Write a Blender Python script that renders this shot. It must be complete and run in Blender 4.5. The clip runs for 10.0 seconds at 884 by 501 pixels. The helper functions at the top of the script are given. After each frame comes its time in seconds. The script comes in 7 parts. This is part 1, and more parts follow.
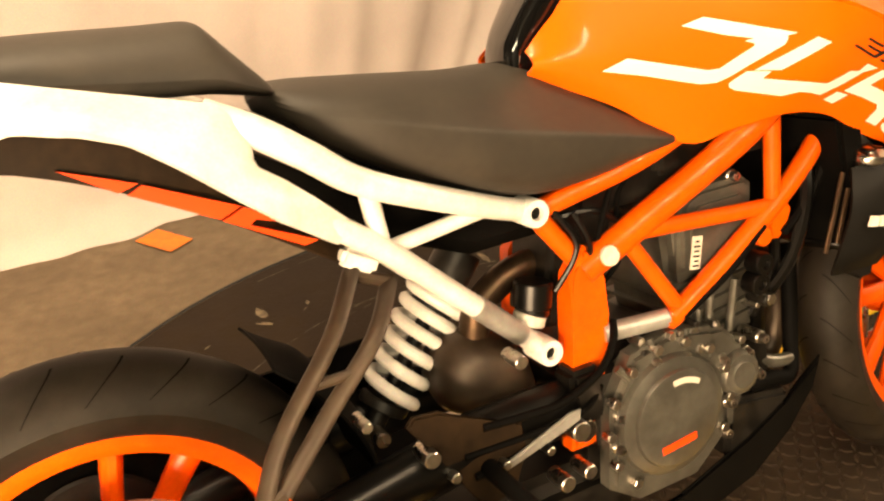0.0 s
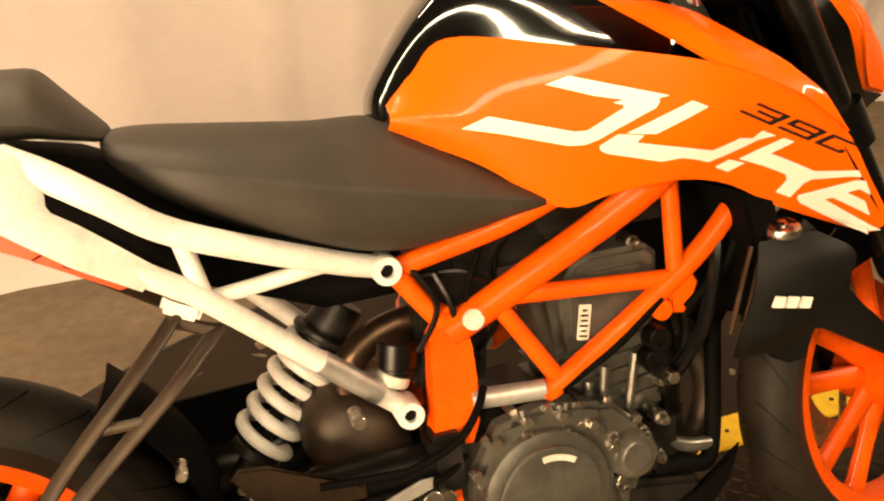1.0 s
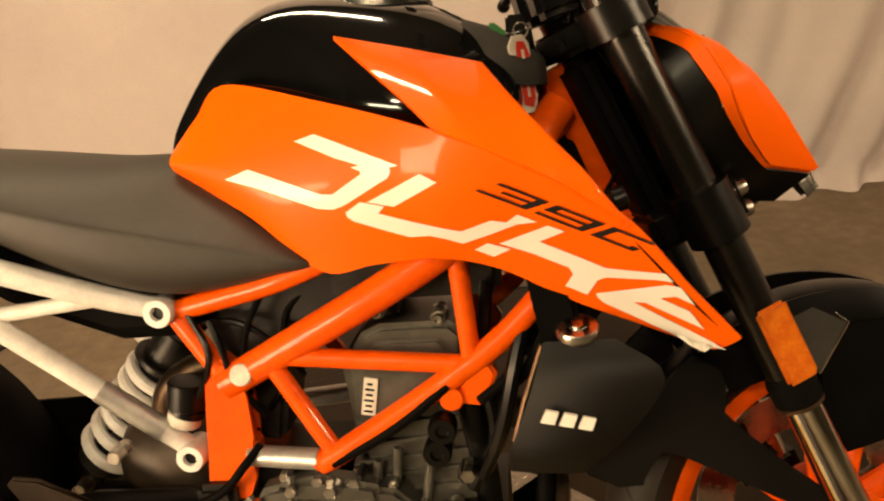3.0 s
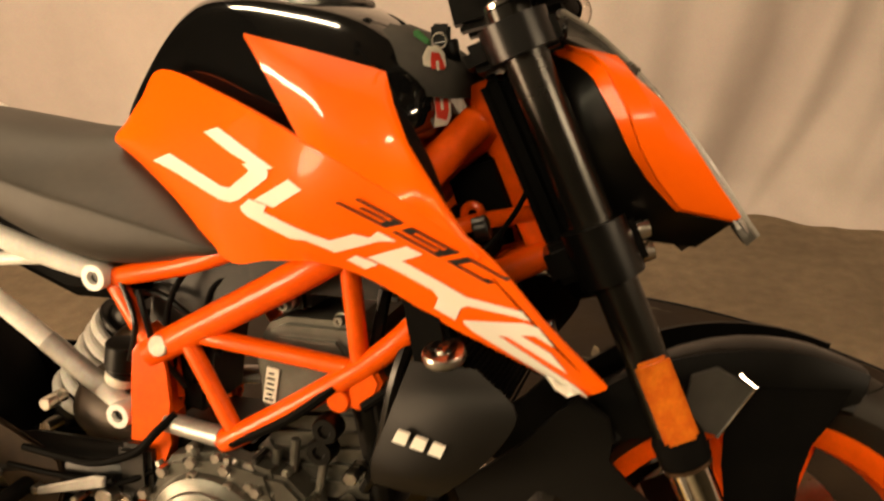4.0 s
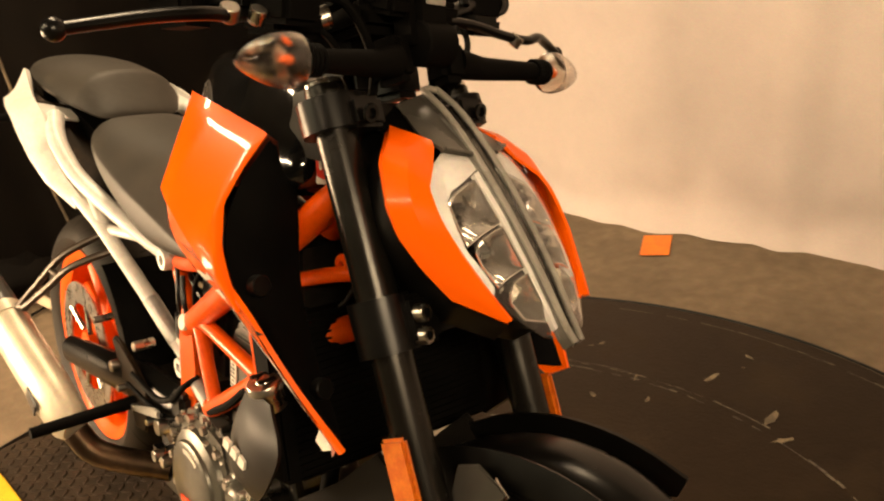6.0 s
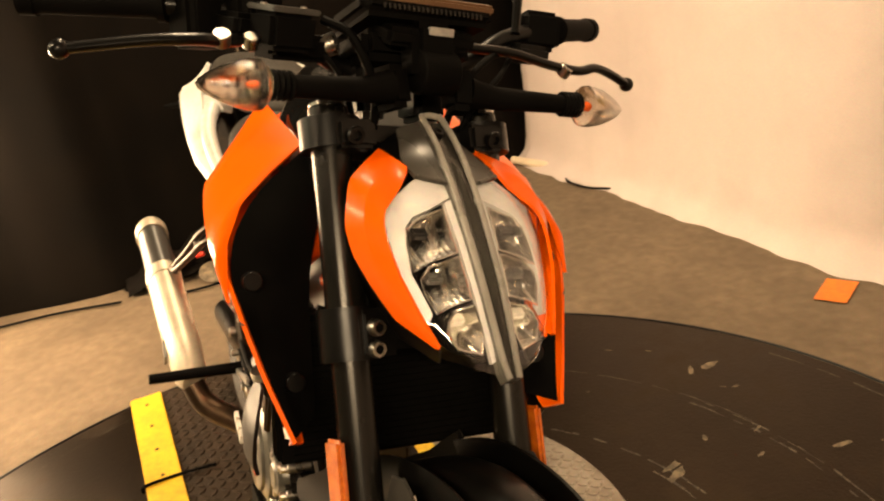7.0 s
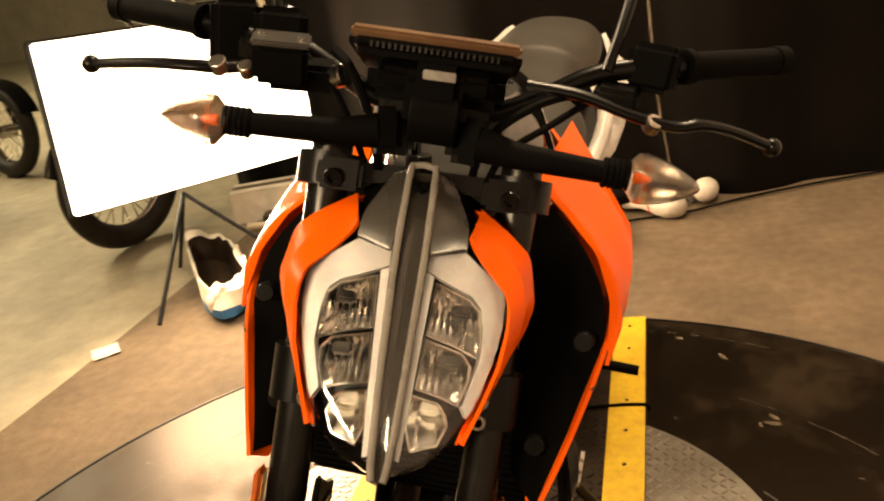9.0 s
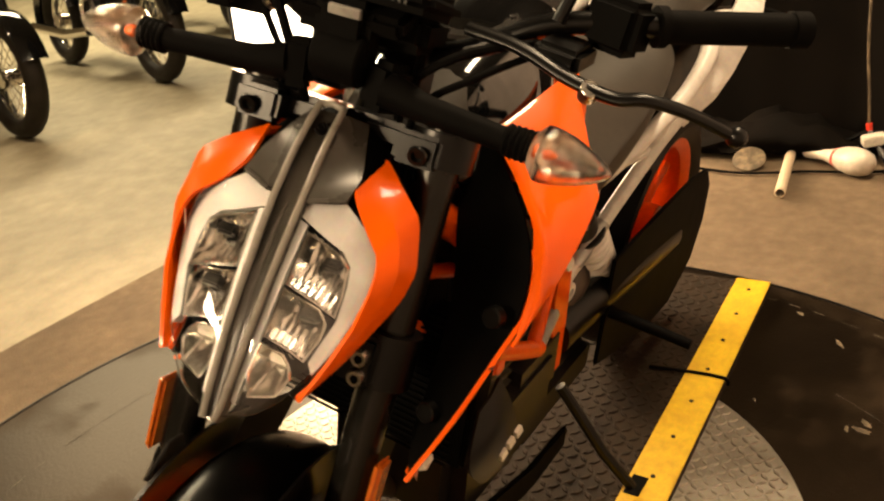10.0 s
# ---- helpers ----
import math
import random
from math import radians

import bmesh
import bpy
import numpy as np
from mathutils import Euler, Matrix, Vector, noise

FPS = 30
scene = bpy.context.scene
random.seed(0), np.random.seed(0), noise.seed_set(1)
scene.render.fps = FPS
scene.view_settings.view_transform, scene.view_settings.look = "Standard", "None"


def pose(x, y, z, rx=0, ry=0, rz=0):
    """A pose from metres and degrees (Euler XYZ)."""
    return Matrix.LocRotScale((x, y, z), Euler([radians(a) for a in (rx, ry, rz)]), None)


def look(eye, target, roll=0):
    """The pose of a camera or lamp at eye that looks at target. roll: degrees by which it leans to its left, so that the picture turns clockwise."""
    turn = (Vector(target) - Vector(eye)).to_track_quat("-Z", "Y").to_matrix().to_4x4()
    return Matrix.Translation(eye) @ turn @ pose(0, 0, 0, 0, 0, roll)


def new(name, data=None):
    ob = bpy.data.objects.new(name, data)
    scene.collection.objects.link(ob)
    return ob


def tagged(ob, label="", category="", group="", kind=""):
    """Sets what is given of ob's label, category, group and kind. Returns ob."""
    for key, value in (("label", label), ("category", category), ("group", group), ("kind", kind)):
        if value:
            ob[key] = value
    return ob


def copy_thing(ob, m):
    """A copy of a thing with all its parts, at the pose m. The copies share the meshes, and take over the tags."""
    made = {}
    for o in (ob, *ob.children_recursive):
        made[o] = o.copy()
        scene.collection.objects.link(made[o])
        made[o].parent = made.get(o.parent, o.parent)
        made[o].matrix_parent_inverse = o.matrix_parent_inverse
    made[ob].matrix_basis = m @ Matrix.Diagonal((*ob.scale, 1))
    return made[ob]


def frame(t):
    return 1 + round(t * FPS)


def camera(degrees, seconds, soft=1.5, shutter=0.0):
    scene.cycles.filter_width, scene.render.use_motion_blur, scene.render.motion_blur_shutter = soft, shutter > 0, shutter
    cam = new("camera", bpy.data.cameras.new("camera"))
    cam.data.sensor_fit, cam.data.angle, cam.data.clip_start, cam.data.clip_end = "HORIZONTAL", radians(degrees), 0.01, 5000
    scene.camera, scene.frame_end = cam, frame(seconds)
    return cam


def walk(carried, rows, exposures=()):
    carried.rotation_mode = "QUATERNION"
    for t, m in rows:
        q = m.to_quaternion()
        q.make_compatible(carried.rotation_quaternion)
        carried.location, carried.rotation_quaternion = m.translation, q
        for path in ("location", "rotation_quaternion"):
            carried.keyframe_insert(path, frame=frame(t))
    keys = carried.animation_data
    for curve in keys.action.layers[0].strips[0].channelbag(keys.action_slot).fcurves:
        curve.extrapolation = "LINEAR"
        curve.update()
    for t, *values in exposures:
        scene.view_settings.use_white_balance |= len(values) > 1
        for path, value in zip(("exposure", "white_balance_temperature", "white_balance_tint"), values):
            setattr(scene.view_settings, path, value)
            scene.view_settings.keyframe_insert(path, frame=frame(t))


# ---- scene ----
# the camera and its walk round the motorcycle: seconds, place, yaw, pitch, roll
cam = camera(54.2, 10.0, soft=2.1, shutter=0.25)
ROWS = [
    (0.0, 0.012, -0.708, 1.110, -28.94, -28.26, -2.42),
    (0.5, 0.153, -0.724, 1.092, -25.82, -25.85, -3.39),
    (1.0, 0.342, -0.823, 1.108, -18.70, -25.62, -3.40),
    (1.5, 0.476, -0.843, 1.095, -14.47, -25.21, -3.62),
    (2.0, 0.638, -0.830, 1.101, -9.93, -24.51, -3.20),
    (2.5, 0.792, -0.834, 1.095, -3.83, -23.62, -4.85),
    (2.7, 0.878, -0.829, 1.109, 0.15, -24.79, -5.86),
    (3.8, 1.224, -0.812, 1.091, 13.56, -23.93, -4.36),
    (4.0, 1.281, -0.754, 1.117, 16.71, -25.41, -4.23),
    (4.5, 1.421, -0.665, 1.150, 21.04, -23.33, -3.79),
    (5.0, 1.603, -0.615, 1.157, 31.07, -22.94, -6.32),
    (5.2, 1.686, -0.605, 1.188, 34.06, -24.43, -7.02),
    (6.3, 1.943, -0.318, 1.159, 56.85, -22.43, -10.00),
    (6.5, 1.978, -0.274, 1.161, 59.54, -21.75, -10.16),
    (7.0, 2.088, -0.147, 1.157, 69.86, -21.22, -9.51),
    (7.5, 2.183, -0.007, 1.173, 79.57, -21.75, -7.31),
    (8.0, 2.159, 0.135, 1.171, 89.18, -21.31, -8.89),
    (8.5, 2.079, 0.291, 1.192, 96.81, -21.78, -8.14),
    (9.0, 2.000, 0.462, 1.180, 106.24, -21.03, -10.19),
    (9.5, 1.928, 0.647, 1.188, 117.29, -21.81, -10.70),
    (10.0, 1.800, 0.755, 1.165, 123.84, -25.55, -7.71),
]
walk(cam, [(t, pose(x, y, z, 90 + pitch, 0, yaw) @ pose(0, 0, 0, 0, 0, roll)) for t, x, y, z, yaw, pitch, roll in ROWS],
     [(0.0, 0.78), (1.0, 0.48), (2.0, 0.20), (2.7, 0.05), (4.0, 0.10), (5.0, 0.02), (6.5, 0.5), (8.0, 0.55), (10.0, 0.6)])

# ---- world, lights and exposure ----
world = bpy.data.worlds.new("world")
scene.world = world
world.use_nodes = True
world.node_tree.nodes["Background"].inputs[0].default_value = (1.0, 0.80, 0.58, 1)
world.node_tree.nodes["Background"].inputs[1].default_value = 0.0015


def area_light(name, eye, target, w, h, power, colour):
    data = bpy.data.lights.new(name, "AREA")
    data.shape, data.size, data.size_y, data.energy, data.color = "RECTANGLE", w, h, power, colour
    ob = new(name, data)
    ob.matrix_world = look(eye, target)
    return ob


WARM = (1.0, 0.74, 0.45)
area_light("aisle_tube_light", (0.7, -3.0, 3.5), (0.7, 0, 0.6), 2.6, 0.12, 85, WARM)
# unseen fill added low in front to brighten the curtain and the bike
area_light("front_fill_light", (3.7, -0.7, 2.1), (1.7, 1.3, 1.1), 1.4, 0.14, 62, WARM)
area_light("booth_overhead_light", (-0.35, 0.75, 3.3), (-0.35, 0.75, 0), 2.4, 0.16, 98, WARM)
area_light("warehouse_light", (-3.5, -6.5, 4.2), (-3.5, -6.5, 0), 4.0, 1.0, 430, (1.0, 0.82, 0.50))
area_light("light_panel_glow", (-0.945, -1.245, 0.67), (-0.40, -0.41, 0.67), 1.02, 0.58, 60, (1.0, 0.67, 0.37))


# ---- materials ----
def material(name, base, rough=0.5, metal=0.0, second=None, scale=8.0, fine=120.0, bump=0.05, coat=0.0, spread=(0.4, 0.6), dist=0.002, spec=0.5, mottle=0.08):
    m = bpy.data.materials.new(name)
    m.use_nodes = True
    nt = m.node_tree
    b = nt.nodes["Principled BSDF"]
    b.inputs["Metallic"].default_value = metal
    b.inputs["Coat Weight"].default_value = coat
    b.inputs["Coat Roughness"].default_value = 0.04
    b.inputs["Specular IOR Level"].default_value = spec
    tc = nt.nodes.new("ShaderNodeTexCoord")
    n1 = nt.nodes.new("ShaderNodeTexNoise")
    n1.inputs["Scale"].default_value, n1.inputs["Detail"].default_value = scale, 6
    n2 = nt.nodes.new("ShaderNodeTexNoise")
    n2.inputs["Scale"].default_value, n2.inputs["Detail"].default_value = fine, 4
    for n in (n1, n2):
        nt.links.new(tc.outputs["Object"], n.inputs["Vector"])
    ramp = nt.nodes.new("ShaderNodeValToRGB")
    second = second or tuple(c * 0.8 for c in base)
    ramp.color_ramp.elements[0].position, ramp.color_ramp.elements[1].position = spread
    ramp.color_ramp.elements[0].color, ramp.color_ramp.elements[1].color = (*second, 1), (*base, 1)
    nt.links.new(n1.outputs["Fac"], ramp.inputs["Fac"])
    mix = nt.nodes.new("ShaderNodeMix")
    mix.data_type, mix.blend_type = "RGBA", "MULTIPLY"
    mix.inputs["Factor"].default_value = 0.3
    nt.links.new(ramp.outputs["Color"], mix.inputs["A"])
    nt.links.new(n2.outputs["Color"], mix.inputs["B"])
    n3 = nt.nodes.new("ShaderNodeTexNoise")
    n3.inputs["Scale"].default_value, n3.inputs["Detail"].default_value = (scale * fine) ** 0.5, 3
    nt.links.new(tc.outputs["Object"], n3.inputs["Vector"])
    mott = nt.nodes.new("ShaderNodeMapRange")
    mott.inputs["From Min"].default_value, mott.inputs["From Max"].default_value = 0.3, 0.7
    mott.inputs["To Min"].default_value, mott.inputs["To Max"].default_value = 1.0 - mottle, 1.0 + mottle
    nt.links.new(n3.outputs["Fac"], mott.inputs["Value"])
    hs = nt.nodes.new("ShaderNodeHueSaturation")
    nt.links.new(mott.outputs["Result"], hs.inputs["Value"])
    nt.links.new(mix.outputs["Result"], hs.inputs["Color"])
    nt.links.new(ramp.outputs["Color"] if bump == 0 else hs.outputs["Color"], b.inputs["Base Color"])
    mr = nt.nodes.new("ShaderNodeMapRange")
    mr.inputs["To Min"].default_value, mr.inputs["To Max"].default_value = max(0.02, rough - 0.08), min(1, rough + 0.08)
    nt.links.new(n1.outputs["Fac"], mr.inputs["Value"])
    nt.links.new(mr.outputs["Result"], b.inputs["Roughness"])
    if bump > 0:
        bp = nt.nodes.new("ShaderNodeBump")
        bp.inputs["Strength"].default_value, bp.inputs["Distance"].default_value = bump, dist
        nt.links.new(n2.outputs["Fac"], bp.inputs["Height"])
        nt.links.new(bp.outputs["Normal"], b.inputs["Normal"])
    return m


def glass(name, colour=(1, 1, 1), rough=0.02, alpha=0.25):
    m = bpy.data.materials.new(name)
    m.use_nodes = True
    b = m.node_tree.nodes["Principled BSDF"]
    b.inputs["Base Color"].default_value = (*colour, 1)
    b.inputs["Roughness"].default_value = rough
    b.inputs["IOR"].default_value = 1.5
    b.inputs["Transmission Weight"].default_value = 1.0
    return m


def glow(name, colour, strength):
    m = bpy.data.materials.new(name)
    m.use_nodes = True
    b = m.node_tree.nodes["Principled BSDF"]
    b.inputs["Base Color"].default_value = (*colour, 1)
    b.inputs["Emission Color"].default_value = (*colour, 1)
    b.inputs["Emission Strength"].default_value = strength
    return m


ORANGE = material("orange_gloss_paint", (0.90, 0.118, 0.0005), 0.35, second=(0.87, 0.108, 0.0005), scale=3, bump=0, coat=0.16, spec=0.10)
WING_ORANGE = material("orange_lacquer", (0.90, 0.118, 0.0005), 0.35, second=(0.87, 0.108, 0.0005), scale=3, bump=0, coat=0.45, spec=0.06)
FRAME_ORANGE = material("orange_powder_coat", (0.90, 0.108, 0.0008), 0.36, second=(0.82, 0.09, 0.001), scale=14, fine=500, bump=0.02, coat=0.25, spec=0.12)
RIM_ORANGE = material("orange_rim_paint", (0.90, 0.108, 0.0008), 0.38, second=(0.80, 0.09, 0.001), scale=10, fine=300, bump=0.03, spec=0.15, coat=0.1)
WHITE = material("white_powder_coat", (0.80, 0.78, 0.74), 0.35, second=(0.72, 0.69, 0.64), scale=12, fine=300, bump=0.03)
GLOSS_BLACK = material("black_gloss_paint", (0.004, 0.004, 0.004), 0.08, second=(0.003, 0.003, 0.003), scale=4, bump=0, coat=1.0)
PLASTIC = material("black_grained_plastic", (0.0028, 0.0025, 0.0022), 0.7, second=(0.0018, 0.0016, 0.0014), scale=15, fine=700, bump=0.12, dist=0.0006, spec=0.05)
SATIN_BLACK = material("satin_black_paint", (0.003, 0.0027, 0.0024), 0.3, second=(0.002, 0.0018, 0.0016), scale=12, fine=400, bump=0.05, dist=0.0006, spec=0.25)
DARK = material("dark_grimy_metal", (0.018, 0.015, 0.012), 0.45, 0.4, second=(0.006, 0.005, 0.004), scale=25, fine=200, bump=0.2, dist=0.001)
SEAT = material("grained_seat_vinyl", (0.041, 0.034, 0.026), 0.55, second=(0.032, 0.027, 0.021), scale=9, fine=900, bump=0.3, dist=0.0007, spec=0.35)
RUBBER = material("tyre_rubber", (0.014, 0.0110, 0.0083), 0.55, second=(0.021, 0.0165, 0.0124), scale=12, fine=250, bump=0.15, dist=0.001, spec=0.16)
ENGINE = material("engine_magnesium_paint", (0.145, 0.138, 0.118), 0.33, 0.55, second=(0.10, 0.094, 0.080), scale=18, fine=400, bump=0.1, dist=0.0006)
STEEL = material("zinc_steel", (0.55, 0.52, 0.47), 0.28, 1.0, second=(0.42, 0.38, 0.33), scale=30, fine=300, bump=0.05, dist=0.0005)
CHROME = material("polished_steel", (0.75, 0.72, 0.68), 0.12, 1.0, second=(0.65, 0.6, 0.55), scale=20, bump=0)
SILVER = material("bare_brushed_sleeve", (0.50, 0.49, 0.46), 0.4, 0.6, second=(0.42, 0.40, 0.38), scale=25, fine=300, bump=0.05, dist=0.0005)
ALU = material("silencer_brushed_steel", (0.66, 0.59, 0.46), 0.48, 0.45, second=(0.54, 0.47, 0.36), scale=9, fine=200, bump=0.06, dist=0.0005)
SOOT = material("sooty_brown_steel", (0.070, 0.048, 0.031), 0.45, 0.4, second=(0.045, 0.031, 0.021), scale=14, fine=200, bump=0.08, dist=0.0005)
TRAY = material("brown_black_plastic", (0.024, 0.0135, 0.006), 0.6, second=(0.012, 0.007, 0.0035), scale=10, fine=400, bump=0.08, dist=0.0006, spec=0.12, mottle=0.3)
FORK = material("dark_anodised_fork", (0.015, 0.013, 0.0105), 0.26, 0.5, second=(0.010, 0.009, 0.007), scale=10, fine=300, bump=0.04, dist=0.0005)
PIPE = material("heat_tinted_pipe", (0.12, 0.075, 0.045), 0.4, 0.9, second=(0.07, 0.045, 0.028), scale=14, fine=200, bump=0.08, dist=0.0005)
MATT_GREY = material("matt_grey_plastic", (0.050, 0.046, 0.041), 0.62, second=(0.040, 0.037, 0.033), scale=10, fine=500, bump=0.08, dist=0.0005, spec=0.15)
SHROUD = material("dark_grey_shroud_plastic", (0.0046, 0.0040, 0.0032), 0.5, second=(0.0042, 0.0035, 0.0028), scale=10, fine=500, bump=0.08, dist=0.0005, spec=0.2)
FAIRING = material("mid_grey_plastic", (0.072, 0.066, 0.057), 0.28, second=(0.058, 0.053, 0.046), scale=8, fine=400, bump=0.05, dist=0.0005)
GREY_PLASTIC = material("grey_satin_plastic", (0.055, 0.051, 0.046), 0.35, second=(0.042, 0.039, 0.035), scale=10, fine=500, bump=0.08, dist=0.0005)
# bronze tint paints in the warm reflection on the dash's front edge
EDGE_SHEEN = material("satin_edge_sheen", (0.24, 0.14, 0.075), 0.30, 0.6, second=(0.20, 0.11, 0.06), scale=10, fine=400, bump=0.04, dist=0.0004)
CAP = material("dark_polished_cap", (0.20, 0.19, 0.18), 0.24, 0.9, second=(0.16, 0.15, 0.14), scale=12, fine=300, bump=0.02, dist=0.0003)
DECAL_WHITE = material("white_vinyl_decal", (0.80, 0.77, 0.70), 0.3, second=(0.74, 0.70, 0.62), scale=6, bump=0)
DECAL_BLACK = material("black_vinyl_decal", (0.012, 0.010, 0.010), 0.3, bump=0)
DECAL_ORANGE = material("orange_vinyl_decal", (0.90, 0.066, 0.004), 0.35, bump=0)
LENS = glass("clear_polycarbonate")
RIPPLED = glass("rippled_clear_lens", (1.0, 0.96, 0.93), 0.01)
_nt = RIPPLED.node_tree
_w, _b = _nt.nodes.new("ShaderNodeTexNoise"), _nt.nodes.new("ShaderNodeBump")
_w.inputs["Scale"].default_value = 140
_b.inputs["Strength"].default_value, _b.inputs["Distance"].default_value = 0.10, 0.001
_nt.links.new(_w.outputs["Fac"], _b.inputs["Height"])
_nt.links.new(_b.outputs["Normal"], _nt.nodes["Principled BSDF"].inputs["Normal"])
AMBER = material("amber_reflector", (0.70, 0.17, 0.01), 0.2, second=(0.6, 0.12, 0.008), scale=60, fine=500, bump=0.3, coat=0.7)
AMBER_BULB = material("amber_bulb", (0.42, 0.065, 0.006), 0.2, bump=0)
DRL = material("frosted_light_guide", (0.47, 0.455, 0.44), 0.4, second=(0.42, 0.405, 0.39), scale=6, fine=200, bump=0.04)
REFLECTOR = material("chrome_reflector_bowl", (0.82, 0.80, 0.76), 0.12, 1.0, second=(0.7, 0.67, 0.62), scale=25, bump=0)
RED = material("red_plastic", (0.55, 0.03, 0.012), 0.35, bump=0)
GREEN = material("green_rubber", (0.03, 0.22, 0.04), 0.5, bump=0)
LABEL = material("paper_label", (0.72, 0.68, 0.58), 0.6, second=(0.62, 0.58, 0.5), scale=40, fine=300, bump=0.05)

CURTAIN = material("pale_muslin_drape", (0.57, 0.49, 0.455), 0.9, second=(0.52, 0.445, 0.415), scale=2.5, fine=260, bump=0.25, dist=0.002, spec=0.2, mottle=0.015)
BLACKOUT = material("black_velvet_drape", (0.0042, 0.0028, 0.0018), 0.8, second=(0.0022, 0.0015, 0.0010), scale=3, fine=200, bump=0.2, spec=0.08)
CARPET = material("worn_grey_brown_floor", (0.178, 0.130, 0.084), 0.85, second=(0.118, 0.086, 0.055), scale=3.5, fine=160, bump=0.6, dist=0.003, spread=(0.3, 0.7), spec=0.3, mottle=0.15)
CONCRETE = material("dusty_concrete", (0.40, 0.345, 0.235), 0.6, second=(0.30, 0.255, 0.17), scale=1.4, fine=90, bump=0.25, dist=0.002, spread=(0.3, 0.7), mottle=0.14)
TABLE = material("scuffed_black_turntable", (0.0065, 0.0044, 0.0026), 0.42, second=(0.0035, 0.0024, 0.0015), scale=5, fine=140, bump=0.35, dist=0.0015, spread=(0.3, 0.7), spec=0.24, mottle=0.35)
nt = TABLE.node_tree
dust_noise = nt.nodes.new("ShaderNodeTexNoise")
dust_noise.inputs["Scale"].default_value, dust_noise.inputs["Detail"].default_value, dust_noise.inputs["Roughness"].default_value = 2.6, 9, 0.68
nt.links.new(nt.nodes["Texture Coordinate"].outputs["Object"], dust_noise.inputs["Vector"])
dust_ramp = nt.nodes.new("ShaderNodeValToRGB")
dust_ramp.color_ramp.elements[0].position, dust_ramp.color_ramp.elements[1].position = 0.50, 0.68
nt.links.new(dust_noise.outputs["Fac"], dust_ramp.inputs["Fac"])
dust_mix = nt.nodes.new("ShaderNodeMix")
dust_mix.data_type = "RGBA"
dust_mix.inputs["B"].default_value = (0.019, 0.0133, 0.0078, 1)
nt.links.new(dust_ramp.outputs["Color"], dust_mix.inputs["Factor"])
nt.links.new(nt.nodes["Hue/Saturation/Value"].outputs["Color"], dust_mix.inputs["A"])
nt.links.new(dust_mix.outputs["Result"], nt.nodes["Principled BSDF"].inputs["Base Color"])
dust_rough = nt.nodes.new("ShaderNodeMapRange")
dust_rough.inputs["To Min"].default_value, dust_rough.inputs["To Max"].default_value = 0.36, 0.62
nt.links.new(dust_ramp.outputs["Color"], dust_rough.inputs["Value"])
nt.links.new(dust_rough.outputs["Result"], nt.nodes["Principled BSDF"].inputs["Roughness"])
TABLE.node_tree.nodes["Principled BSDF"].inputs["Specular Tint"].default_value = (1.0, 0.66, 0.40, 1)
CHIP = material("chipped_plywood", (0.19, 0.145, 0.088), 0.7, second=(0.08, 0.06, 0.036), scale=30, bump=0.1)
TREAD = material("aluminium_tread_plate", (0.42, 0.375, 0.315), 0.38, 0.85, second=(0.29, 0.25, 0.205), scale=7, fine=160, bump=0.1, dist=0.001)
TREAD_DARK = material("dirty_brown_tread_plate", (0.036, 0.024, 0.015), 0.78, 0.0, second=(0.021, 0.014, 0.009), scale=9, fine=160, bump=0.15, dist=0.001, spec=0.12)
YELLOW = material("yellow_safety_paint", (0.76, 0.50, 0.010), 0.55, second=(0.66, 0.41, 0.010), scale=14, fine=220, bump=0.15, dist=0.001)
WALL = material("painted_warehouse_wall", (0.32, 0.27, 0.18), 0.8, second=(0.26, 0.22, 0.15), scale=1.5, fine=60, bump=0.1)
CEIL = material("dark_ceiling", (0.10, 0.085, 0.07), 0.9, scale=1.5, fine=40, bump=0.1)
PVC = material("white_pvc_pipe", (0.62, 0.52, 0.38), 0.4, second=(0.55, 0.45, 0.32), scale=10, bump=0)
PAPER = material("white_paper", (0.78, 0.72, 0.60), 0.8, scale=10, bump=0)
STICKER = material("orange_floor_tape", (0.85, 0.20, 0.01), 0.6, second=(0.78, 0.17, 0.01), scale=20, bump=0.05)
BLUE = material("blue_tape", (0.04, 0.20, 0.50), 0.5, bump=0)
PANEL = glow("glowing_light_panel", (1.0, 0.84, 0.62), 5.0)


# ---- mesh helpers ----
def part(name, bm, mat, parent=None, label="", m=None, sharp=35, flat=False):
    """Links a bmesh as one mesh object, with its origin in its middle."""
    if m is not None:
        bm.transform(m)
    bmesh.ops.remove_doubles(bm, verts=bm.verts, dist=1e-5)
    bmesh.ops.recalc_face_normals(bm, faces=bm.faces)
    lo = Vector([min(v.co[i] for v in bm.verts) for i in range(3)])
    hi = Vector([max(v.co[i] for v in bm.verts) for i in range(3)])
    c = (lo + hi) / 2
    bmesh.ops.translate(bm, verts=bm.verts, vec=-c)
    me = bpy.data.meshes.new(name)
    bm.to_mesh(me)
    bm.free()
    if not flat:
        me.shade_smooth()
        me.set_sharp_from_angle(angle=radians(sharp))
    me.materials.append(mat)
    ob = new(name, me)
    ob.parent = parent
    if parent and parent.type == "MESH":
        ob.matrix_parent_inverse = Matrix.Translation(-parent.location)
    ob.location = c
    if label:
        ob["label"] = label
    return ob


def thing(name, label, category, m=None, group="", kind=""):
    ob = new(name)
    ob.empty_display_size = 0.1
    if m is not None:
        ob.matrix_world = m
    return tagged(ob, label, category, group, kind)


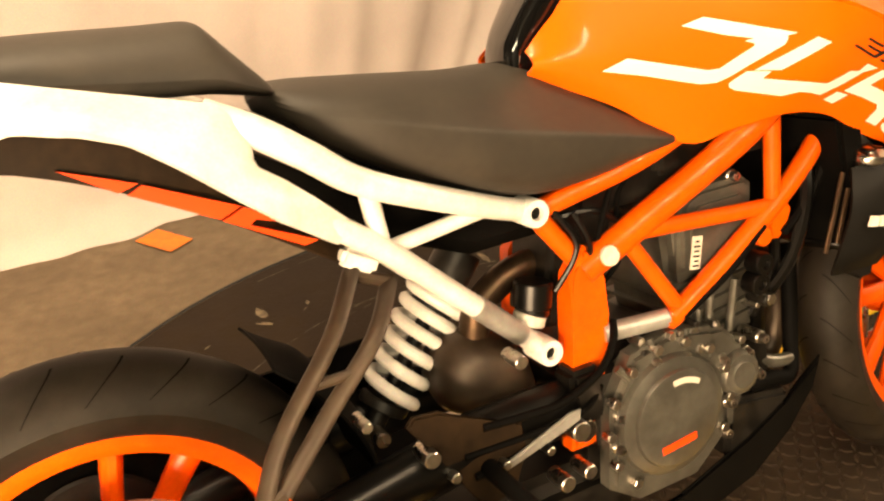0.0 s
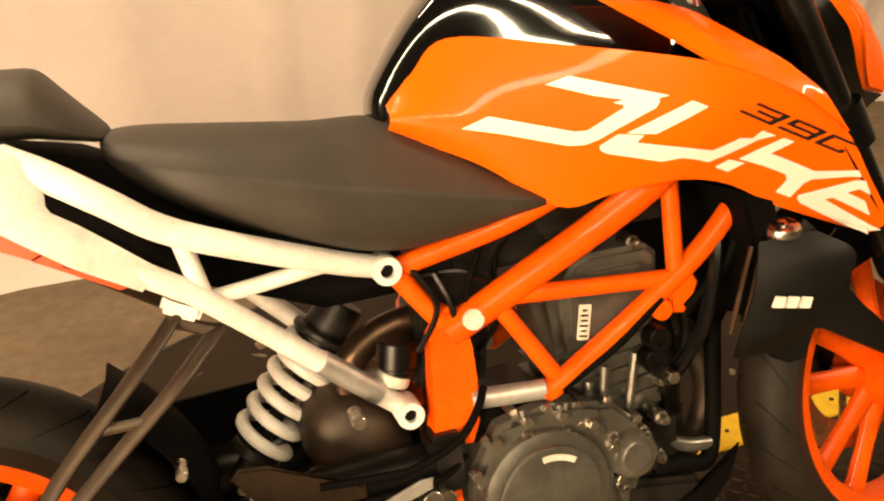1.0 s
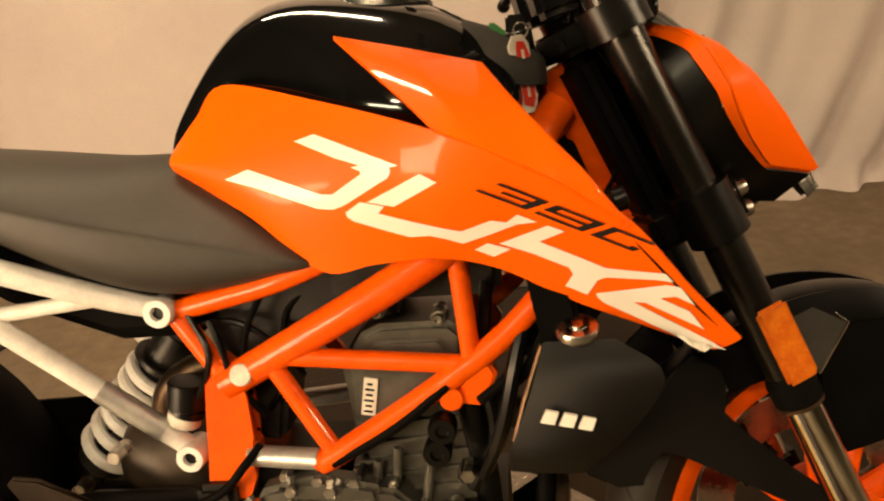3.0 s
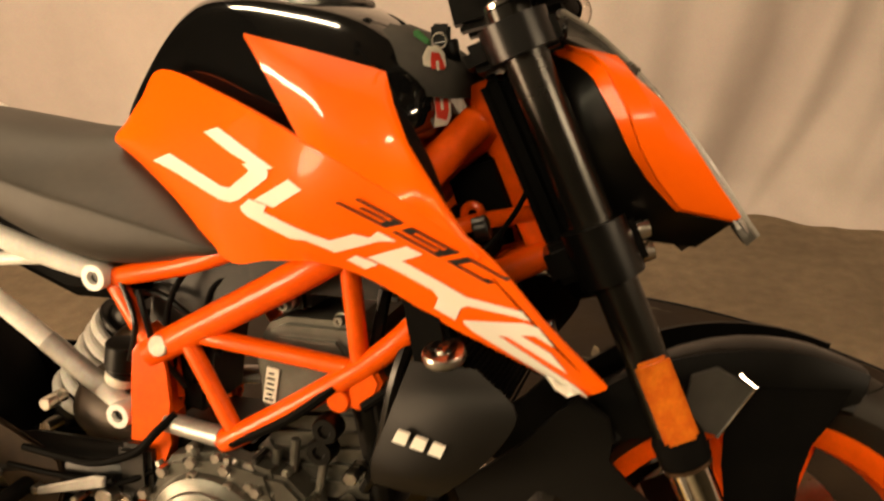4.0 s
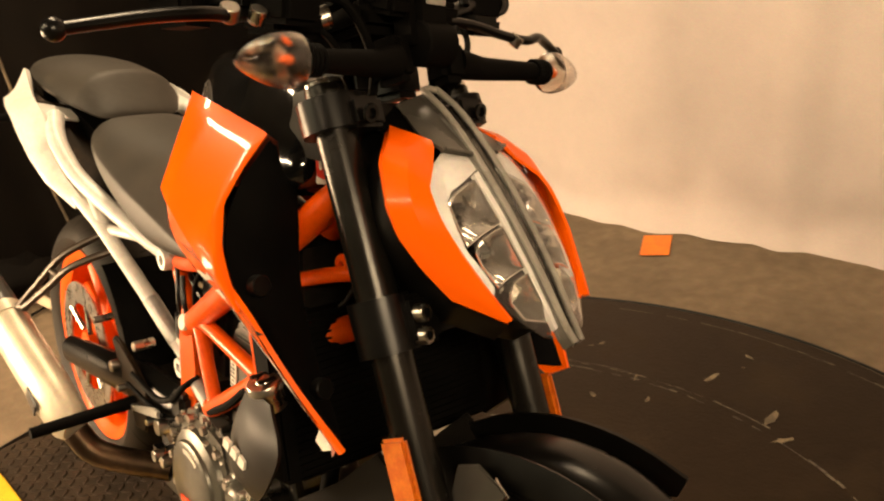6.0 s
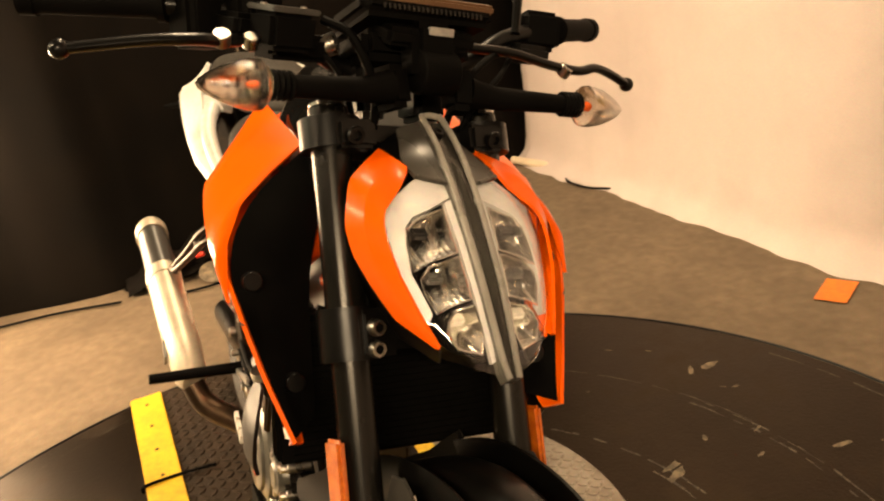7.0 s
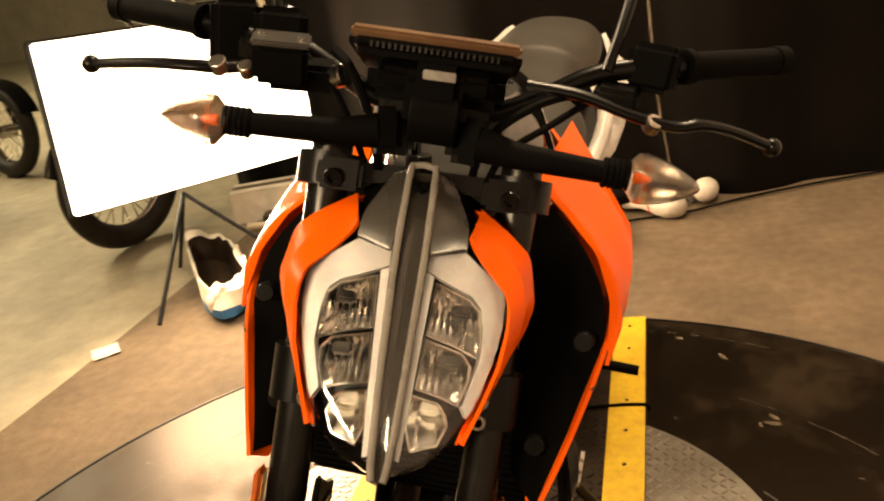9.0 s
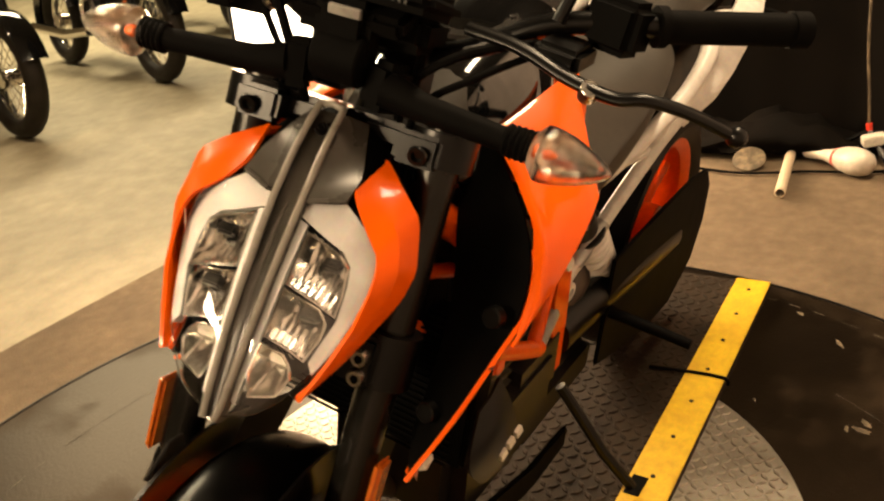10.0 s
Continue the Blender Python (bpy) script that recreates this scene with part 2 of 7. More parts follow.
def box(bm, c, s, m=None, bev=0.003, seg=2):
    r = bmesh.ops.create_cube(bm, size=1.0)
    vs = r["verts"]
    bmesh.ops.scale(bm, verts=vs, vec=s)
    if bev:
        es = list({e for v in vs for e in v.link_edges})
        r = bmesh.ops.bevel(bm, geom=es, offset=min(bev, 0.45 * min(s)), segments=seg, affect="EDGES")
        vs = list({v for f in r["faces"] for v in f.verts})
    if m is not None:
        bmesh.ops.transform(bm, matrix=m, verts=vs)
    bmesh.ops.translate(bm, verts=vs, vec=c)
    return bm


def ringed(bm, rings, closed=True, caps=True):
    """Skins rings of points."""
    vr = [[bm.verts.new(p) for p in ring] for ring in rings]
    n = len(vr[0])
    for a, b in zip(vr, vr[1:]):
        for i in range(n if closed else n - 1):
            j = (i + 1) % n
            bm.faces.new((a[i], a[j], b[j], b[i]))
    if caps and closed:
        bm.faces.new(vr[0][::-1])
        bm.faces.new(vr[-1])
    return bm


def spline(pts, n=6):
    """Catmull-Rom through points."""
    p = [Vector(q) for q in pts]
    p = [2 * p[0] - p[1]] + p + [2 * p[-1] - p[-2]]
    out = []
    for i in range(1, len(p) - 2):
        for k in range(n):
            t = k / n
            a, b, c, d = p[i - 1:i + 3]
            out.append(0.5 * (2 * b + (c - a) * t + (2 * a - 5 * b + 4 * c - d) * t * t + (3 * b - a - 3 * c + d) * t ** 3))
    return out + [p[-2]]


def tube(bm, pts, r, seg=12, smooth=0, caps=True, squash=1.0):
    """Sweeps a circle of radius r (or radii) along points."""
    pts = spline(pts, smooth) if smooth else [Vector(p) for p in pts]
    rs = r if isinstance(r, (list, tuple)) else [r] * len(pts)
    if len(rs) != len(pts):
        rs = [rs[0] + (rs[-1] - rs[0]) * i / (len(pts) - 1) for i in range(len(pts))]
    d0 = (pts[1] - pts[0]).normalized()
    up = Vector((0, 0, 1)) if abs(d0.z) < 0.9 else Vector((0, 1, 0))
    rings = []
    for i, p in enumerate(pts):
        d = (pts[min(i + 1, len(pts) - 1)] - pts[max(i - 1, 0)]).normalized()
        side = d.cross(up).normalized()
        up = side.cross(d).normalized()
        rings.append([p + (side * math.cos(a) + up * math.sin(a) * squash) * rs[i] for a in [2 * math.pi * k / seg for k in range(seg)]])
    return ringed(bm, rings, True, caps)


def lathe(bm, prof, m=None, seg=32, a0=0.0, a1=360.0):
    """Turns (radius, height) pairs about z."""
    full = abs(a1 - a0) >= 359.9
    n = seg if full else seg + 1
    angs = [radians(a0 + (a1 - a0) * k / seg) for k in range(n)]
    rings = [[Vector((max(r, 1e-4) * math.cos(a), max(r, 1e-4) * math.sin(a), h)) for a in angs] for r, h in prof]
    if m is not None:
        rings = [[m @ p for p in ring] for ring in rings]
    return ringed(bm, rings, full, False)


def prism(bm, poly, y0, y1, bev=0.0, m=None):
    """A polygon of (x, z) between y0 and y1."""
    a = [bm.verts.new((x, y0, z)) for x, z in poly]
    b = [bm.verts.new((x, y1, z)) for x, z in poly]
    n = len(poly)
    fs = [bm.faces.new(a[::-1]), bm.faces.new(b)] + [bm.faces.new((a[i], a[(i + 1) % n], b[(i + 1) % n], b[i])) for i in range(n)]
    vs = a + b
    if bev:
        es = list({e for f in fs[:2] for e in f.edges})
        r = bmesh.ops.bevel(bm, geom=es, offset=bev, segments=2, affect="EDGES")
        vs = list({v for f in bm.faces for v in f.verts}) if m is not None else vs
    if m is not None:
        bmesh.ops.transform(bm, matrix=m, verts=vs)
    return bm


def along(a, b):
    """A pose at a whose z points to b."""
    a, b = Vector(a), Vector(b)
    return Matrix.Translation(a) @ (b - a).to_track_quat("Z", "Y").to_matrix().to_4x4()


def cyl(bm, a, b, r, r2=None, seg=20, edge=0.0):
    h = (Vector(b) - Vector(a)).length
    r2 = r if r2 is None else r2
    e = edge or min(0.12 * r, 0.002)
    return lathe(bm, [(0, 0), (r - e, 0), (r, e), (r2, h - e), (r2 - e, h), (0, h)], along(a, b), seg)


def torus(bm, R, r, m, seg=40, n=10, squash=1.0):
    prof = [(R + r * math.cos(2 * math.pi * k / n), squash * r * math.sin(2 * math.pi * k / n)) for k in range(n + 1)]
    return lathe(bm, prof, m, seg)


def sheet(bm, top, bot, n=24, k=8, bulge=0.0, way=(0, -1, 0), thick=0.004, lin=False):
    """A panel between two edge lines, swollen towards way, with a thickness."""
    def even(pts):
        p = [Vector(q) for q in pts] if lin else spline(pts, 8)
        d = [0.0]
        for a, b in zip(p, p[1:]):
            d.append(d[-1] + (b - a).length)
        out, j = [], 0
        for i in range(n + 1):
            s = d[-1] * i / n
            while j < len(p) - 2 and d[j + 1] < s:
                j += 1
            out.append(p[j].lerp(p[j + 1], (s - d[j]) / max(d[j + 1] - d[j], 1e-9)))
        return out
    ts, bs, way = even(top), even(bot), Vector(way)
    rows = []
    for i in range(n + 1):
        row = []
        for j in range(k + 1):
            u, v = i / n, j / k
            amount = bulge(u, v) if callable(bulge) else bulge * math.sin(math.pi * v) * min(1, 4 * u + 0.2, 4 * (1 - u) + 0.2)
            row.append(bm.verts.new(ts[i].lerp(bs[i], v) + way * amount))
        rows.append(row)
    fs = []
    for a, b in zip(rows, rows[1:]):
        for j in range(k):
            fs.append(bm.faces.new((a[j], a[j + 1], b[j + 1], b[j])))
    bmesh.ops.recalc_face_normals(bm, faces=fs)
    if thick:
        bmesh.ops.solidify(bm, geom=fs, thickness=thick)
    return bm


MIRROR = Matrix.Diagonal((1, -1, 1, 1))

# ---- the booth: floor, turntable, drapes, shell ----
FLOOR = -0.03
bm = bmesh.new()
box(bm, (-1.0, -3.0, FLOOR - 0.055), (22, 20, 0.1), bev=0)
tagged(part("floor", bm, CONCRETE), "pale dusty concrete warehouse floor", "floor", kind="structure")
bm = bmesh.new()
prism(bm, [(-3.6, -1.42), (-1.2, -1.44), (-0.15, -1.50), (0.6, -1.567), (2.2, -1.66), (4.2, -1.70), (4.2, 2.4), (-3.6, 2.4)], 0, 0.005)
bm.transform(Matrix(((1, 0, 0, 0), (0, 0, 1, 0), (0, -1, 0, 0), (0, 0, 0, 1))))
bm.transform(Matrix.Translation((0, 0, FLOOR)))
tagged(part("ground", bm, CARPET), "worn grey-brown booth floor around the turntable", "floor", kind="structure")

TT, TR = Vector((0.916, 0.070, 0)), 1.292
bm = bmesh.new()
lathe(bm, [(0, FLOOR + 0.004), (TR - 0.004, FLOOR + 0.004), (TR, FLOOR + 0.001), (TR, FLOOR - 0.004)], Matrix.Translation(TT), 128)
table = tagged(part("turntable", bm, TABLE, None, sharp=20), "scuffed black round motorcycle turntable, flush with the floor", "turntable")
bm = bmesh.new()
rnd = random.Random(4)
torus(bm, TR + 0.006, 0.004, Matrix.Translation(TT + Vector((0, 0, FLOOR + 0.002))), 128, 6)
part("gap", bm, DARK, table, "dark gap round the disc")
bm = bmesh.new()
for R, a0, a1, w in ((1.247, 70, 112, 0.006), (0.940, 60, 112, 0.007), (0.958, 76, 108, 0.005), (0.965, 100, 150, 0.004), (0.700, 92, 132, 0.006), (0.676, 86, 104, 0.007), (1.21, 20, 50, 0.003), (1.222, 150, 215, 0.003), (0.80, 160, 200, 0.003), (1.05, 225, 300, 0.003), (0.90, 320, 370, 0.003)):
    n = int((a1 - a0) / 1.5)
    for i in range(n):
        if rnd.random() < 0.25:
            continue
        q0, q1 = radians(a0 + 1.5 * i), radians(a0 + 1.5 * (i + 0.92))
        ww = w * rnd.uniform(0.25, 1.0)
        rr = R + rnd.uniform(-0.001, 0.001)
        bm.faces.new([bm.verts.new((TT.x + r * math.cos(q), TT.y + r * math.sin(q), FLOOR + 0.0049)) for r, q in ((rr, q0), (rr + ww, q0), (rr + ww, q1), (rr, q1))])
tagged(part("scratch", bm, material("rubbed_turntable_paint", (0.105, 0.082, 0.054), 0.6, second=(0.03, 0.023, 0.015), scale=40, bump=0.05), table, "circular scratches rubbed into the black paint"), kind="stuff")
bm = bmesh.new()
WORN = ((0.497, 1.037, 0.018), (0.487, 0.986, 0.011), (0.923, 1.035, 0.015), (0.738, 0.825, 0.011), (0.855, 0.878, 0.008), (0.267, 0.883, 0.006), (0.339, 0.963, 0.006), (1.109, 0.971, 0.016), (0.81, 0.691, 0.022), (0.78, 0.70, 0.016), (-0.106, 0.492, 0.012), (0.209, 0.576, 0.012), (1.343, 1.05, 0.012), (1.165, 0.918, 0.014), (1.40, 1.02, 0.009), (0.95, 1.16, 0.009))
for i in range(46):
    a, d = rnd.uniform(0, 2 * math.pi), rnd.uniform(0.66, 1.27)
    n, s = rnd.randint(7, 11), rnd.choice([0.004, 0.005, 0.007, 0.010])
    stretch, turn = rnd.uniform(1, 2.2), rnd.uniform(0, 3.1)
    if i < len(WORN):
        x, y, s = WORN[i]
        a, d, stretch = math.atan2(y, x - TT.x), math.hypot(x - TT.x, y), 2.0
    vs = []
    for k in range(n):
        q = 2 * math.pi * k / n
        r = s * rnd.uniform(0.5, 1.1)
        x, y = r * math.cos(q) * stretch, r * math.sin(q) * 0.7
        vs.append(bm.verts.new((TT.x + d * math.cos(a) + x * math.cos(turn) - y * math.sin(turn), TT.y + d * math.sin(a) + x * math.sin(turn) + y * math.cos(turn), FLOOR + 0.0052)))
    bm.faces.new(vs)
for f in bm.faces:
    if f.normal.z < 0:
        f.normal_flip()
tagged(part("paint_chip", bm, CHIP, table, "bare plywood where the black paint has chipped"), kind="stuff")

PC, PR = Vector((0.706, 0.049, 0)), 0.588
bm = bmesh.new()
lathe(bm, [(0, FLOOR + 0.008), (PR - 0.002, FLOOR + 0.008), (PR, FLOOR + 0.006), (PR, FLOOR)], Matrix.Translation(PC), 96)
plate = tagged(part("hub_plate", bm, TREAD, None, sharp=20), "round bright aluminium tread plate on the turntable", "metal plate")


def lozenges(bm, inside, x0, x1, y0, y1, z, step, size, high):
    """Raised tread bars on a plate, turned crosswise in turn."""
    i = 0
    nx, ny = int((x1 - x0) / step), int((y1 - y0) / step)
    for ix in range(nx + 1):
        for iy in range(ny + 1):
            x, y = x0 + ix * step, y0 + iy * step
            if not inside(x, y):
                continue
            a = radians(45 if (ix + iy) % 2 else -45)
            c, s = math.cos(a), math.sin(a)
            L, W = size, size * 0.36
            ring = [(L, 0), (L * 0.3, W), (-L * 0.3, W), (-L, 0), (-L * 0.3, -W), (L * 0.3, -W)]
            base = [bm.verts.new((x + px * c - py * s, y + px * s + py * c, z)) for px, py in ring]
            tops = [bm.verts.new((x + (px * c - py * s) * 0.6, y + (px * s + py * c) * 0.6, z + high)) for px, py in ring]
            bm.faces.new(tops)
            for k in range(6):
                bm.faces.new((base[k], base[(k + 1) % 6], tops[(k + 1) % 6], tops[k]))


def plain_part(name, bm, mat, parent, label):
    me = bpy.data.meshes.new(name)
    bm.to_mesh(me)
    bm.free()
    me.materials.append(mat)
    ob = new(name, me)
    ob.parent = parent
    if parent:
        ob.matrix_parent_inverse = Matrix.Translation(-parent.location)
    ob["label"] = label
    return tagged(ob, kind="stuff")


bm = bmesh.new()
lozenges(bm, lambda x, y: math.hypot(x - PC.x, y - PC.y) < PR - 0.012 and not (-0.27 < y < 0.35), 0.1, 1.32, -0.56, 0.66, FLOOR + 0.008, 0.019, 0.0115, 0.0018)
plain_part("tread_bar", bm, TREAD, plate, "raised tread bars of the round plate")

# the runway on which the motorcycle stands
runway = thing("display_runway", "dirty brown tread-plate runway with yellow edge strips on the turntable", "runway")
X0, X1, DECK_Y = -0.312, 1.75, 0.040
bm = bmesh.new()
box(bm, ((X0 + X1) / 2, DECK_Y, -0.015), (X1 - X0, 0.645, 0.022), bev=0.003)
part("deck", bm, TREAD_DARK, runway)
for y in (DECK_Y - 0.279, DECK_Y + 0.279):
    bm = bmesh.new()
    box(bm, ((X0 + X1) / 2, y, -0.0010), (X1 - X0 - 0.002, 0.087, 0.007), bev=0.002)
    strip = part("edge_strip", bm, YELLOW, runway, "yellow painted edge strip")
    for k in range(16):
        bm = bmesh.new()
        x = X0 + 0.06 + k * 0.13
        cyl(bm, (x, y, 0.002), (x, y, 0.0042), 0.005, seg=10, edge=0.0006)
        part("strip_screw", bm, DARK, strip, "dark screw head")
    bm = bmesh.new()
    w = 0.052 if y > 0 else -0.052
    tube(bm, [(0.165, y + w, -0.010), (0.165, y + w * 0.9, 0.0045), (0.163, y, 0.0055), (0.166, y - w, 0.0045), (0.172, y - 2.4 * w, 0.003)], 0.0042, 8, smooth=4)
    part("tie_cord", bm, PLASTIC, runway, "black cord lying across the strip")
bm = bmesh.new()
lozenges(bm, lambda x, y: True, X0 + 0.02, X1 - 0.01, DECK_Y - 0.226, DECK_Y + 0.232, -0.004, 0.024, 0.014, 0.0022)
plain_part("tread_bar", bm, TREAD_DARK, runway, "raised tread bars of the runway")
bm = bmesh.new()
for y in (DECK_Y - 0.305, DECK_Y + 0.305):
    box(bm, (0.70, y, -0.0265), (1.98, 0.028, 0.006), bev=0.001)
part("rail", bm, DARK, runway, "dark steel rails under the runway")


def drape(name, line, high, folds, depth, mat, label, seed, low=FLOOR + 0.001, lean=0.0, calm=0.0, hem=0.0):
    """A hanging cloth along a line of (x, y), in uneven folds, kicked out a little at its foot."""
    p = spline([(x, y, 0) for x, y in line], 40)
    bm = bmesh.new()
    nz = 34
    d, total, rows = 0.0, 0.0, []
    for i, q in enumerate(p):
        if i:
            d += (q - p[i - 1]).length
        swell = depth * min(1.0, max(0.3, (d - calm) / 0.8)) if calm else depth
        t = (p[min(i + 1, len(p) - 1)] - p[max(i - 1, 0)]).normalized()
        nrm = Vector((-t.y, t.x, 0))
        row = []
        for j in range(nz + 1):
            v = (j / nz) ** 1.8
            drag = 0.30 * max(0.0, 1 - v * high / 0.9) ** 2 if hem else 0.0
            e = d + drag * min(1.0, max(0.0, d - 2.2))
            w = noise.noise(Vector((e * folds, seed, v * 0.5))) + 0.5 * noise.noise(Vector((e * folds * 2.3, seed + 9, v * 0.7)))
            w += (0.25 + 0.3 * min(1, max(0, d - 2.6))) * noise.noise(Vector((e * folds * 5, seed + 3, v * 1.5)))
            up = max(0.0, 1 - v * high / (0.10 + 0.05 * noise.noise(Vector((d * 1.7, 4, seed)))))
            kick = hem * (1 - up * up) * (1.0 + 0.8 * noise.noise(Vector((d * 2.1, 11, seed)))) + 0.35 * hem * math.exp(-v * high / 0.22) * noise.noise(Vector((d * 9, v * high * 14, seed)))
            foot = -0.05 * max(0, 1 - v * 10) * (0.5 + noise.noise(Vector((d * 1.3, 7, 0))))
            row.append(bm.verts.new((q.x + nrm.x * (w * swell * (1.1 - 0.5 * v) + foot + kick + lean * v), q.y + nrm.y * (w * swell * (1.1 - 0.5 * v) + foot + kick + lean * v), low + max(0, 0.004 * noise.noise(Vector((d * 2, 1, seed)))) * (1 - v) + high * v)))
        rows.append(row)
    for a, b in zip(rows, rows[1:]):
        for j in range(nz):
            bm.faces.new((a[j], a[j + 1], b[j + 1], b[j]))
    bmesh.ops.solidify(bm, geom=list(bm.faces), thickness=0.004)
    return tagged(part(name, bm, mat, sharp=80), label, "curtain")


drape("pale_curtain", [(-1.63, 1.71), (-1.48, 1.66), (-1.2, 1.675), (-0.8, 1.73), (-0.3, 1.755), (0.15, 1.745), (0.5, 1.79), (0.9, 1.82), (1.3, 1.88), (1.7, 1.90), (2.2, 2.02), (2.7, 2.08), (3.6, 1.95), (4.4, 1.4), (4.6, 0.2)], 3.3, 1.35, 0.17, CURTAIN, "pale pinkish-beige muslin curtain hanging in soft folds to the floor", 3, calm=2.0, hem=0.055)
drape("black_curtain", [(-2.25, -1.85), (-2.02, -1.60), (-1.78, -1.28), (-1.55, -0.98), (-1.44, -0.60), (-1.38, -0.25), (-1.44, 0.05), (-1.52, 0.30), (-1.52, 0.50), (-1.43, 0.75), (-1.49, 1.0), (-1.55, 1.25), (-1.63, 1.65), (-1.75, 1.95)], 3.3, 1.3, 0.04, BLACKOUT, "black cloth backdrop hanging behind the turntable to the floor", 8)

bm = bmesh.new()
for c, s in (((-12.1, -3, 2.2), (0.2, 20, 4.5)), ((10.1, -3, 2.2), (0.2, 20, 4.5)), ((-1, -13.1, 2.2), (22, 0.2, 4.5)), ((-1, 7.1, 2.2), (22, 0.2, 4.5))):
    box(bm, c, s, bev=0)
tagged(part("wall", bm, WALL), "plain painted warehouse walls", "wall", kind="structure")
bm = bmesh.new()
box(bm, (-1, -3, 4.55), (22.4, 20.4, 0.2), bev=0)
tagged(part("ceiling", bm, CEIL), "dark warehouse ceiling", "ceiling", kind="structure")

# ---- the motorcycle ----
# built upright, x ahead of the rear axle, y to its left, then leant on its stand
LEAN = 12.0
bike = thing("motorcycle", "orange, black and white naked motorcycle leaning on the display runway", "motorcycle", pose(0.997, -0.044, -0.004, 0, 0, -2.2) @ pose(-1.0, 0.05, 0, 0, 0, 0) @ pose(0, 0, 0, -LEAN, 0, 0))
RAKE, STEERED = 24.5, 12.0
PIVOT = Vector((1.055, 0, 0.884))
RIDE = Vector((-0.007, -0.013, 0.014))
STEER = Matrix.Translation(PIVOT + RIDE) @ Matrix.Rotation(radians(STEERED), 4, Vector((-math.sin(radians(RAKE)), 0, math.cos(radians(RAKE))))) @ Matrix.Translation(-PIVOT)
STEER_MIRROR = STEER @ MIRROR
BOTH = ((Matrix.Identity(4), "right"), (MIRROR, "left"))
Y_AXIS = Matrix.Rotation(radians(90), 4, "X")


def wheel(centre, R, width, rim_r, m, spoke_turn, disc_side):
    c = Matrix.Translation(centre) @ Y_AXIS
    h = width / 2
    bm = bmesh.new()
    prof = []
    for k in range(15):
        a = radians(-78 + 156 * k / 14)
        prof.append((R - h * 0.92 + h * 0.92 * math.cos(a), h * math.sin(a)))
    prof = [(rim_r + 0.002, -h * 0.72), (rim_r + 0.012, -h * 0.86)] + prof + [(rim_r + 0.012, h * 0.86), (rim_r + 0.002, h * 0.72)]
    lathe(bm, prof, c, 96)
    tyre = part("tyre", bm, RUBBER, bike, "black sport tyre with curved grooves", m)
    bm = bmesh.new()
    for k in range(26):
        for s in (-1, 1):
            a0 = 2 * math.pi * (k + (0.5 if s > 0 else 0)) / 26
            top, bot = [], []
            for j in range(7):
                v = j / 6
                w = radians(12 + 52 * v) * s
                for off, out in ((0.0, top), (0.010, bot)):
                    a = a0 + 0.16 * v ** 1.4 + off * (1 - 0.5 * v)
                    r = R - h * 0.92 + (h * 0.92 + 0.0006) * math.cos(w)
                    out.append(c @ Vector((r * math.cos(a), r * math.sin(a), (h + 0.0006) * math.sin(w))))
            vt, vb = [bm.verts.new(p) for p in top], [bm.verts.new(p) for p in bot]
            for j in range(6):
                bm.faces.new((vt[j], vt[j + 1], vb[j + 1], vb[j]))
    ob = plain_part_at("groove", bm, PLASTIC, tyre, "dark tread grooves", m)
    bm = bmesh.new()
    lathe(bm, [(rim_r - 0.022, -h * 0.55), (rim_r - 0.006, -h * 0.74), (rim_r + 0.006, -h * 0.76), (rim_r + 0.006, -h * 0.70), (rim_r - 0.004, -h * 0.62), (rim_r - 0.02, 0),
               (rim_r - 0.004, h * 0.62), (rim_r + 0.006, h * 0.70), (rim_r + 0.006, h * 0.76), (rim_r - 0.006, h * 0.74), (rim_r - 0.022, h * 0.55), (rim_r - 0.03, 0), (rim_r - 0.022, -h * 0.55)], c, 80)
    rim = part("rim", bm, RIM_ORANGE, bike, "orange cast rim", m)
    bm = bmesh.new()
    cyl(bm, c @ Vector((0, 0, -0.050)), c @ Vector((0, 0, 0.050)), 0.056, seg=28)
    cyl(bm, c @ Vector((0, 0, -0.066)), c @ Vector((0, 0, 0.066)), 0.036, seg=24)
    part("hub", bm, RIM_ORANGE, rim, "", m)
    for k in range(5):
        for s in (-1, 1):
            a = radians(72 * k + spoke_turn)
            b = a + s * 0.24
            bm = bmesh.new()
            p0 = c @ Vector((0.034 * math.cos(a + s * 0.3), 0.034 * math.sin(a + s * 0.3), 0))
            p1 = c @ Vector(((rim_r - 0.02) * math.cos(b), (rim_r - 0.02) * math.sin(b), 0))
            tube(bm, [p0, p0.lerp(p1, 0.5), p1], [0.016, 0.012, 0.014], 10, squash=1.3)
            part("spoke", bm, RIM_ORANGE, rim, "", m)
    bm = bmesh.new()
    lathe(bm, [(0.10, 0.062 * disc_side), (0.15, 0.062 * disc_side), (0.15, 0.066 * disc_side), (0.10, 0.066 * disc_side), (0.10, 0.062 * disc_side)], c, 64)
    disc = part("brake_disc", bm, STEEL, bike, "drilled steel brake disc", m)
    for k in range(6):
        bm = bmesh.new()
        a = radians(60 * k)
        cyl(bm, c @ Vector((0.04 * math.cos(a), 0.04 * math.sin(a), 0.06 * disc_side)), c @ Vector((0.108 * math.cos(a + 0.3), 0.108 * math.sin(a + 0.3), 0.064 * disc_side)), 0.006, seg=8)
        part("carrier_arm", bm, STEEL, disc, "", m)


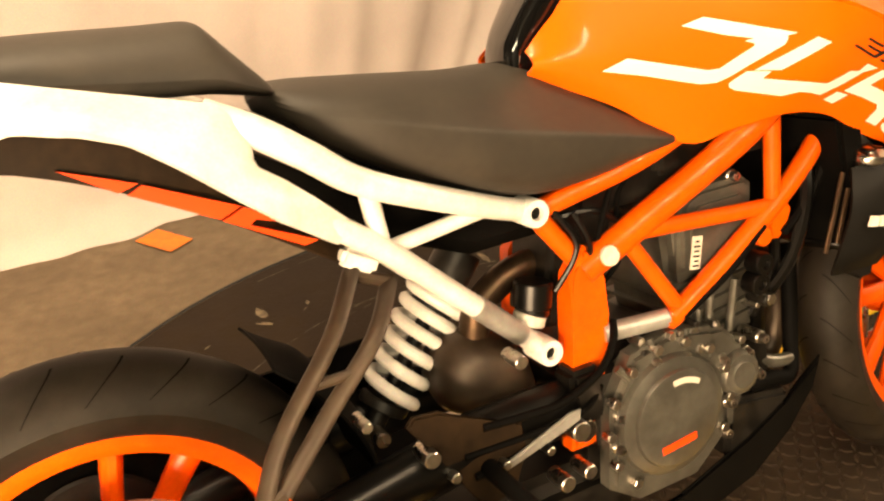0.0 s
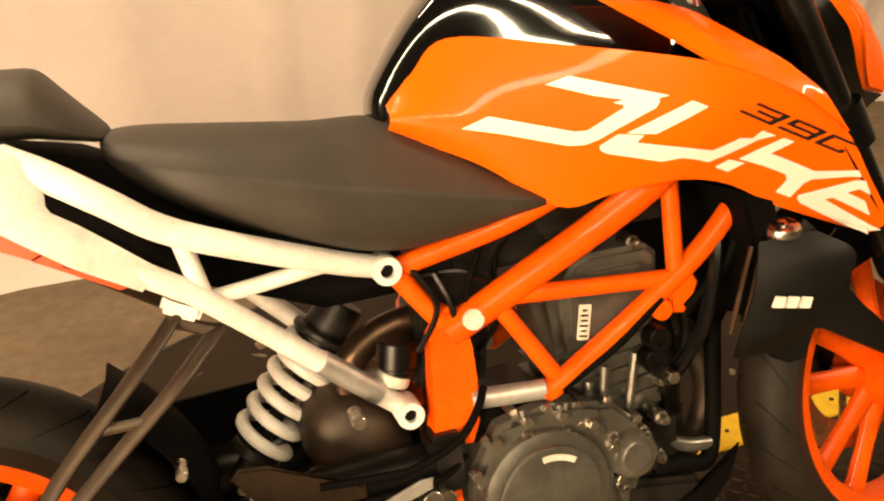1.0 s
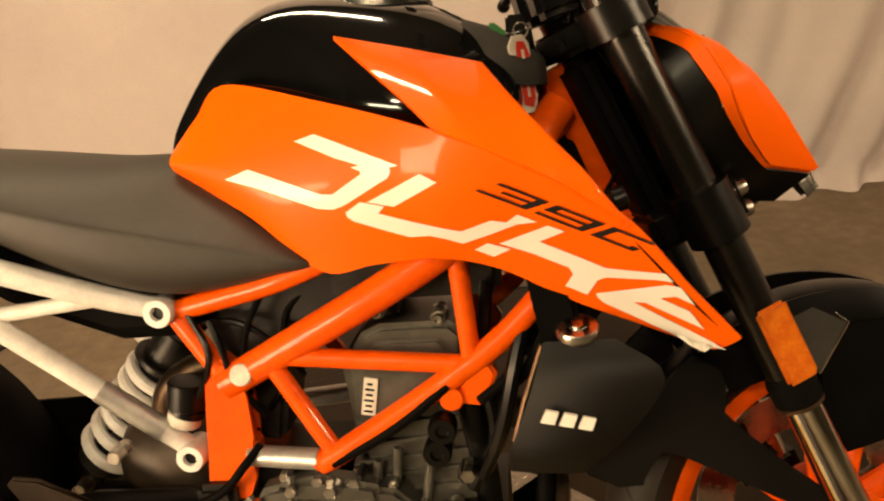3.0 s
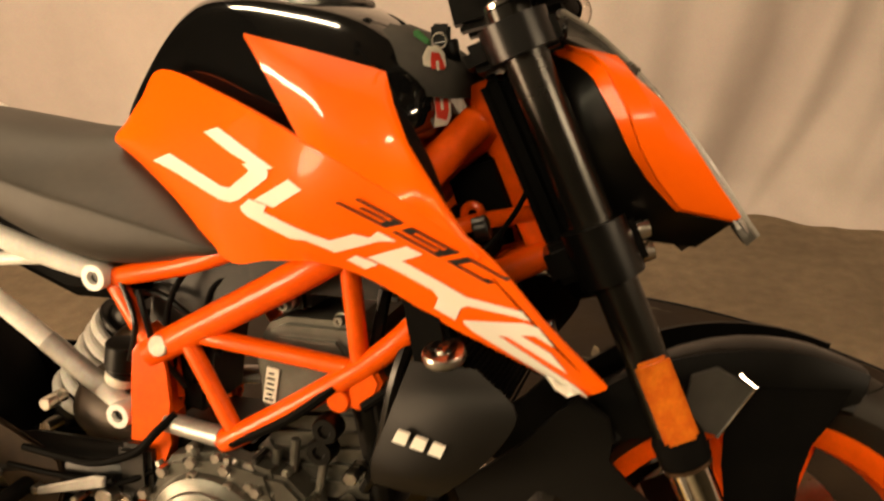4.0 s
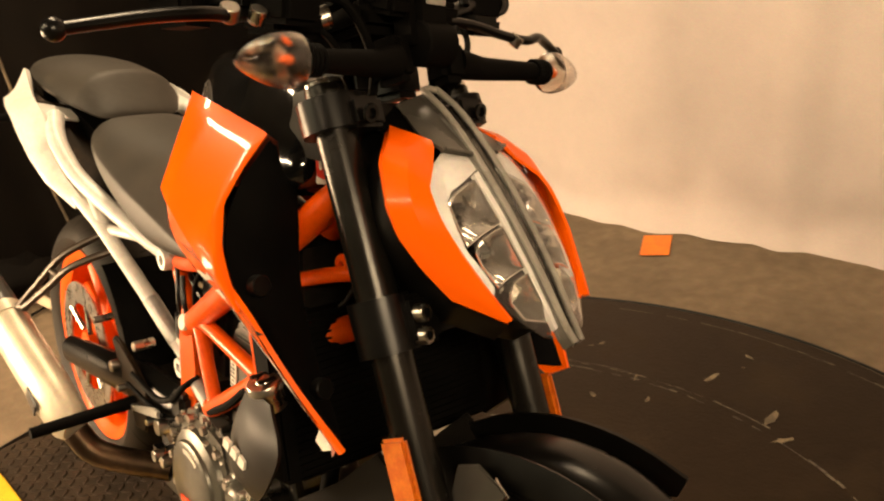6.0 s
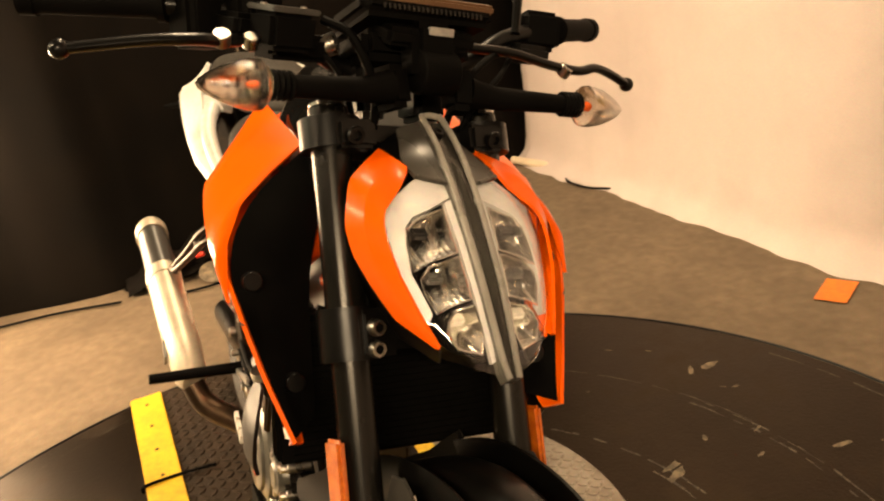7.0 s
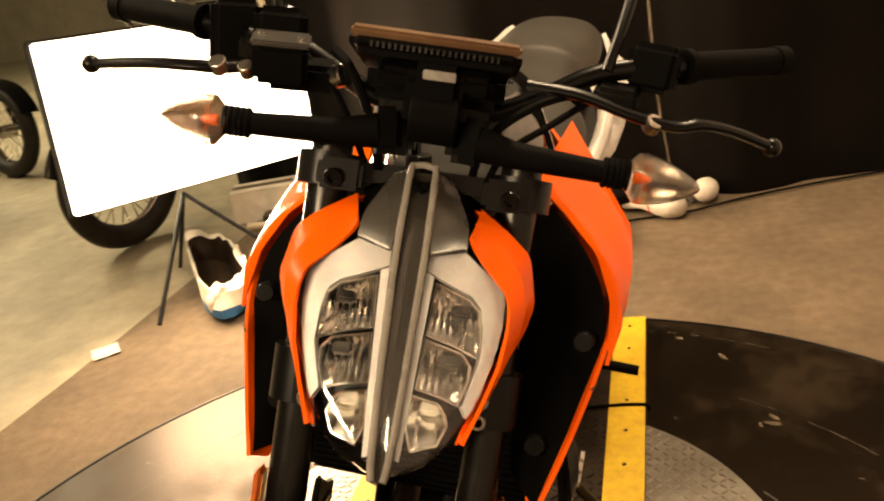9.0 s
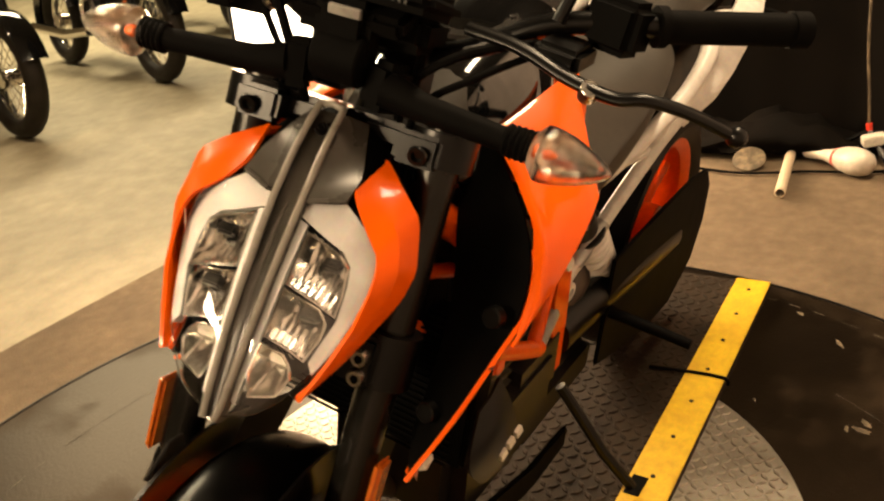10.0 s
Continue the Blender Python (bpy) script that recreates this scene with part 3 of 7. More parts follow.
def plain_part_at(name, bm, mat, parent, label, m):
    if m is not None:
        bm.transform(m)
    me = bpy.data.meshes.new(name)
    bm.to_mesh(me)
    bm.free()
    me.materials.append(mat)
    ob = new(name, me)
    ob.parent = parent
    ob.matrix_parent_inverse = Matrix.Translation(-parent.location)
    ob["label"] = label
    return tagged(ob, kind="stuff")


FORK_DIR = Vector((math.sin(radians(23.5)), 0, -math.cos(radians(23.5))))


def leg(z, y):
    """The middle of a fork leg at a height."""
    k = (0.915 - z) / -FORK_DIR.z
    return Vector((1.107, y, 0.915)) + FORK_DIR * k


wheel((0.008, 0, 0.299), 0.299, 0.138, 0.215, None, 66, 1)
wheel((1.384, 0.0, 0.288), 0.294, 0.106, 0.224, STEER, 14.5, -1)

# orange trellis frame, both sides
JOINT = (0.640, -0.080, 0.548)
FRAME_TUBES = [
    ("main_tube", [JOINT, (0.72, -0.094, 0.592), (0.92, -0.124, 0.706), (1.0, -0.09, 0.78), (1.06, -0.04, 0.848)], 0.0205),
    ("upper_tube", [(0.644, -0.080, 0.550), (0.588, -0.070, 0.630), (0.586, -0.070, 0.640), (0.72, -0.098, 0.676), (0.82, -0.11, 0.715)], 0.0135),
    ("upright_tube", [(0.936, -0.122, 0.715), (0.944, -0.112, 0.570)], 0.0115),
    ("cross_tube", [(0.705, -0.096, 0.586), (0.940, -0.112, 0.570)], 0.0115),
    ("diagonal_tube", [(0.700, -0.094, 0.582), (0.772, -0.107, 0.465)], 0.0115),
    ("lower_tube", [(0.752, -0.106, 0.456), (0.775, -0.108, 0.463), (0.945, -0.114, 0.573), (1.02, -0.116, 0.640), (1.045, -0.110, 0.675)], 0.0145),
]
for m, side in BOTH:
    for name, pts, r in FRAME_TUBES:
        bm = bmesh.new()
        tube(bm, pts, r, 14, smooth=5 if len(pts) > 3 else 0)
        part(name, bm, FRAME_ORANGE, bike, "orange painted steel frame tube", m)
    bm = bmesh.new()
    tube(bm, [(0.660, -0.086, 0.455), (0.752, -0.106, 0.456)], 0.0135, 14)
    part("sleeve", bm, SILVER, bike, "bare silver sleeve in the lower frame tube", m)
    bm = bmesh.new()
    prism(bm, [(0.668, 0.560), (0.640, 0.585), (0.614, 0.550), (0.611, 0.50), (0.607, 0.45), (0.601, 0.40), (0.594, 0.30), (0.640, 0.30), (0.653, 0.40), (0.660, 0.432), (0.670, 0.440), (0.671, 0.470), (0.662, 0.480), (0.660, 0.53)], -0.092, -0.058, bev=0.006)
    pv = part("pivot_plate", bm, FRAME_ORANGE, bike, "orange cast swingarm pivot plate", m)
    for poly in ([(0.930, 0.562), (0.958, 0.585), (0.972, 0.560), (0.962, 0.535), (0.95, 0.522), (0.93, 0.525)],):
        bm = bmesh.new()
        prism(bm, poly, -0.122, -0.098, bev=0.004)
        part("lug", bm, FRAME_ORANGE, bike, "", m)
    bm = bmesh.new()
    cyl(bm, (0.668, -0.100, 0.566), (0.668, -0.1085, 0.568), 0.0135, seg=24)
    part("sticker", bm, LABEL, bike, "pale round sticker on the frame tube", m)
    bm = bmesh.new()
    tube(bm, [(1.063, -0.01, 0.845), (0.99, -0.035, 0.785)], 0.027, 18)
    part("head_brace", bm, FRAME_ORANGE, bike, "thick orange tube running back from the steering head", m)
    bm = bmesh.new()
    tube(bm, [(1.14, -0.02, 0.70), (1.06, -0.06, 0.665), (1.035, -0.10, 0.655)], 0.017, 14, smooth=4)
    tube(bm, [(1.12, -0.02, 0.745), (1.06, -0.06, 0.738), (1.00, -0.08, 0.72)], 0.010, 12, smooth=4)
    torus(bm, 0.010, 0.005, Matrix.Translation((1.060, -0.058, 0.748)) @ Y_AXIS, 20, 8)
    part("front_brace", bm, FRAME_ORANGE, bike, "orange lower brace behind the fork", m)
bm = bmesh.new()
ax = Vector((-math.sin(radians(RAKE)), 0, math.cos(radians(RAKE))))
cyl(bm, PIVOT - ax * 0.19, PIVOT + ax * 0.005, 0.026, seg=28)
part("head_tube", bm, FRAME_ORANGE, bike, "orange steering head tube")

# added blocks standing in for the shade behind the steering head
bm = bmesh.new()
box(bm, (1.062, 0.012, 0.770), (0.075, 0.085, 0.085), pose(0, 0, 0, 0, -20, 0), bev=0.014, seg=3)
box(bm, (1.030, 0.030, 0.700), (0.07, 0.10, 0.07), pose(0, 0, 0, 0, -10, 0), bev=0.012, seg=3)
part("head_shade_block", bm, PLASTIC, bike, "added black blocks that darken the space behind the steering head")
# white rear subframe and tail
for m, side in BOTH:
    for name, pts, r in [
        ("subframe_rail", [(0.585, -0.069, 0.641), (0.50, -0.096, 0.672), (0.349, -0.134, 0.738), (0.285, -0.146, 0.784), (0.24, -0.143, 0.816), (0.195, -0.128, 0.840)], [0.0140, 0.0170]),
        ("subframe_stay", [(0.585, -0.059, 0.447), (0.47, -0.086, 0.555), (0.36, -0.116, 0.660), (0.335, -0.123, 0.680), (0.290, -0.134, 0.712)], 0.0136),
        ("subframe_strut", [(0.347, -0.128, 0.735), (0.362, -0.110, 0.655)], 0.0108),
        ("subframe_diagonal", [(0.360, -0.108, 0.655), (0.515, -0.092, 0.668)], 0.0095)]:
        bm = bmesh.new()
        tube(bm, pts, r, 14, smooth=5 if len(pts) > 3 else 0)
        part(name, bm, WHITE, bike, "white painted steel subframe tube", m)
    bm = bmesh.new()
    tube(bm, [(0.478, -0.084, 0.548), (0.545, -0.0685, 0.485)], 0.0150, 16)
    part("stay_sleeve", bm, SILVER, bike, "bare silver sleeve on the white stay", m)
    for x, y, z in ((0.572, -0.070, 0.6445), (0.579, -0.059, 0.451)):
        bm = bmesh.new()
        lathe(bm, [(0.0080, 0.012), (0.0088, 0.026), (0.0170, 0.026), (0.0182, 0.023), (0.0182, -0.018)], Matrix.Translation((x, y, z)) @ Y_AXIS, 24)
        part("bolt_boss", bm, WHITE, bike, "", m)
        bm = bmesh.new()
        cyl(bm, (x, y - 0.001, z), (x, y - 0.0195, z), 0.0086, seg=18)
        part("bolt", bm, SATIN_BLACK, bike, "", m)
    bm = bmesh.new()
    sheet(bm, [(-0.055, -0.108, 0.914), (-0.015, -0.116, 0.911), (0.033, -0.126, 0.899), (0.119, -0.143, 0.875), (0.209, -0.152, 0.850), (0.226, -0.151, 0.824), (0.232, -0.152, 0.804), (0.230, -0.154, 0.787), (0.257, -0.152, 0.767), (0.286, -0.147, 0.741), (0.320, -0.134, 0.708)],
          [(-0.100, -0.138, 0.830), (-0.055, -0.148, 0.844), (-0.015, -0.160, 0.857), (0.030, -0.174, 0.865), (0.080, -0.186, 0.854), (0.120, -0.188, 0.837), (0.156, -0.188, 0.807), (0.200, -0.184, 0.769), (0.245, -0.173, 0.729), (0.302, -0.143, 0.686)], 48, 6, 0.005, thick=0.010, lin=True)
    part("tail_panel", bm, WHITE, bike, "white painted tail side panel", m)
    bm = bmesh.new()
    sheet(bm, [(0.118, -0.150, 0.866), (0.166, -0.150, 0.857), (0.209, -0.148, 0.845)], [(0.150, -0.080, 0.846), (0.176, -0.084, 0.840), (0.203, -0.088, 0.834)], 10, 4, 0.0, thick=0.005, lin=True)
    part("tail_tongue", bm, WHITE, bike, "white tongue tucked between the two seats", m)
    bm = bmesh.new()
    tube(bm, [(-0.085, -0.120, 0.812), (-0.110, -0.165, 0.806), (-0.125, -0.205, 0.800)], [0.012, 0.009, 0.004], 10)
    part("rear_indicator", bm, PLASTIC, bike, "dark rear indicator on a short stalk", m)
    bm = bmesh.new()
    box(bm, (0.335, -0.098, 0.650), (0.045, 0.022, 0.022), pose(0, 0, 0, 0, 30, 0), bev=0.005)
    part("bracket", bm, WHITE, bike, "", m)
    bm = bmesh.new()
    sheet(bm, [(0.12, -0.138, 0.866), (0.22, -0.144, 0.818), (0.30, -0.138, 0.764), (0.40, -0.114, 0.706)], [(0.12, -0.070, 0.850), (0.22, -0.075, 0.805), (0.30, -0.080, 0.760), (0.40, -0.080, 0.704)], 16, 3, 0.0, (0, 0, 1), 0.004)
    part("seat_base", bm, TRAY, bike, "brown-black plastic base under the seat edge", m)
    # black undertray with an orange stripe
    bm = bmesh.new()
    sheet(bm, [(-0.11, -0.085, 0.880), (-0.05, -0.098, 0.872), (0.10, -0.100, 0.835), (0.22, -0.094, 0.752), (0.33, -0.085, 0.660)],
          [(-0.11, -0.085, 0.858), (-0.05, -0.098, 0.840), (0.063, -0.100, 0.801), (0.143, -0.100, 0.762), (0.216, -0.100, 0.719), (0.325, -0.096, 0.648)], 24, 4, 0.0, thick=0.006)
    part("undertray", bm, TRAY, bike, "brown-black plastic undertray below the tail", m)
    bm = bmesh.new()
    prism(bm, [(0.060, 0.812), (0.128, 0.785), (0.108, 0.780)], -0.106, -0.097)
    prism(bm, [(0.131, 0.783), (0.219, 0.741), (0.197, 0.732), (0.116, 0.776)], -0.106, -0.097)
    prism(bm, [(0.222, 0.739), (0.258, 0.720), (0.268, 0.711), (0.232, 0.724), (0.225, 0.719), (0.293, 0.686), (0.277, 0.684), (0.199, 0.730)], -0.106, -0.097)
    part("tail_stripe", bm, DECAL_ORANGE, bike, "red-orange stripe in three pieces along the undertray", m)
bm = bmesh.new()
rings = []
for x, z0, z1, hw in ((-0.11, 0.835, 0.885, 0.055), (-0.06, 0.83, 0.888, 0.075), (0.1, 0.79, 0.862, 0.085), (0.25, 0.74, 0.83, 0.085), (0.36, 0.66, 0.78, 0.075), (0.50, 0.60, 0.72, 0.062), (0.60, 0.60, 0.70, 0.055)):
    rings.append([Vector((x, y, z)) for y, z in ((-hw, z1), (-hw, z0 + 0.02), (-hw * 0.7, z0), (hw * 0.7, z0), (hw, z0 + 0.02), (hw, z1))])
ringed(bm, rings)
part("air_box", bm, PLASTIC, bike, "black plastic box under the seat")
bm = bmesh.new()
box(bm, (-0.115, 0, 0.872), (0.03, 0.10, 0.026), bev=0.008)
part("tail_light", bm, RED, bike, "red tail light")


def half_section(x, pts):
    """A closed ring at x from a right-hand outline of (half width, height), mirrored to the left."""
    right = [Vector((x, -y, z)) for y, z in pts]
    left = [Vector((x, y, z)) for y, z in reversed(pts) if y > 1e-6]
    return right + left


bm = bmesh.new()
secs = [
    (0.278, [(0, .844), (.03, .844), (.052, .847), (.066, .842), (.074, .836), (.075, .832), (.072, .828), (.06, .822), (0, .815)]),
    (0.31, [(0, .850), (.04, .849), (.070, .842), (.092, .832), (.103, .819), (.107, .815), (.106, .808), (.100, .788), (0, .78)]),
    (0.37, [(0, .844), (.045, .841), (.085, .830), (.110, .818), (.121, .804), (.123, .800), (.123, .792), (.119, .748), (0, .74)]),
    (0.45, [(0, .835), (.050, .831), (.090, .814), (.116, .791), (.126, .780), (.128, .776), (.128, .766), (.122, .704), (0, .70)]),
    (0.53, [(0, .824), (.048, .820), (.086, .802), (.116, .771), (.128, .759), (.130, .755), (.130, .743), (.123, .670), (0, .67)]),
]
secs += [
    (0.585, [(0, .827), (.036, .823), (.066, .806), (.110, .761), (.127, .748), (.129, .744), (.129, .732), (.123, .658), (0, .66)]),
    (0.625, [(0, .815), (.036, .811), (.056, .800), (.104, .755), (.127, .738), (.129, .734), (.129, .724), (.123, .660), (0, .66)]),
    (0.69, [(0, .765), (.070, .765), (.088, .758), (.112, .738), (.127, .724), (.129, .720), (.129, .712), (.124, .671), (0, .665)]),
    (0.74, [(0, .729), (.090, .729), (.106, .725), (.119, .716), (.127, .709), (.128, .706), (.127, .702), (.122, .687), (0, .68)]),
    (0.800, [(0, .699), (.100, .699), (.112, .699), (.120, .698), (.125, .698), (.125, .696), (.124, .695), (.120, .693), (0, .69)]),
]
ringed(bm, [half_section(x, p) for x, p in secs])
seat = part("seat", bm, SEAT, bike, "dark grey grained vinyl rider seat", sharp=50)
mod = seat.modifiers.new("round", "SUBSURF")
mod.levels = mod.render_levels = 2
bm = bmesh.new()
secs = [
    (-0.13, [(0, .928), (.030, .926), (.050, .920), (.056, .912), (.045, .902), (0, .898)]),
    (-0.10, [(0, .938), (.050, .934), (.076, .924), (.086, .910), (.075, .896), (0, .890)]),
    (-0.03, [(0, .940), (.065, .934), (.098, .920), (.110, .902), (.10, .886), (0, .880)]),
    (0.08, [(0, .937), (.07, .931), (.105, .911), (.118, .886), (.107, .870), (0, .864)]),
]
secs += [
    (0.17, [(0, .929), (.06, .924), (.097, .902), (.112, .872), (.10, .857), (0, .852)]),
    (0.215, [(0, .929), (.055, .923), (.090, .900), (.109, .867), (.099, .853), (0, .849)]),
    (0.229, [(0, .926), (.053, .920), (.087, .896), (.106, .864), (.097, .851), (0, .847)]),
    (0.238, [(0, .915), (.050, .910), (.083, .889), (.101, .861), (.093, .849), (0, .845)]),
    (0.268, [(0, .877), (.042, .875), (.070, .864), (.086, .850), (.080, .842), (0, .838)]),
    (0.294, [(0, .850), (.030, .849), (.056, .845), (.070, .840), (.065, .836), (0, .833)]),
]
ringed(bm, [half_section(x, p) for x, p in secs])
pil = part("pillion_seat", bm, SEAT, bike, "dark grey grained vinyl passenger seat", sharp=50)
mod = pil.modifiers.new("round", "SUBSURF")
mod.levels = mod.render_levels = 2

# black glossy fuel tank
bm = bmesh.new()
secs = [
    (0.588, [(0, .842), (.02, .840), (.034, .831), (.038, .81), (.04, .78), (0, .77)]),
    (0.612, [(0, .880), (.03, .876), (.034, .858), (.036, .825), (.040, .78), (0, .77)]),
    (0.655, [(0, .940), (.038, .933), (.043, .912), (.042, .870), (.05, .80), (0, .78)]),
    (0.705, [(0, .988), (.045, .981), (.060, .950), (.056, .895), (.07, .82), (0, .79)]),
]
secs += [
    (0.765, [(0, 1.002), (.054, .996), (.080, .965), (.086, .900), (.095, .83), (0, .80)]),
    (0.86, [(0, .992), (.064, .986), (.106, .950), (.132, .892), (.150, .83), (0, .80)]),
    (0.94, [(0, .974), (.060, .968), (.099, .936), (.130, .880), (.160, .82), (0, .80)]),
    (1.00, [(0, .925), (.052, .920), (.080, .900), (.098, .868), (.11, .83), (0, .82)]),
    (1.025, [(0, .895), (.045, .892), (.07, .882), (.085, .865), (.09, .84), (0, .83)]),
]
ringed(bm, [half_section(x, p) for x, p in secs])
tank = part("fuel_tank", bm, GLOSS_BLACK, bike, "glossy black fuel tank top", sharp=60)
mod = tank.modifiers.new("round", "SUBSURF")
mod.levels = mod.render_levels = 2
capm = pose(0.857, 0, 0.970, 0, 5, 0)
bm = bmesh.new()
lathe(bm, [(0, 0.016), (0.020, 0.016), (0.022, 0.013), (0.040, 0.013), (0.043, 0.016), (0.060, 0.016), (0.064, 0.012), (0.066, 0.0), (0.068, -0.02)], capm, 48)
fc = part("fuel_cap", bm, CAP, bike, "dark polished round fuel cap with a recessed ring")
for k in range(6):
    bm = bmesh.new()
    a = radians(60 * k)
    cyl(bm, capm @ Vector((0.052 * math.cos(a), 0.052 * math.sin(a), 0.014)), capm @ Vector((0.052 * math.cos(a), 0.052 * math.sin(a), 0.0185)), 0.004, seg=10)
    part("cap_screw", bm, DARK, fc)
bm = bmesh.new()
secs = [
    (0.935, [(0, .962), (.03, .962), (.055, .955), (.07, .935), (.075, .90), (0, .88)]),
    (0.985, [(0, .944), (.035, .943), (.062, .936), (.080, .912), (.084, .88), (0, .87)]),
    (1.035, [(0, .915), (.035, .914), (.060, .908), (.072, .890), (.072, .875), (0, .87)]),
    (1.048, [(0, .902), (.03, .901), (.05, .897), (.060, .885), (.06, .875), (0, .87)]),
]
ringed(bm, [half_section(x, p) for x, p in secs])
part("tank_cover", bm, MATT_GREY, bike, "dark grey plastic cover at the front of the tank", sharp=50)

# orange side panels with white graphics
panel_tree = {}
for m, side in BOTH:
    up = [(0.606, -0.050, 0.834), (0.640, -0.058, 0.868), (0.684, -0.076, 0.903), (0.80, -0.140, 0.881), (0.940, -0.224, 0.844), (1.035, -0.233, 0.800), (1.113, -0.222, 0.747), (1.174, -0.199, 0.670), (1.228, -0.174, 0.607)]
    lo = [(0.604, -0.048, 0.803), (0.700, -0.092, 0.753), (0.784, -0.124, 0.692), (0.850, -0.142, 0.700), (0.920, -0.160, 0.707), (0.985, -0.168, 0.694), (1.06, -0.162, 0.653), (1.134, -0.158, 0.620), (1.203, -0.160, 0.591)]
    bm2 = bmesh.new()
    kk = 12
    us, ls = [], []
    for src, dst in ((up, us), (lo, ls)):
        q = spline(src, 6)
        dst.extend(q)
    rows = []
    for a, b in zip(us, ls):
        row = []
        for j in range(kk + 1):
            v = j / kk
            p = a.lerp(b, v)
            w = min(1.0, max(0.0, (p.x - 0.93) / 0.08))
            p.y -= (0.020 * (1 - w) + 0.004 * w) * math.sin(math.pi * v)
            row.append(bm2.verts.new(p))
        rows.append(row)
    fs = []
    for a, b in zip(rows, rows[1:]):
        for j in range(kk):
            fs.append(bm2.faces.new((a[j], a[j + 1], b[j + 1], b[j])))
    bmesh.ops.recalc_face_normals(bm2, faces=fs)
    bmesh.ops.solidify(bm2, geom=fs, thickness=0.005)
    if side == "right":
        from mathutils.bvhtree import BVHTree
        side_tree = BVHTree.FromBMesh(bm2)
    sp = part("side_panel", bm2, ORANGE, bike, "glossy orange tank side panel with white angular graphics", m, sharp=50)
    panel_tree[side] = sp
    bm = bmesh.new()
    sheet(bm, [(0.829, -0.133, 0.944), (0.905, -0.121, 0.925), (0.979, -0.108, 0.905), (1.005, -0.154, 0.874), (1.034, -0.196, 0.842), (1.070, -0.219, 0.802), (1.113, -0.226, 0.746)],
          [(0.937, -0.229, 0.847), (0.960, -0.234, 0.837), (0.985, -0.237, 0.826), (1.010, -0.239, 0.814), (1.050, -0.239, 0.792), (1.116, -0.228, 0.743)], 36, 8, lambda u, v: 0.012 * (1 - (1 - v) ** 5) * (1 - v ** 6) * min(1, 6 * u, 6 * (1 - u)), (0.0, -0.75, 0.66), 0.005, lin=True)
    part("tank_wing", bm, WING_ORANGE, bike, "glossy orange upper tank wing", m, sharp=50)
    # black inner panel facing ahead, with its screws
    bm = bmesh.new()
    sheet(bm, [(0.980, -0.106, 0.896), (1.020, -0.172, 0.852), (1.062, -0.211, 0.800), (1.108, -0.215, 0.744), (1.170, -0.195, 0.667), (1.220, -0.170, 0.608)],
          [(0.985, -0.075, 0.86), (1.03, -0.100, 0.80), (1.055, -0.115, 0.74), (1.085, -0.12, 0.67), (1.15, -0.13, 0.60)], 20, 6, 0.006, (1, 0, 0), 0.004)
    ip = part("inner_panel", bm, PLASTIC, bike, "black inner panel behind the shroud edge", m)
    for p, r in (((1.100, -0.198, 0.762), 0.012), ((1.160, -0.160, 0.652), 0.012)):
        bm = bmesh.new()
        cyl(bm, p, Vector(p) + Vector((0.014, 0.002, 0.004)), r, seg=18)
        part("screw", bm, SATIN_BLACK, ip, "", m)


def decal(name, poly, mat, parent, label, m, off=0.0016):
    """Lays a flat outline of (x, z) on the side panel."""
    bm = bmesh.new()
    bm.faces.new([bm.verts.new((x, 0, z)) for x, z in poly])
    bm.normal_update()
    bmesh.ops.triangulate(bm, faces=bm.faces)
    for _ in range(3):
        bmesh.ops.subdivide_edges(bm, edges=[e for e in bm.edges if e.calc_length() > 0.012], cuts=1)
        bmesh.ops.triangulate(bm, faces=bm.faces)
    for v in bm.verts:
        hit = side_tree.ray_cast(Vector((v.co.x, -1, v.co.z)), Vector((0, 1, 0)))
        y = hit[0].y if hit[0] else side_tree.find_nearest(Vector((v.co.x, -0.2, v.co.z)))[0].y
        v.co.y = y - off
    bm.transform(m)
    c = sum((v.co for v in bm.verts), Vector()) / len(bm.verts)
    me = bpy.data.meshes.new(name)
    bm.to_mesh(me)
    bm.free()
    me.materials.append(mat)
    ob = new(name, me)
    ob.parent = parent
    ob.matrix_parent_inverse = Matrix.Translation(-parent.location)
    if label:
        ob["label"] = label
    return ob
MARK_HOOK = [(0.691, 0.799), (0.721, 0.81), (0.807, 0.782), (0.82, 0.782), (0.855, 0.804), (0.855, 0.807), (0.845, 0.811), (0.855, 0.813), (0.827, 0.821), (0.782, 0.839), (0.806, 0.846), (0.897, 0.813), (0.887, 0.811), (0.888, 0.807), (0.885, 0.801), (0.832, 0.77), (0.818, 0.765), (0.8, 0.766), (0.732, 0.788)]
MARK_SLASH = [(0.918, 0.805), (0.934, 0.796), (0.887, 0.77), (0.858, 0.774)]
MARK_WAVE = [(0.85, 0.774), (0.876, 0.77), (0.869, 0.762), (0.951, 0.742), (0.981, 0.753), (0.997, 0.75), (1.008, 0.758), (1.027, 0.749), (1.007, 0.747), (0.951, 0.727), (0.935, 0.733), (0.919, 0.737), (0.898, 0.735), (0.84, 0.752), (0.833, 0.757), (0.832, 0.762)]
MARK_CHIP = [(0.962, 0.719), (0.976, 0.727), (0.999, 0.719), (0.981, 0.71)]
MARK_FORK = [(0.988, 0.726), (1.037, 0.745), (1.053, 0.738), (1.028, 0.727), (1.067, 0.708), (1.092, 0.695), (1.149, 0.688), (1.157, 0.678), (1.14, 0.681), (1.092, 0.684), (1.084, 0.68), (1.074, 0.662), (1.052, 0.673), (1.06, 0.688), (1.056, 0.696), (1.023, 0.712)]
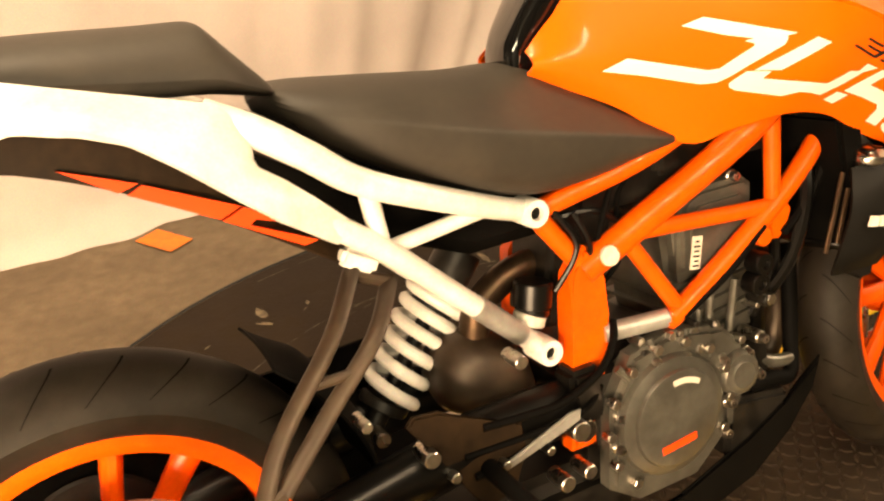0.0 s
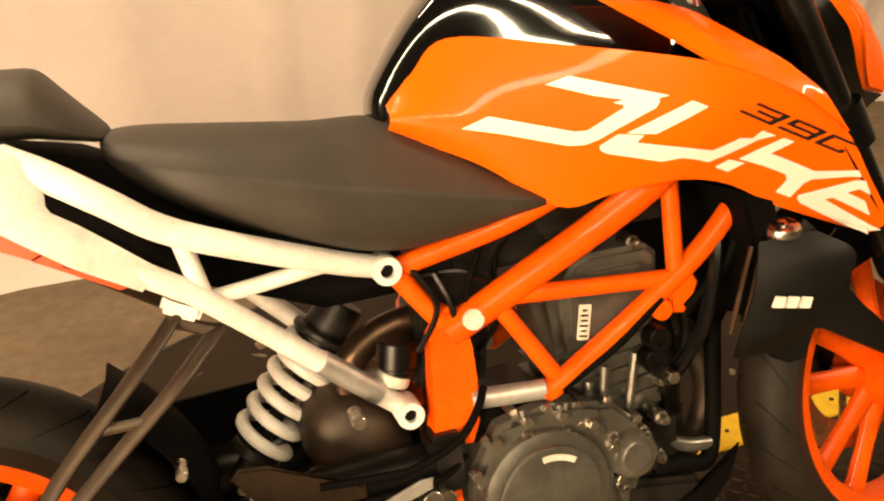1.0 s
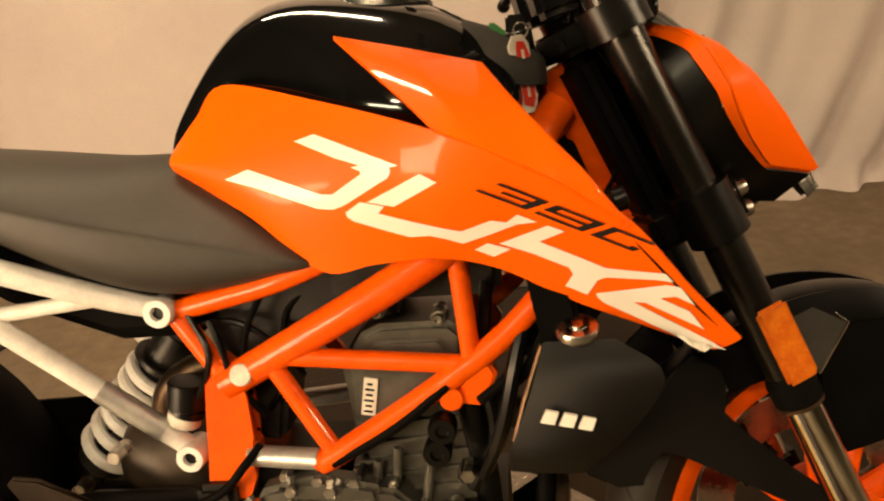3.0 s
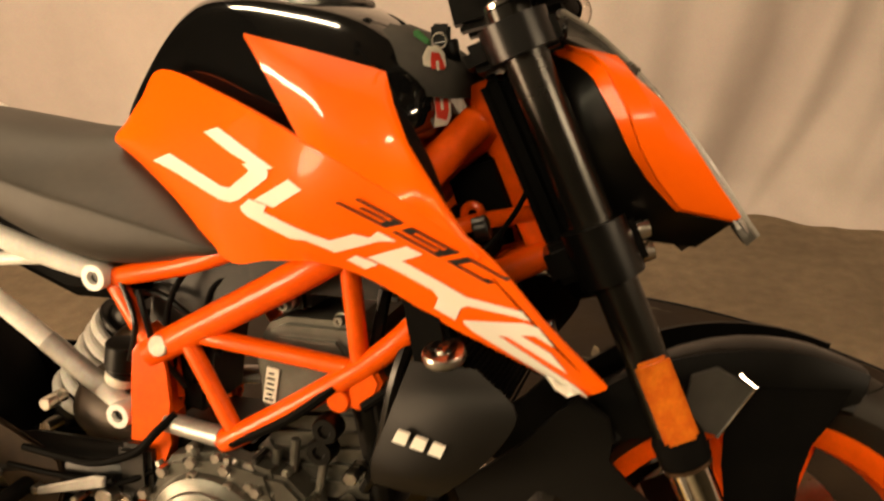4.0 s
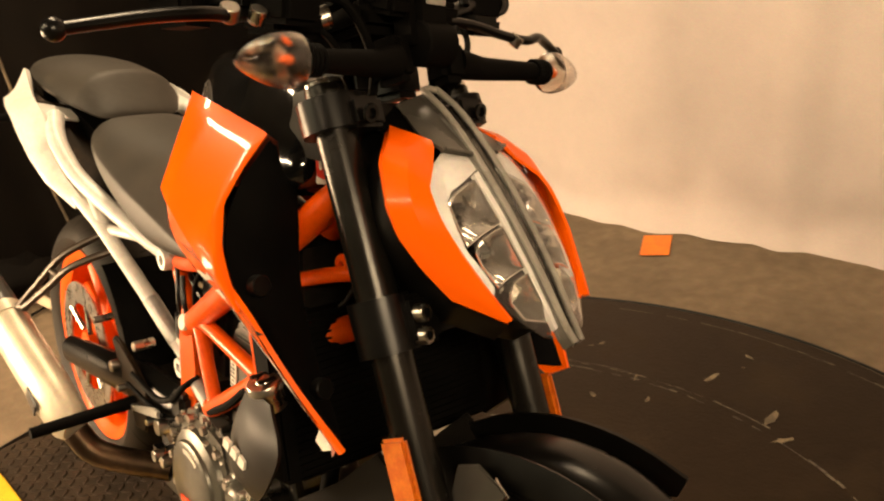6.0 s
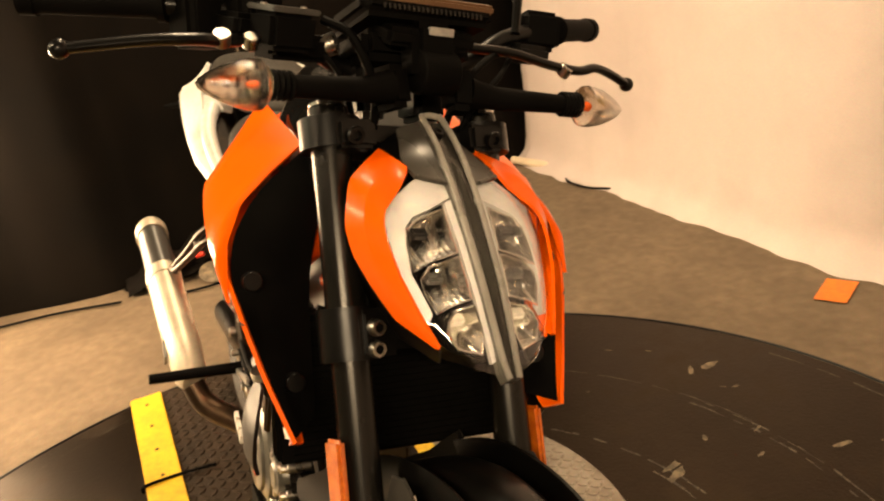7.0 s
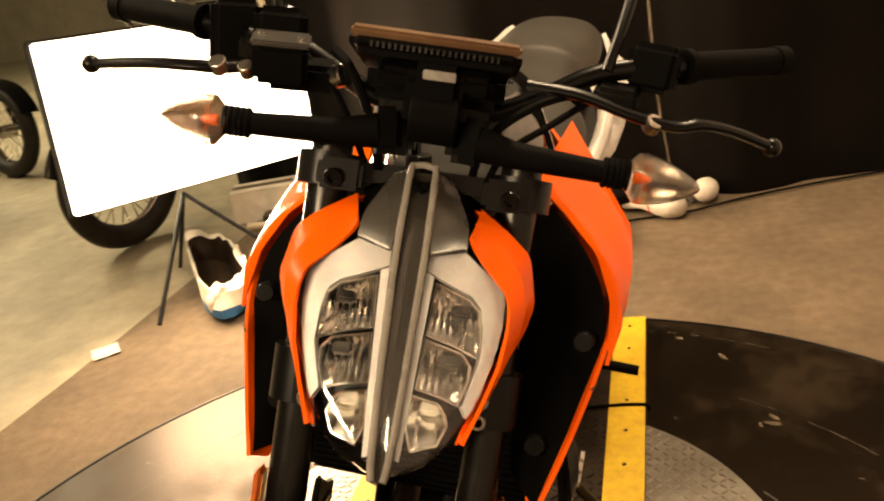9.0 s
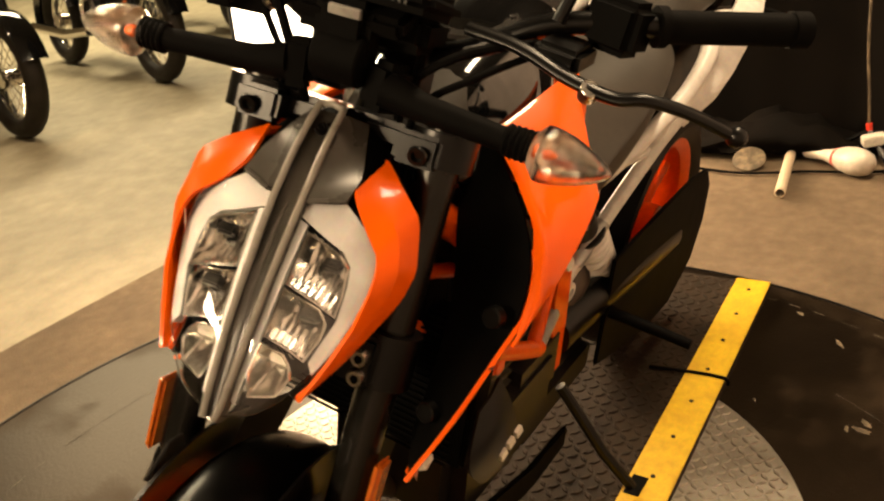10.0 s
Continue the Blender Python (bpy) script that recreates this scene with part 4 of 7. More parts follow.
MARK_CLAW = [(1.083, 0.664), (1.15, 0.675), (1.164, 0.672), (1.179, 0.65), (1.16, 0.661), (1.145, 0.659), (1.174, 0.643), (1.19, 0.62), (1.131, 0.653), (1.12, 0.653), (1.211, 0.596), (1.19, 0.594), (1.09, 0.652), (1.084, 0.659)]
for m, side in BOTH:
    for poly in (MARK_HOOK, MARK_SLASH, MARK_WAVE, MARK_CHIP, MARK_FORK, MARK_CLAW):
        decal("graphic", [(x - 0.04 * max(0.0, 0.96 - x), z) for x, z in poly], DECAL_WHITE, panel_tree[side], "white angular vinyl graphic", m)
# the black number on the panel
NUM = Matrix(((0.0478, 0.0225, 0.969), (-0.0232, 0.0072, 0.7860)))
STROKES = [(0.0, 0.0, 1.0, 0.16), (0.84, 0.16, 1.0, 1.0), (0.05, 0.84, 0.84, 1.0), (0.3, 0.43, 0.84, 0.58), (1.15, 0.0, 2.1, 0.16), (1.94, 0.16, 2.1, 1.0), (1.15, 0.84, 1.94, 1.0), (1.15, 0.43, 1.94, 0.58), (1.15, 0.58, 1.31, 0.84), (2.25, 0.0, 3.1, 0.16), (2.25, 0.16, 2.41, 1.0), (2.41, 0.84, 3.1, 1.0), (2.94, 0.16, 3.1, 0.3)]
for m, side in BOTH:
    for x0, z0, x1, z1 in STROKES:
        decal("number_stroke", [(NUM[0][0] * a + NUM[0][1] * b + NUM[0][2], NUM[1][0] * a + NUM[1][1] * b + NUM[1][2]) for a, b in ((x0, z0), (x1, z0), (x1, z1), (x0, z1))], DECAL_BLACK, panel_tree[side], "black stroke of the printed number 390", m, 0.0018)

# ---- engine and what hangs round it ----
# crankcase in dark metal, unlike the grey side cases
bm = bmesh.new()
box(bm, (0.80, 0, 0.30), (0.34, 0.20, 0.20), bev=0.03)
box(bm, (0.70, 0, 0.35), (0.20, 0.19, 0.16), bev=0.03)
part("crankcase", bm, DARK, bike, "dark engine crankcase")
bm = bmesh.new()
box(bm, (0.865, 0, 0.475), (0.15, 0.15, 0.22), pose(0, 0, 0, 0, -6, 0), bev=0.012)
cy = part("cylinder", bm, ENGINE, bike, "grey finned engine cylinder")
for k in range(5):
    bm = bmesh.new()
    box(bm, (0.863 + k * 0.002, 0, 0.40 + k * 0.022), (0.162, 0.165, 0.005), pose(0, 0, 0, 0, -6, 0), bev=0.001)
    part("fin", bm, ENGINE, cy)
bm = bmesh.new()
prism(bm, [(0.795, 0.500), (0.800, 0.585), (0.812, 0.604), (0.835, 0.614), (0.918, 0.614), (0.935, 0.600), (0.930, 0.500)], -0.088, 0.088, bev=0.008)
head = part("cylinder_head", bm, ENGINE, bike, "grey cylinder head cover")
bm = bmesh.new()
prism(bm, [(0.808, 0.505), (0.812, 0.580), (0.828, 0.596), (0.905, 0.596), (0.918, 0.580), (0.912, 0.505)], -0.094, -0.086, bev=0.004)
part("head_cover", bm, ENGINE, head, "grey raised cover on the cylinder head")
bm = bmesh.new()
box(bm, (0.818, -0.0955, 0.529), (0.017, 0.003, 0.047), pose(0, 0, 0, 0, 10, 0), bev=0.0005)
lab = part("label", bm, LABEL, bike, "white paper label with unreadable print on the cylinder head")
for k, wd_ in enumerate((0.011, 0.008, 0.012, 0.009, 0.011, 0.007)):
    bm = bmesh.new()
    box(bm, (0.8165 + k * 0.0011 - 0.002, -0.0973, 0.511 + k * 0.0068), (wd_, 0.0008, 0.0028), pose(0, 0, 0, 0, 10, 0), bev=0)
    part("print_bar", bm, DARK, lab)
# clutch cover
cc = Vector((0.735, -0.10, 0.322))
cm = Matrix.Translation(cc) @ Matrix.Rotation(radians(90), 4, "X")
bm = bmesh.new()
lathe(bm, [(0.0, 0.044), (0.064, 0.044), (0.070, 0.041), (0.072, 0.036), (0.078, 0.034), (0.086, 0.030), (0.090, 0.022), (0.092, 0.0), (0.094, -0.03)], cm, 56)
cover = part("clutch_cover", bm, ENGINE, bike, "round grey clutch cover with a cast rim")
bm = bmesh.new()
prism(bm, [(0.63, 0.24), (0.64, 0.36), (0.68, 0.425), (0.75, 0.44), (0.82, 0.425), (0.84, 0.36), (0.835, 0.25), (0.78, 0.205), (0.68, 0.205)], -0.122, -0.085, bev=0.008)
case = part("clutch_case", bm, ENGINE, bike, "grey engine side case")
for k in range(11):
    a = radians(-30 + 26 * k)
    x, z = cc.x + 0.105 * math.cos(a), cc.z + 0.105 * math.sin(a)
    bm = bmesh.new()
    cyl(bm, (x, -0.115, z), (x, -0.131, z), 0.0075, seg=6, edge=0.0008)
    part("case_bolt", bm, STEEL, case, "small zinc bolt")
bm = bmesh.new()
lathe(bm, [(0.054, 0.0), (0.062, 0.0), (0.062, 0.0015), (0.054, 0.0015), (0.054, 0.0)], cm @ Matrix.Translation((0, 0, 0.0445)), 16, 55, 100)
part("cover_mark", bm, LABEL, cover, "pale printed arc on the cover")
bm = bmesh.new()
box(bm, (cc.x - 0.005, -0.1448, cc.z - 0.034), (0.060, 0.002, 0.011), pose(0, 0, 0, 0, -5, 0), bev=0.0005)
part("cover_mark", bm, DECAL_ORANGE, cover, "small orange printed bar on the cover")
bm = bmesh.new()
prism(bm, [(0.352, 0.440), (0.362, 0.450), (0.395, 0.446), (0.452, 0.412), (0.505, 0.392), (0.508, 0.35), (0.485, 0.300), (0.440, 0.292), (0.405, 0.355)], -0.118, -0.108, bev=0.003)
part("heel_guard", bm, TRAY, bike, "dark brown heel guard plate")
bm = bmesh.new()
prism(bm, [(0.470, 0.352), (0.474, 0.343), (0.560, 0.366), (0.584, 0.372), (0.586, 0.386), (0.570, 0.386)], -0.131, -0.124, bev=0.002)
part("pedal_arm", bm, SILVER, bike, "worn steel brake pedal arm")
for x, z, r in ((0.583, 0.355, 0.014), (0.373, 0.396, 0.011), (0.301, 0.466, 0.007), (0.507, 0.479, 0.009), (0.591, 0.292, 0.010), (0.555, 0.288, 0.011), (0.40, 0.36, 0.007), (0.47, 0.35, 0.006), (0.535, 0.345, 0.006)):
    bm = bmesh.new()
    cyl(bm, (x, -0.095, z), (x, -0.133, z), r, seg=16, edge=0.0015)
    part("pedal_bolt", bm, STEEL, bike, "bright zinc bolt by the footrest")
for pts in ([(0.820, -0.092, 0.445), (0.812, -0.092, 0.392)], [(0.890, -0.092, 0.470), (0.870, -0.092, 0.374)], [(0.845, -0.090, 0.460), (0.836, -0.090, 0.39)]):
    bm = bmesh.new()
    tube(bm, pts, 0.006, 10)
    part("cylinder_stud", bm, ENGINE, bike, "grey cylinder stud")
for k, (x, z) in enumerate(((0.716, 0.407), (0.766, 0.400), (0.699, 0.388), (0.835, 0.370), (0.880, 0.367), (0.901, 0.327), (0.834, 0.628), (0.905, 0.616), (0.909, 0.381), (0.655, 0.345), (0.648, 0.30), (0.845, 0.30), (0.835, 0.255))):
    bm = bmesh.new()
    y = -0.070 if z > 0.6 else -0.112
    lathe(bm, [(0.010, -0.03), (0.010, 0.006), (0.0085, 0.008), (0.0075, 0.008), (0.0070, 0.016), (0.0060, 0.018), (0.003, 0.018), (0.0028, 0.012), (0, 0.012)], Matrix.Translation((x, y, z)) @ Y_AXIS, 12)
    part("flange_bolt", bm, STEEL, bike, "bright flange bolt on the engine")
# cast ribs and bosses on the side case
bm = bmesh.new()
prism(bm, [(0.775, 0.425), (0.840, 0.418), (0.875, 0.385), (0.885, 0.330), (0.860, 0.262), (0.835, 0.25), (0.845, 0.36)], -0.118, -0.07, bev=0.006)
part("case_lobe", bm, ENGINE, bike, "grey cast lobe of the engine case")
bm = bmesh.new()
lathe(bm, [(0.0, 0.022), (0.020, 0.022), (0.024, 0.019), (0.030, 0.018), (0.034, 0.013), (0.036, 0.0)], Matrix.Translation((0.862, -0.112, 0.342)) @ Y_AXIS, 28)
part("filter_cover", bm, ENGINE, bike, "small round oil filter cover")
for k in range(4):
    bm = bmesh.new()
    a = radians(40 + 30 * k)
    x0, z0 = 0.735 + 0.095 * math.cos(a), 0.322 + 0.095 * math.sin(a)
    x1, z1 = 0.735 + 0.118 * math.cos(a), 0.322 + 0.118 * math.sin(a)
    tube(bm, [(x0, -0.118, z0), (x1, -0.112, z1)], 0.006, 8)
    part("case_rib", bm, ENGINE, case, "cast rib")
bm = bmesh.new()
tube(bm, [(0.93, -0.09, 0.33), (0.96, -0.095, 0.318), (0.995, -0.09, 0.31)], 0.010, 12, smooth=3)
part("water_pipe", bm, ENGINE, bike, "grey metal water pipe stub")
bm = bmesh.new()
tube(bm, [(0.90, -0.10, 0.30), (0.94, -0.105, 0.30), (0.985, -0.10, 0.29), (1.01, -0.08, 0.33), (1.02, -0.07, 0.40), (1.03, -0.06, 0.48)], 0.012, 12, smooth=4)
part("coolant_hose", bm, PLASTIC, bike, "black coolant hose")
for m, side in BOTH:
    bm = bmesh.new()
    prism(bm, [(1.022, 0.318), (1.005, 0.270), (0.955, 0.215), (0.88, 0.165), (0.72, 0.125), (0.60, 0.125), (0.60, 0.175), (0.75, 0.185), (0.88, 0.232), (0.950, 0.262)], -0.128, -0.118, bev=0.003)
    part("belly_pan", bm, PLASTIC, bike, "black belly pan under the engine", m)
# front sprocket cover, linkage and small castings seen low on the side
for p, s, ang, mat, name, label in [
    
    ((0.615, -0.085, 0.385), (0.05, 0.05, 0.08), 0, DARK, "pivot_block", "dark swingarm pivot block"),
    ((0.90, -0.07, 0.245), (0.12, 0.10, 0.09), 10, DARK, "water_pump", "dark water pump casting"),
    ((0.885, -0.105, 0.33), (0.045, 0.03, 0.05), 15, DARK, "pump_cover", "dark pump cover"),
    ((0.755, 0, 0.66), (0.20, 0.12, 0.10), 0, DARK, "throttle_body", "dark throttle body under the tank"),
    ((0.88, 0, 0.70), (0.20, 0.15, 0.12), 0, DARK, "air_duct", "black air duct under the tank"),
    ((0.66, 0, 0.56), (0.10, 0.10, 0.20), 10, DARK, "electrics_box", "black electrics box behind the engine")]:
    bm = bmesh.new()
    box(bm, p, s, pose(0, 0, 0, 0, ang, 0), bev=0.008)
    part(name, bm, mat, bike, label)
rnd = random.Random(11)
for k in range(22):
    x, z = rnd.uniform(0.68, 0.93), rnd.uniform(0.36, 0.435)
    bm = bmesh.new()
    y = -0.100 - rnd.uniform(0, 0.02)
    cyl(bm, (x, y + 0.03, z), (x, y - 0.006, z), rnd.choice([0.005, 0.007, 0.009]), seg=6, edge=0.0008)
    part("engine_bolt", bm, rnd.choice([STEEL, STEEL, DARK]), bike, "small bolt head on the engine")
bm = bmesh.new()
cyl(bm, (0.601, -0.085, 0.343), (0.601, -0.118, 0.343), 0.016, seg=20)
part("pivot_bolt", bm, CHROME, bike, "bright swingarm pivot bolt")
for k, pts in enumerate([
    [(0.45, -0.118, 0.405), (0.52, -0.120, 0.400), (0.570, -0.120, 0.400), (0.628, -0.118, 0.422), (0.658, -0.110, 0.452), (0.675, -0.09, 0.47)],
    [(0.42, -0.118, 0.375), (0.52, -0.120, 0.372), (0.60, -0.116, 0.375), (0.64, -0.100, 0.39)],
    [(0.43, -0.122, 0.345), (0.52, -0.122, 0.355), (0.595, -0.122, 0.380)],
    [(0.77, -0.116, 0.455), (0.85, -0.122, 0.50), (0.915, -0.122, 0.55)],
    [(0.66, -0.06, 0.52), (0.67, -0.085, 0.60), (0.70, -0.08, 0.66), (0.74, -0.05, 0.69)],
    [(0.68, -0.05, 0.50), (0.71, -0.07, 0.55), (0.72, -0.06, 0.63), (0.78, -0.05, 0.67)],
    [(1.00, -0.115, 0.60), (0.985, -0.125, 0.56), (0.95, -0.125, 0.53)],
    [(1.02, -0.09, 0.69), (1.035, -0.12, 0.63), (1.01, -0.12, 0.57), (0.985, -0.11, 0.54)],
    [(1.125, -0.045, 0.83), (1.122, -0.060, 0.78), (1.09, -0.065, 0.725), (1.05, -0.06, 0.69)],
    [(1.135, 0.03, 0.85), (1.14, 0.05, 0.76), (1.10, 0.06, 0.68)],
    [(1.010, -0.110, 0.635), (0.992, -0.128, 0.57), (0.972, -0.120, 0.49), (0.945, -0.09, 0.42)],
    [(0.965, -0.085, 0.66), (0.955, -0.100, 0.57), (0.962, -0.095, 0.47), (0.93, -0.08, 0.40)],
    [(0.63, -0.085, 0.63), (0.645, -0.092, 0.59), (0.652, -0.085, 0.55), (0.68, -0.07, 0.50)],
    [(0.60, -0.08, 0.645), (0.625, -0.092, 0.60), (0.622, -0.090, 0.57), (0.60, -0.075, 0.53)],
    [(0.585, -0.070, 0.650), (0.65, -0.088, 0.655), (0.72, -0.085, 0.680), (0.78, -0.06, 0.70)],
    [(0.60, -0.060, 0.62), (0.66, -0.080, 0.625), (0.70, -0.080, 0.60), (0.735, -0.07, 0.55)]]):
    bm = bmesh.new()
    tube(bm, pts, (0.0055, 0.0045, 0.005, 0.0065, 0.004, 0.004, 0.006, 0.007, 0.003, 0.003, 0.009, 0.008, 0.0045, 0.004, 0.005, 0.0045)[k], 8, smooth=6)
    part("hose", bm, SATIN_BLACK if k > 9 else PLASTIC, bike, "black rubber hose or cable")
for m, side in BOTH:
    bm = bmesh.new()
    cyl(bm, (0.918, -0.095, 0.532), (0.918, -0.124, 0.532), 0.014, seg=24)
    part("mount_lug", bm, FRAME_ORANGE, bike, "round orange mounting lug", m)
for x, z in ((0.905, 0.498), (0.897, 0.470)):
    bm = bmesh.new()
    lathe(bm, [(0, 0.02), (0.006, 0.02), (0.008, 0.024), (0.015, 0.024), (0.017, 0.02), (0.017, 0)], Matrix.Translation((x, -0.112, z)) @ Y_AXIS, 20)
    part("engine_mount", bm, SATIN_BLACK, bike, "black engine mount bolt")
bm = bmesh.new()
tube(bm, [(0.93, -0.085, 0.53), (0.945, -0.08, 0.44), (0.95, -0.07, 0.36)], 0.016, 10, smooth=3, squash=0.6)
part("engine_hanger", bm, SATIN_BLACK, bike, "black engine hanger plate")
# exhaust
bm = bmesh.new()
tube(bm, [(0.93, -0.02, 0.50), (1.00, -0.03, 0.46), (1.03, -0.035, 0.36), (0.99, -0.03, 0.27), (0.90, -0.02, 0.20), (0.75, 0.0, 0.165), (0.60, 0.0, 0.17)], 0.019, 14, smooth=6)
part("exhaust_header", bm, SOOT, bike, "heat-tinted steel exhaust header pipe")
bm = bmesh.new()
box(bm, (0.55, 0, 0.20), (0.34, 0.16, 0.12), bev=0.03, seg=3)
part("exhaust_box", bm, DARK, bike, "dark exhaust box under the engine")
bm = bmesh.new()
rings = []
for x, z, hw, hz in ((0.448, 0.415, 0.03, 0.02), (0.458, 0.418, 0.050, 0.045), (0.48, 0.418, 0.061, 0.060), (0.52, 0.408, 0.066, 0.068), (0.555, 0.395, 0.064, 0.066), (0.58, 0.385, 0.050, 0.050), (0.592, 0.38, 0.03, 0.02)):
    rings.append([Vector((x, 0.02 + hw * math.cos(a), z + hz * math.sin(a))) for a in [2 * math.pi * k / 24 for k in range(24)]])
ringed(bm, rings)
part("intermediate_muffler", bm, SOOT, bike, "dark soot-brown bulged muffler behind the shock", sharp=60)
bm = bmesh.new()
tube(bm, [(0.515, 0.01, 0.455), (0.522, 0.005, 0.500), (0.55, 0.0, 0.530), (0.59, 0.0, 0.545), (0.65, 0.0, 0.55)], 0.021, 14, smooth=5)
part("bent_pipe", bm, PIPE, bike, "brown heat-tinted bent pipe")
bm = bmesh.new()
cyl(bm, (0.571, -0.055, 0.502), (0.576, -0.055, 0.512), 0.024, seg=24)
cyl(bm, (0.574, -0.055, 0.510), (0.580, -0.055, 0.545), 0.026, seg=24)
part("reservoir_cap", bm, SATIN_BLACK, bike, "black cap of the brake fluid reservoir")
bm = bmesh.new()
cyl(bm, (0.565, -0.055, 0.488), (0.571, -0.055, 0.503), 0.022, seg=24)
part("reservoir", bm, LABEL, bike, "pale brake fluid reservoir")
# shock with its white spring
top, bot = Vector((0.500, 0.055, 0.532)), Vector((0.386, 0.055, 0.388))
d = (bot - top).normalized()
side_v = d.cross(Vector((0, 1, 0))).normalized()
bm = bmesh.new()
pts = []
turns, n = 6.2, 150
for i in range(n + 1):
    u = i / n
    v = u ** 1.0
    close = 0.5 * (u * 0.8 + 0.2 * u) + 0.5 * (1 - (1 - u) ** 0.7) * 0 + 0.5 * u ** 1.35
    a = 2 * math.pi * turns * u
    pts.append(top + d * ((bot - top).length * (0.04 + 0.9 * close)) + (side_v * math.cos(a) + Vector((0, 1, 0)) * math.sin(a)) * 0.038)
tube(bm, pts, 0.0090, 10)
part("spring", bm, WHITE, bike, "white coil spring of the rear shock")
bm = bmesh.new()
cyl(bm, top - d * 0.055, top + d * 0.04, 0.032, seg=24)
cyl(bm, top - d * 0.008, top + d * 0.002, 0.044, seg=24)
cyl(bm, top + d * 0.03, bot, 0.011, seg=18)
cyl(bm, bot - d * 0.012, bot + d * 0.004, 0.036, seg=24)
cyl(bm, bot, bot + d * 0.045, 0.016, seg=18)
part("shock", bm, DARK, bike, "dark rear shock body")
bm = bmesh.new()
cyl(bm, bot + d * 0.035 + Vector((0, 0.03, 0)), bot + d * 0.035 - Vector((0, 0.045, 0)), 0.011, seg=18)
part("shock_bolt", bm, STEEL, bike, "zinc shock mounting bolt")
# swingarm and hugger
for m, side in BOTH:
    bm = bmesh.new()
    tube(bm, [(0.60, -0.075, 0.365), (0.45, -0.088, 0.372), (0.25, -0.098, 0.345), (0.02, -0.100, 0.306)], [0.03, 0.030, 0.026, 0.022], 12, squash=1.4)
    part("swingarm", bm, SATIN_BLACK, bike, "satin black swingarm", m)
bm = bmesh.new()
sheet(bm, [(0.335 * math.cos(a) * 1.0, -0.082, 0.306 + 0.325 * math.sin(a)) for a in [radians(q) for q in (8, 22, 36, 48)]],
      [(0.335 * math.cos(a) * 1.0, 0.082, 0.306 + 0.325 * math.sin(a)) for a in [radians(q) for q in (8, 22, 36, 48)]], 20, 10, 0.02, (0.7, 0, 0.7), 0.004)
part("hugger", bm, PLASTIC, bike, "black plastic rear wheel hugger")
# plate drawn oversized so it also covers the shaded tyre and rim
bm = bmesh.new()
prism(bm, [(0.46, 0.470), (0.30, 0.463), (0.16, 0.458), (0.0, 0.454), (-0.11, 0.430), (-0.165, 0.37), (-0.185, 0.26), (-0.15, 0.16), (-0.02, 0.10), (0.14, 0.12), (0.30, 0.17), (0.46, 0.22)], 0.108, 0.116, bev=0.003)
part("chain_side_plate", bm, PLASTIC, bike, "oversized black plate for chain guard, swingarm and the shaded lower tyre")
bm = bmesh.new()
lathe(bm, [(0.05, 0.004), (0.098, 0.004), (0.102, 0), (0.098, -0.004), (0.05, -0.004), (0.05, 0.004)], Matrix.Translation((0, 0.098, 0.306)) @ Y_AXIS, 48)
part("sprocket", bm, DARK, bike, "dark steel rear sprocket")
# passenger peg bracket: two bars down to the silencer
for m, side in BOTH:
    if side == "left":
        bm = bmesh.new()
        tube(bm, [(0.45, -0.12, 0.350), (0.45, -0.30 if side == "right" else -0.28, 0.345)], [0.012, 0.010], 12)
        part("footrest", bm, PLASTIC, bike, "black rider footrest", m)
        continue
    bm = bmesh.new()
    tube(bm, [(0.325, -0.098, 0.640), (0.270, -0.162, 0.595), (0.192, -0.196, 0.523), (0.155, -0.226, 0.474)], 0.0105, 12, smooth=4, squash=0.65)
    pg = part("peg_bracket", bm, SOOT, bike, "brown-black passenger footrest bracket of two bars", m)
    bm = bmesh.new()
    tube(bm, [(0.370, -0.094, 0.618), (0.317, -0.163, 0.584), (0.249, -0.190, 0.533), (0.178, -0.220, 0.478)], 0.0105, 12, smooth=4, squash=0.65)
    part("second_bar", bm, SOOT, pg, "", m)
    for a, b, r in (((0.320, -0.100, 0.638), (0.366, -0.098, 0.616), 0.008), ((0.232, -0.180, 0.560), (0.283, -0.179, 0.559), 0.006), ((0.155, -0.226, 0.474), (0.178, -0.220, 0.478), 0.009)):
        bm = bmesh.new()
        tube(bm, [a, b], r, 10)
        part("crosspiece", bm, SOOT, pg, "", m)
    bm = bmesh.new()
    tube(bm, [(0.45, -0.12, 0.350), (0.45, -0.30 if side == "right" else -0.28, 0.345)], [0.012, 0.010], 12)
    part("footrest", bm, PLASTIC, bike, "black rider footrest", m)
# silencer on the right
a0, a1 = Vector((-0.035, -0.258, 0.508)), Vector((0.39, -0.212, 0.295))
dd = (a1 - a0).normalized()
upv = Vector((0, 1, 0)).cross(dd).normalized()


def can_ring(u, w, h):
    c = a0.lerp(a1, u)
    return [c + Vector((0, 1, 0)) * (w * math.cos(q)) + upv * (h * math.sin(q)) for q in [2 * math.pi * k / 24 for k in range(24)]]


bm = bmesh.new()
ringed(bm, [can_ring(0.36, 0.036, 0.050), can_ring(0.38, 0.038, 0.053), can_ring(0.8, 0.038, 0.054), can_ring(0.95, 0.034, 0.046), can_ring(1.0, 0.022, 0.026)])
can = part("silencer", bm, ALU, bike, "brushed steel exhaust silencer")
bm = bmesh.new()
ringed(bm, [can_ring(0.05, 0.034, 0.047), can_ring(0.34, 0.036, 0.050)])
part("silencer_sleeve", bm, GREY_PLASTIC, can, "dark grey silencer sleeve")
bm = bmesh.new()
ringed(bm, [can_ring(-0.02, 0.031, 0.044), can_ring(0.0, 0.037, 0.050), can_ring(0.05, 0.037, 0.050)])
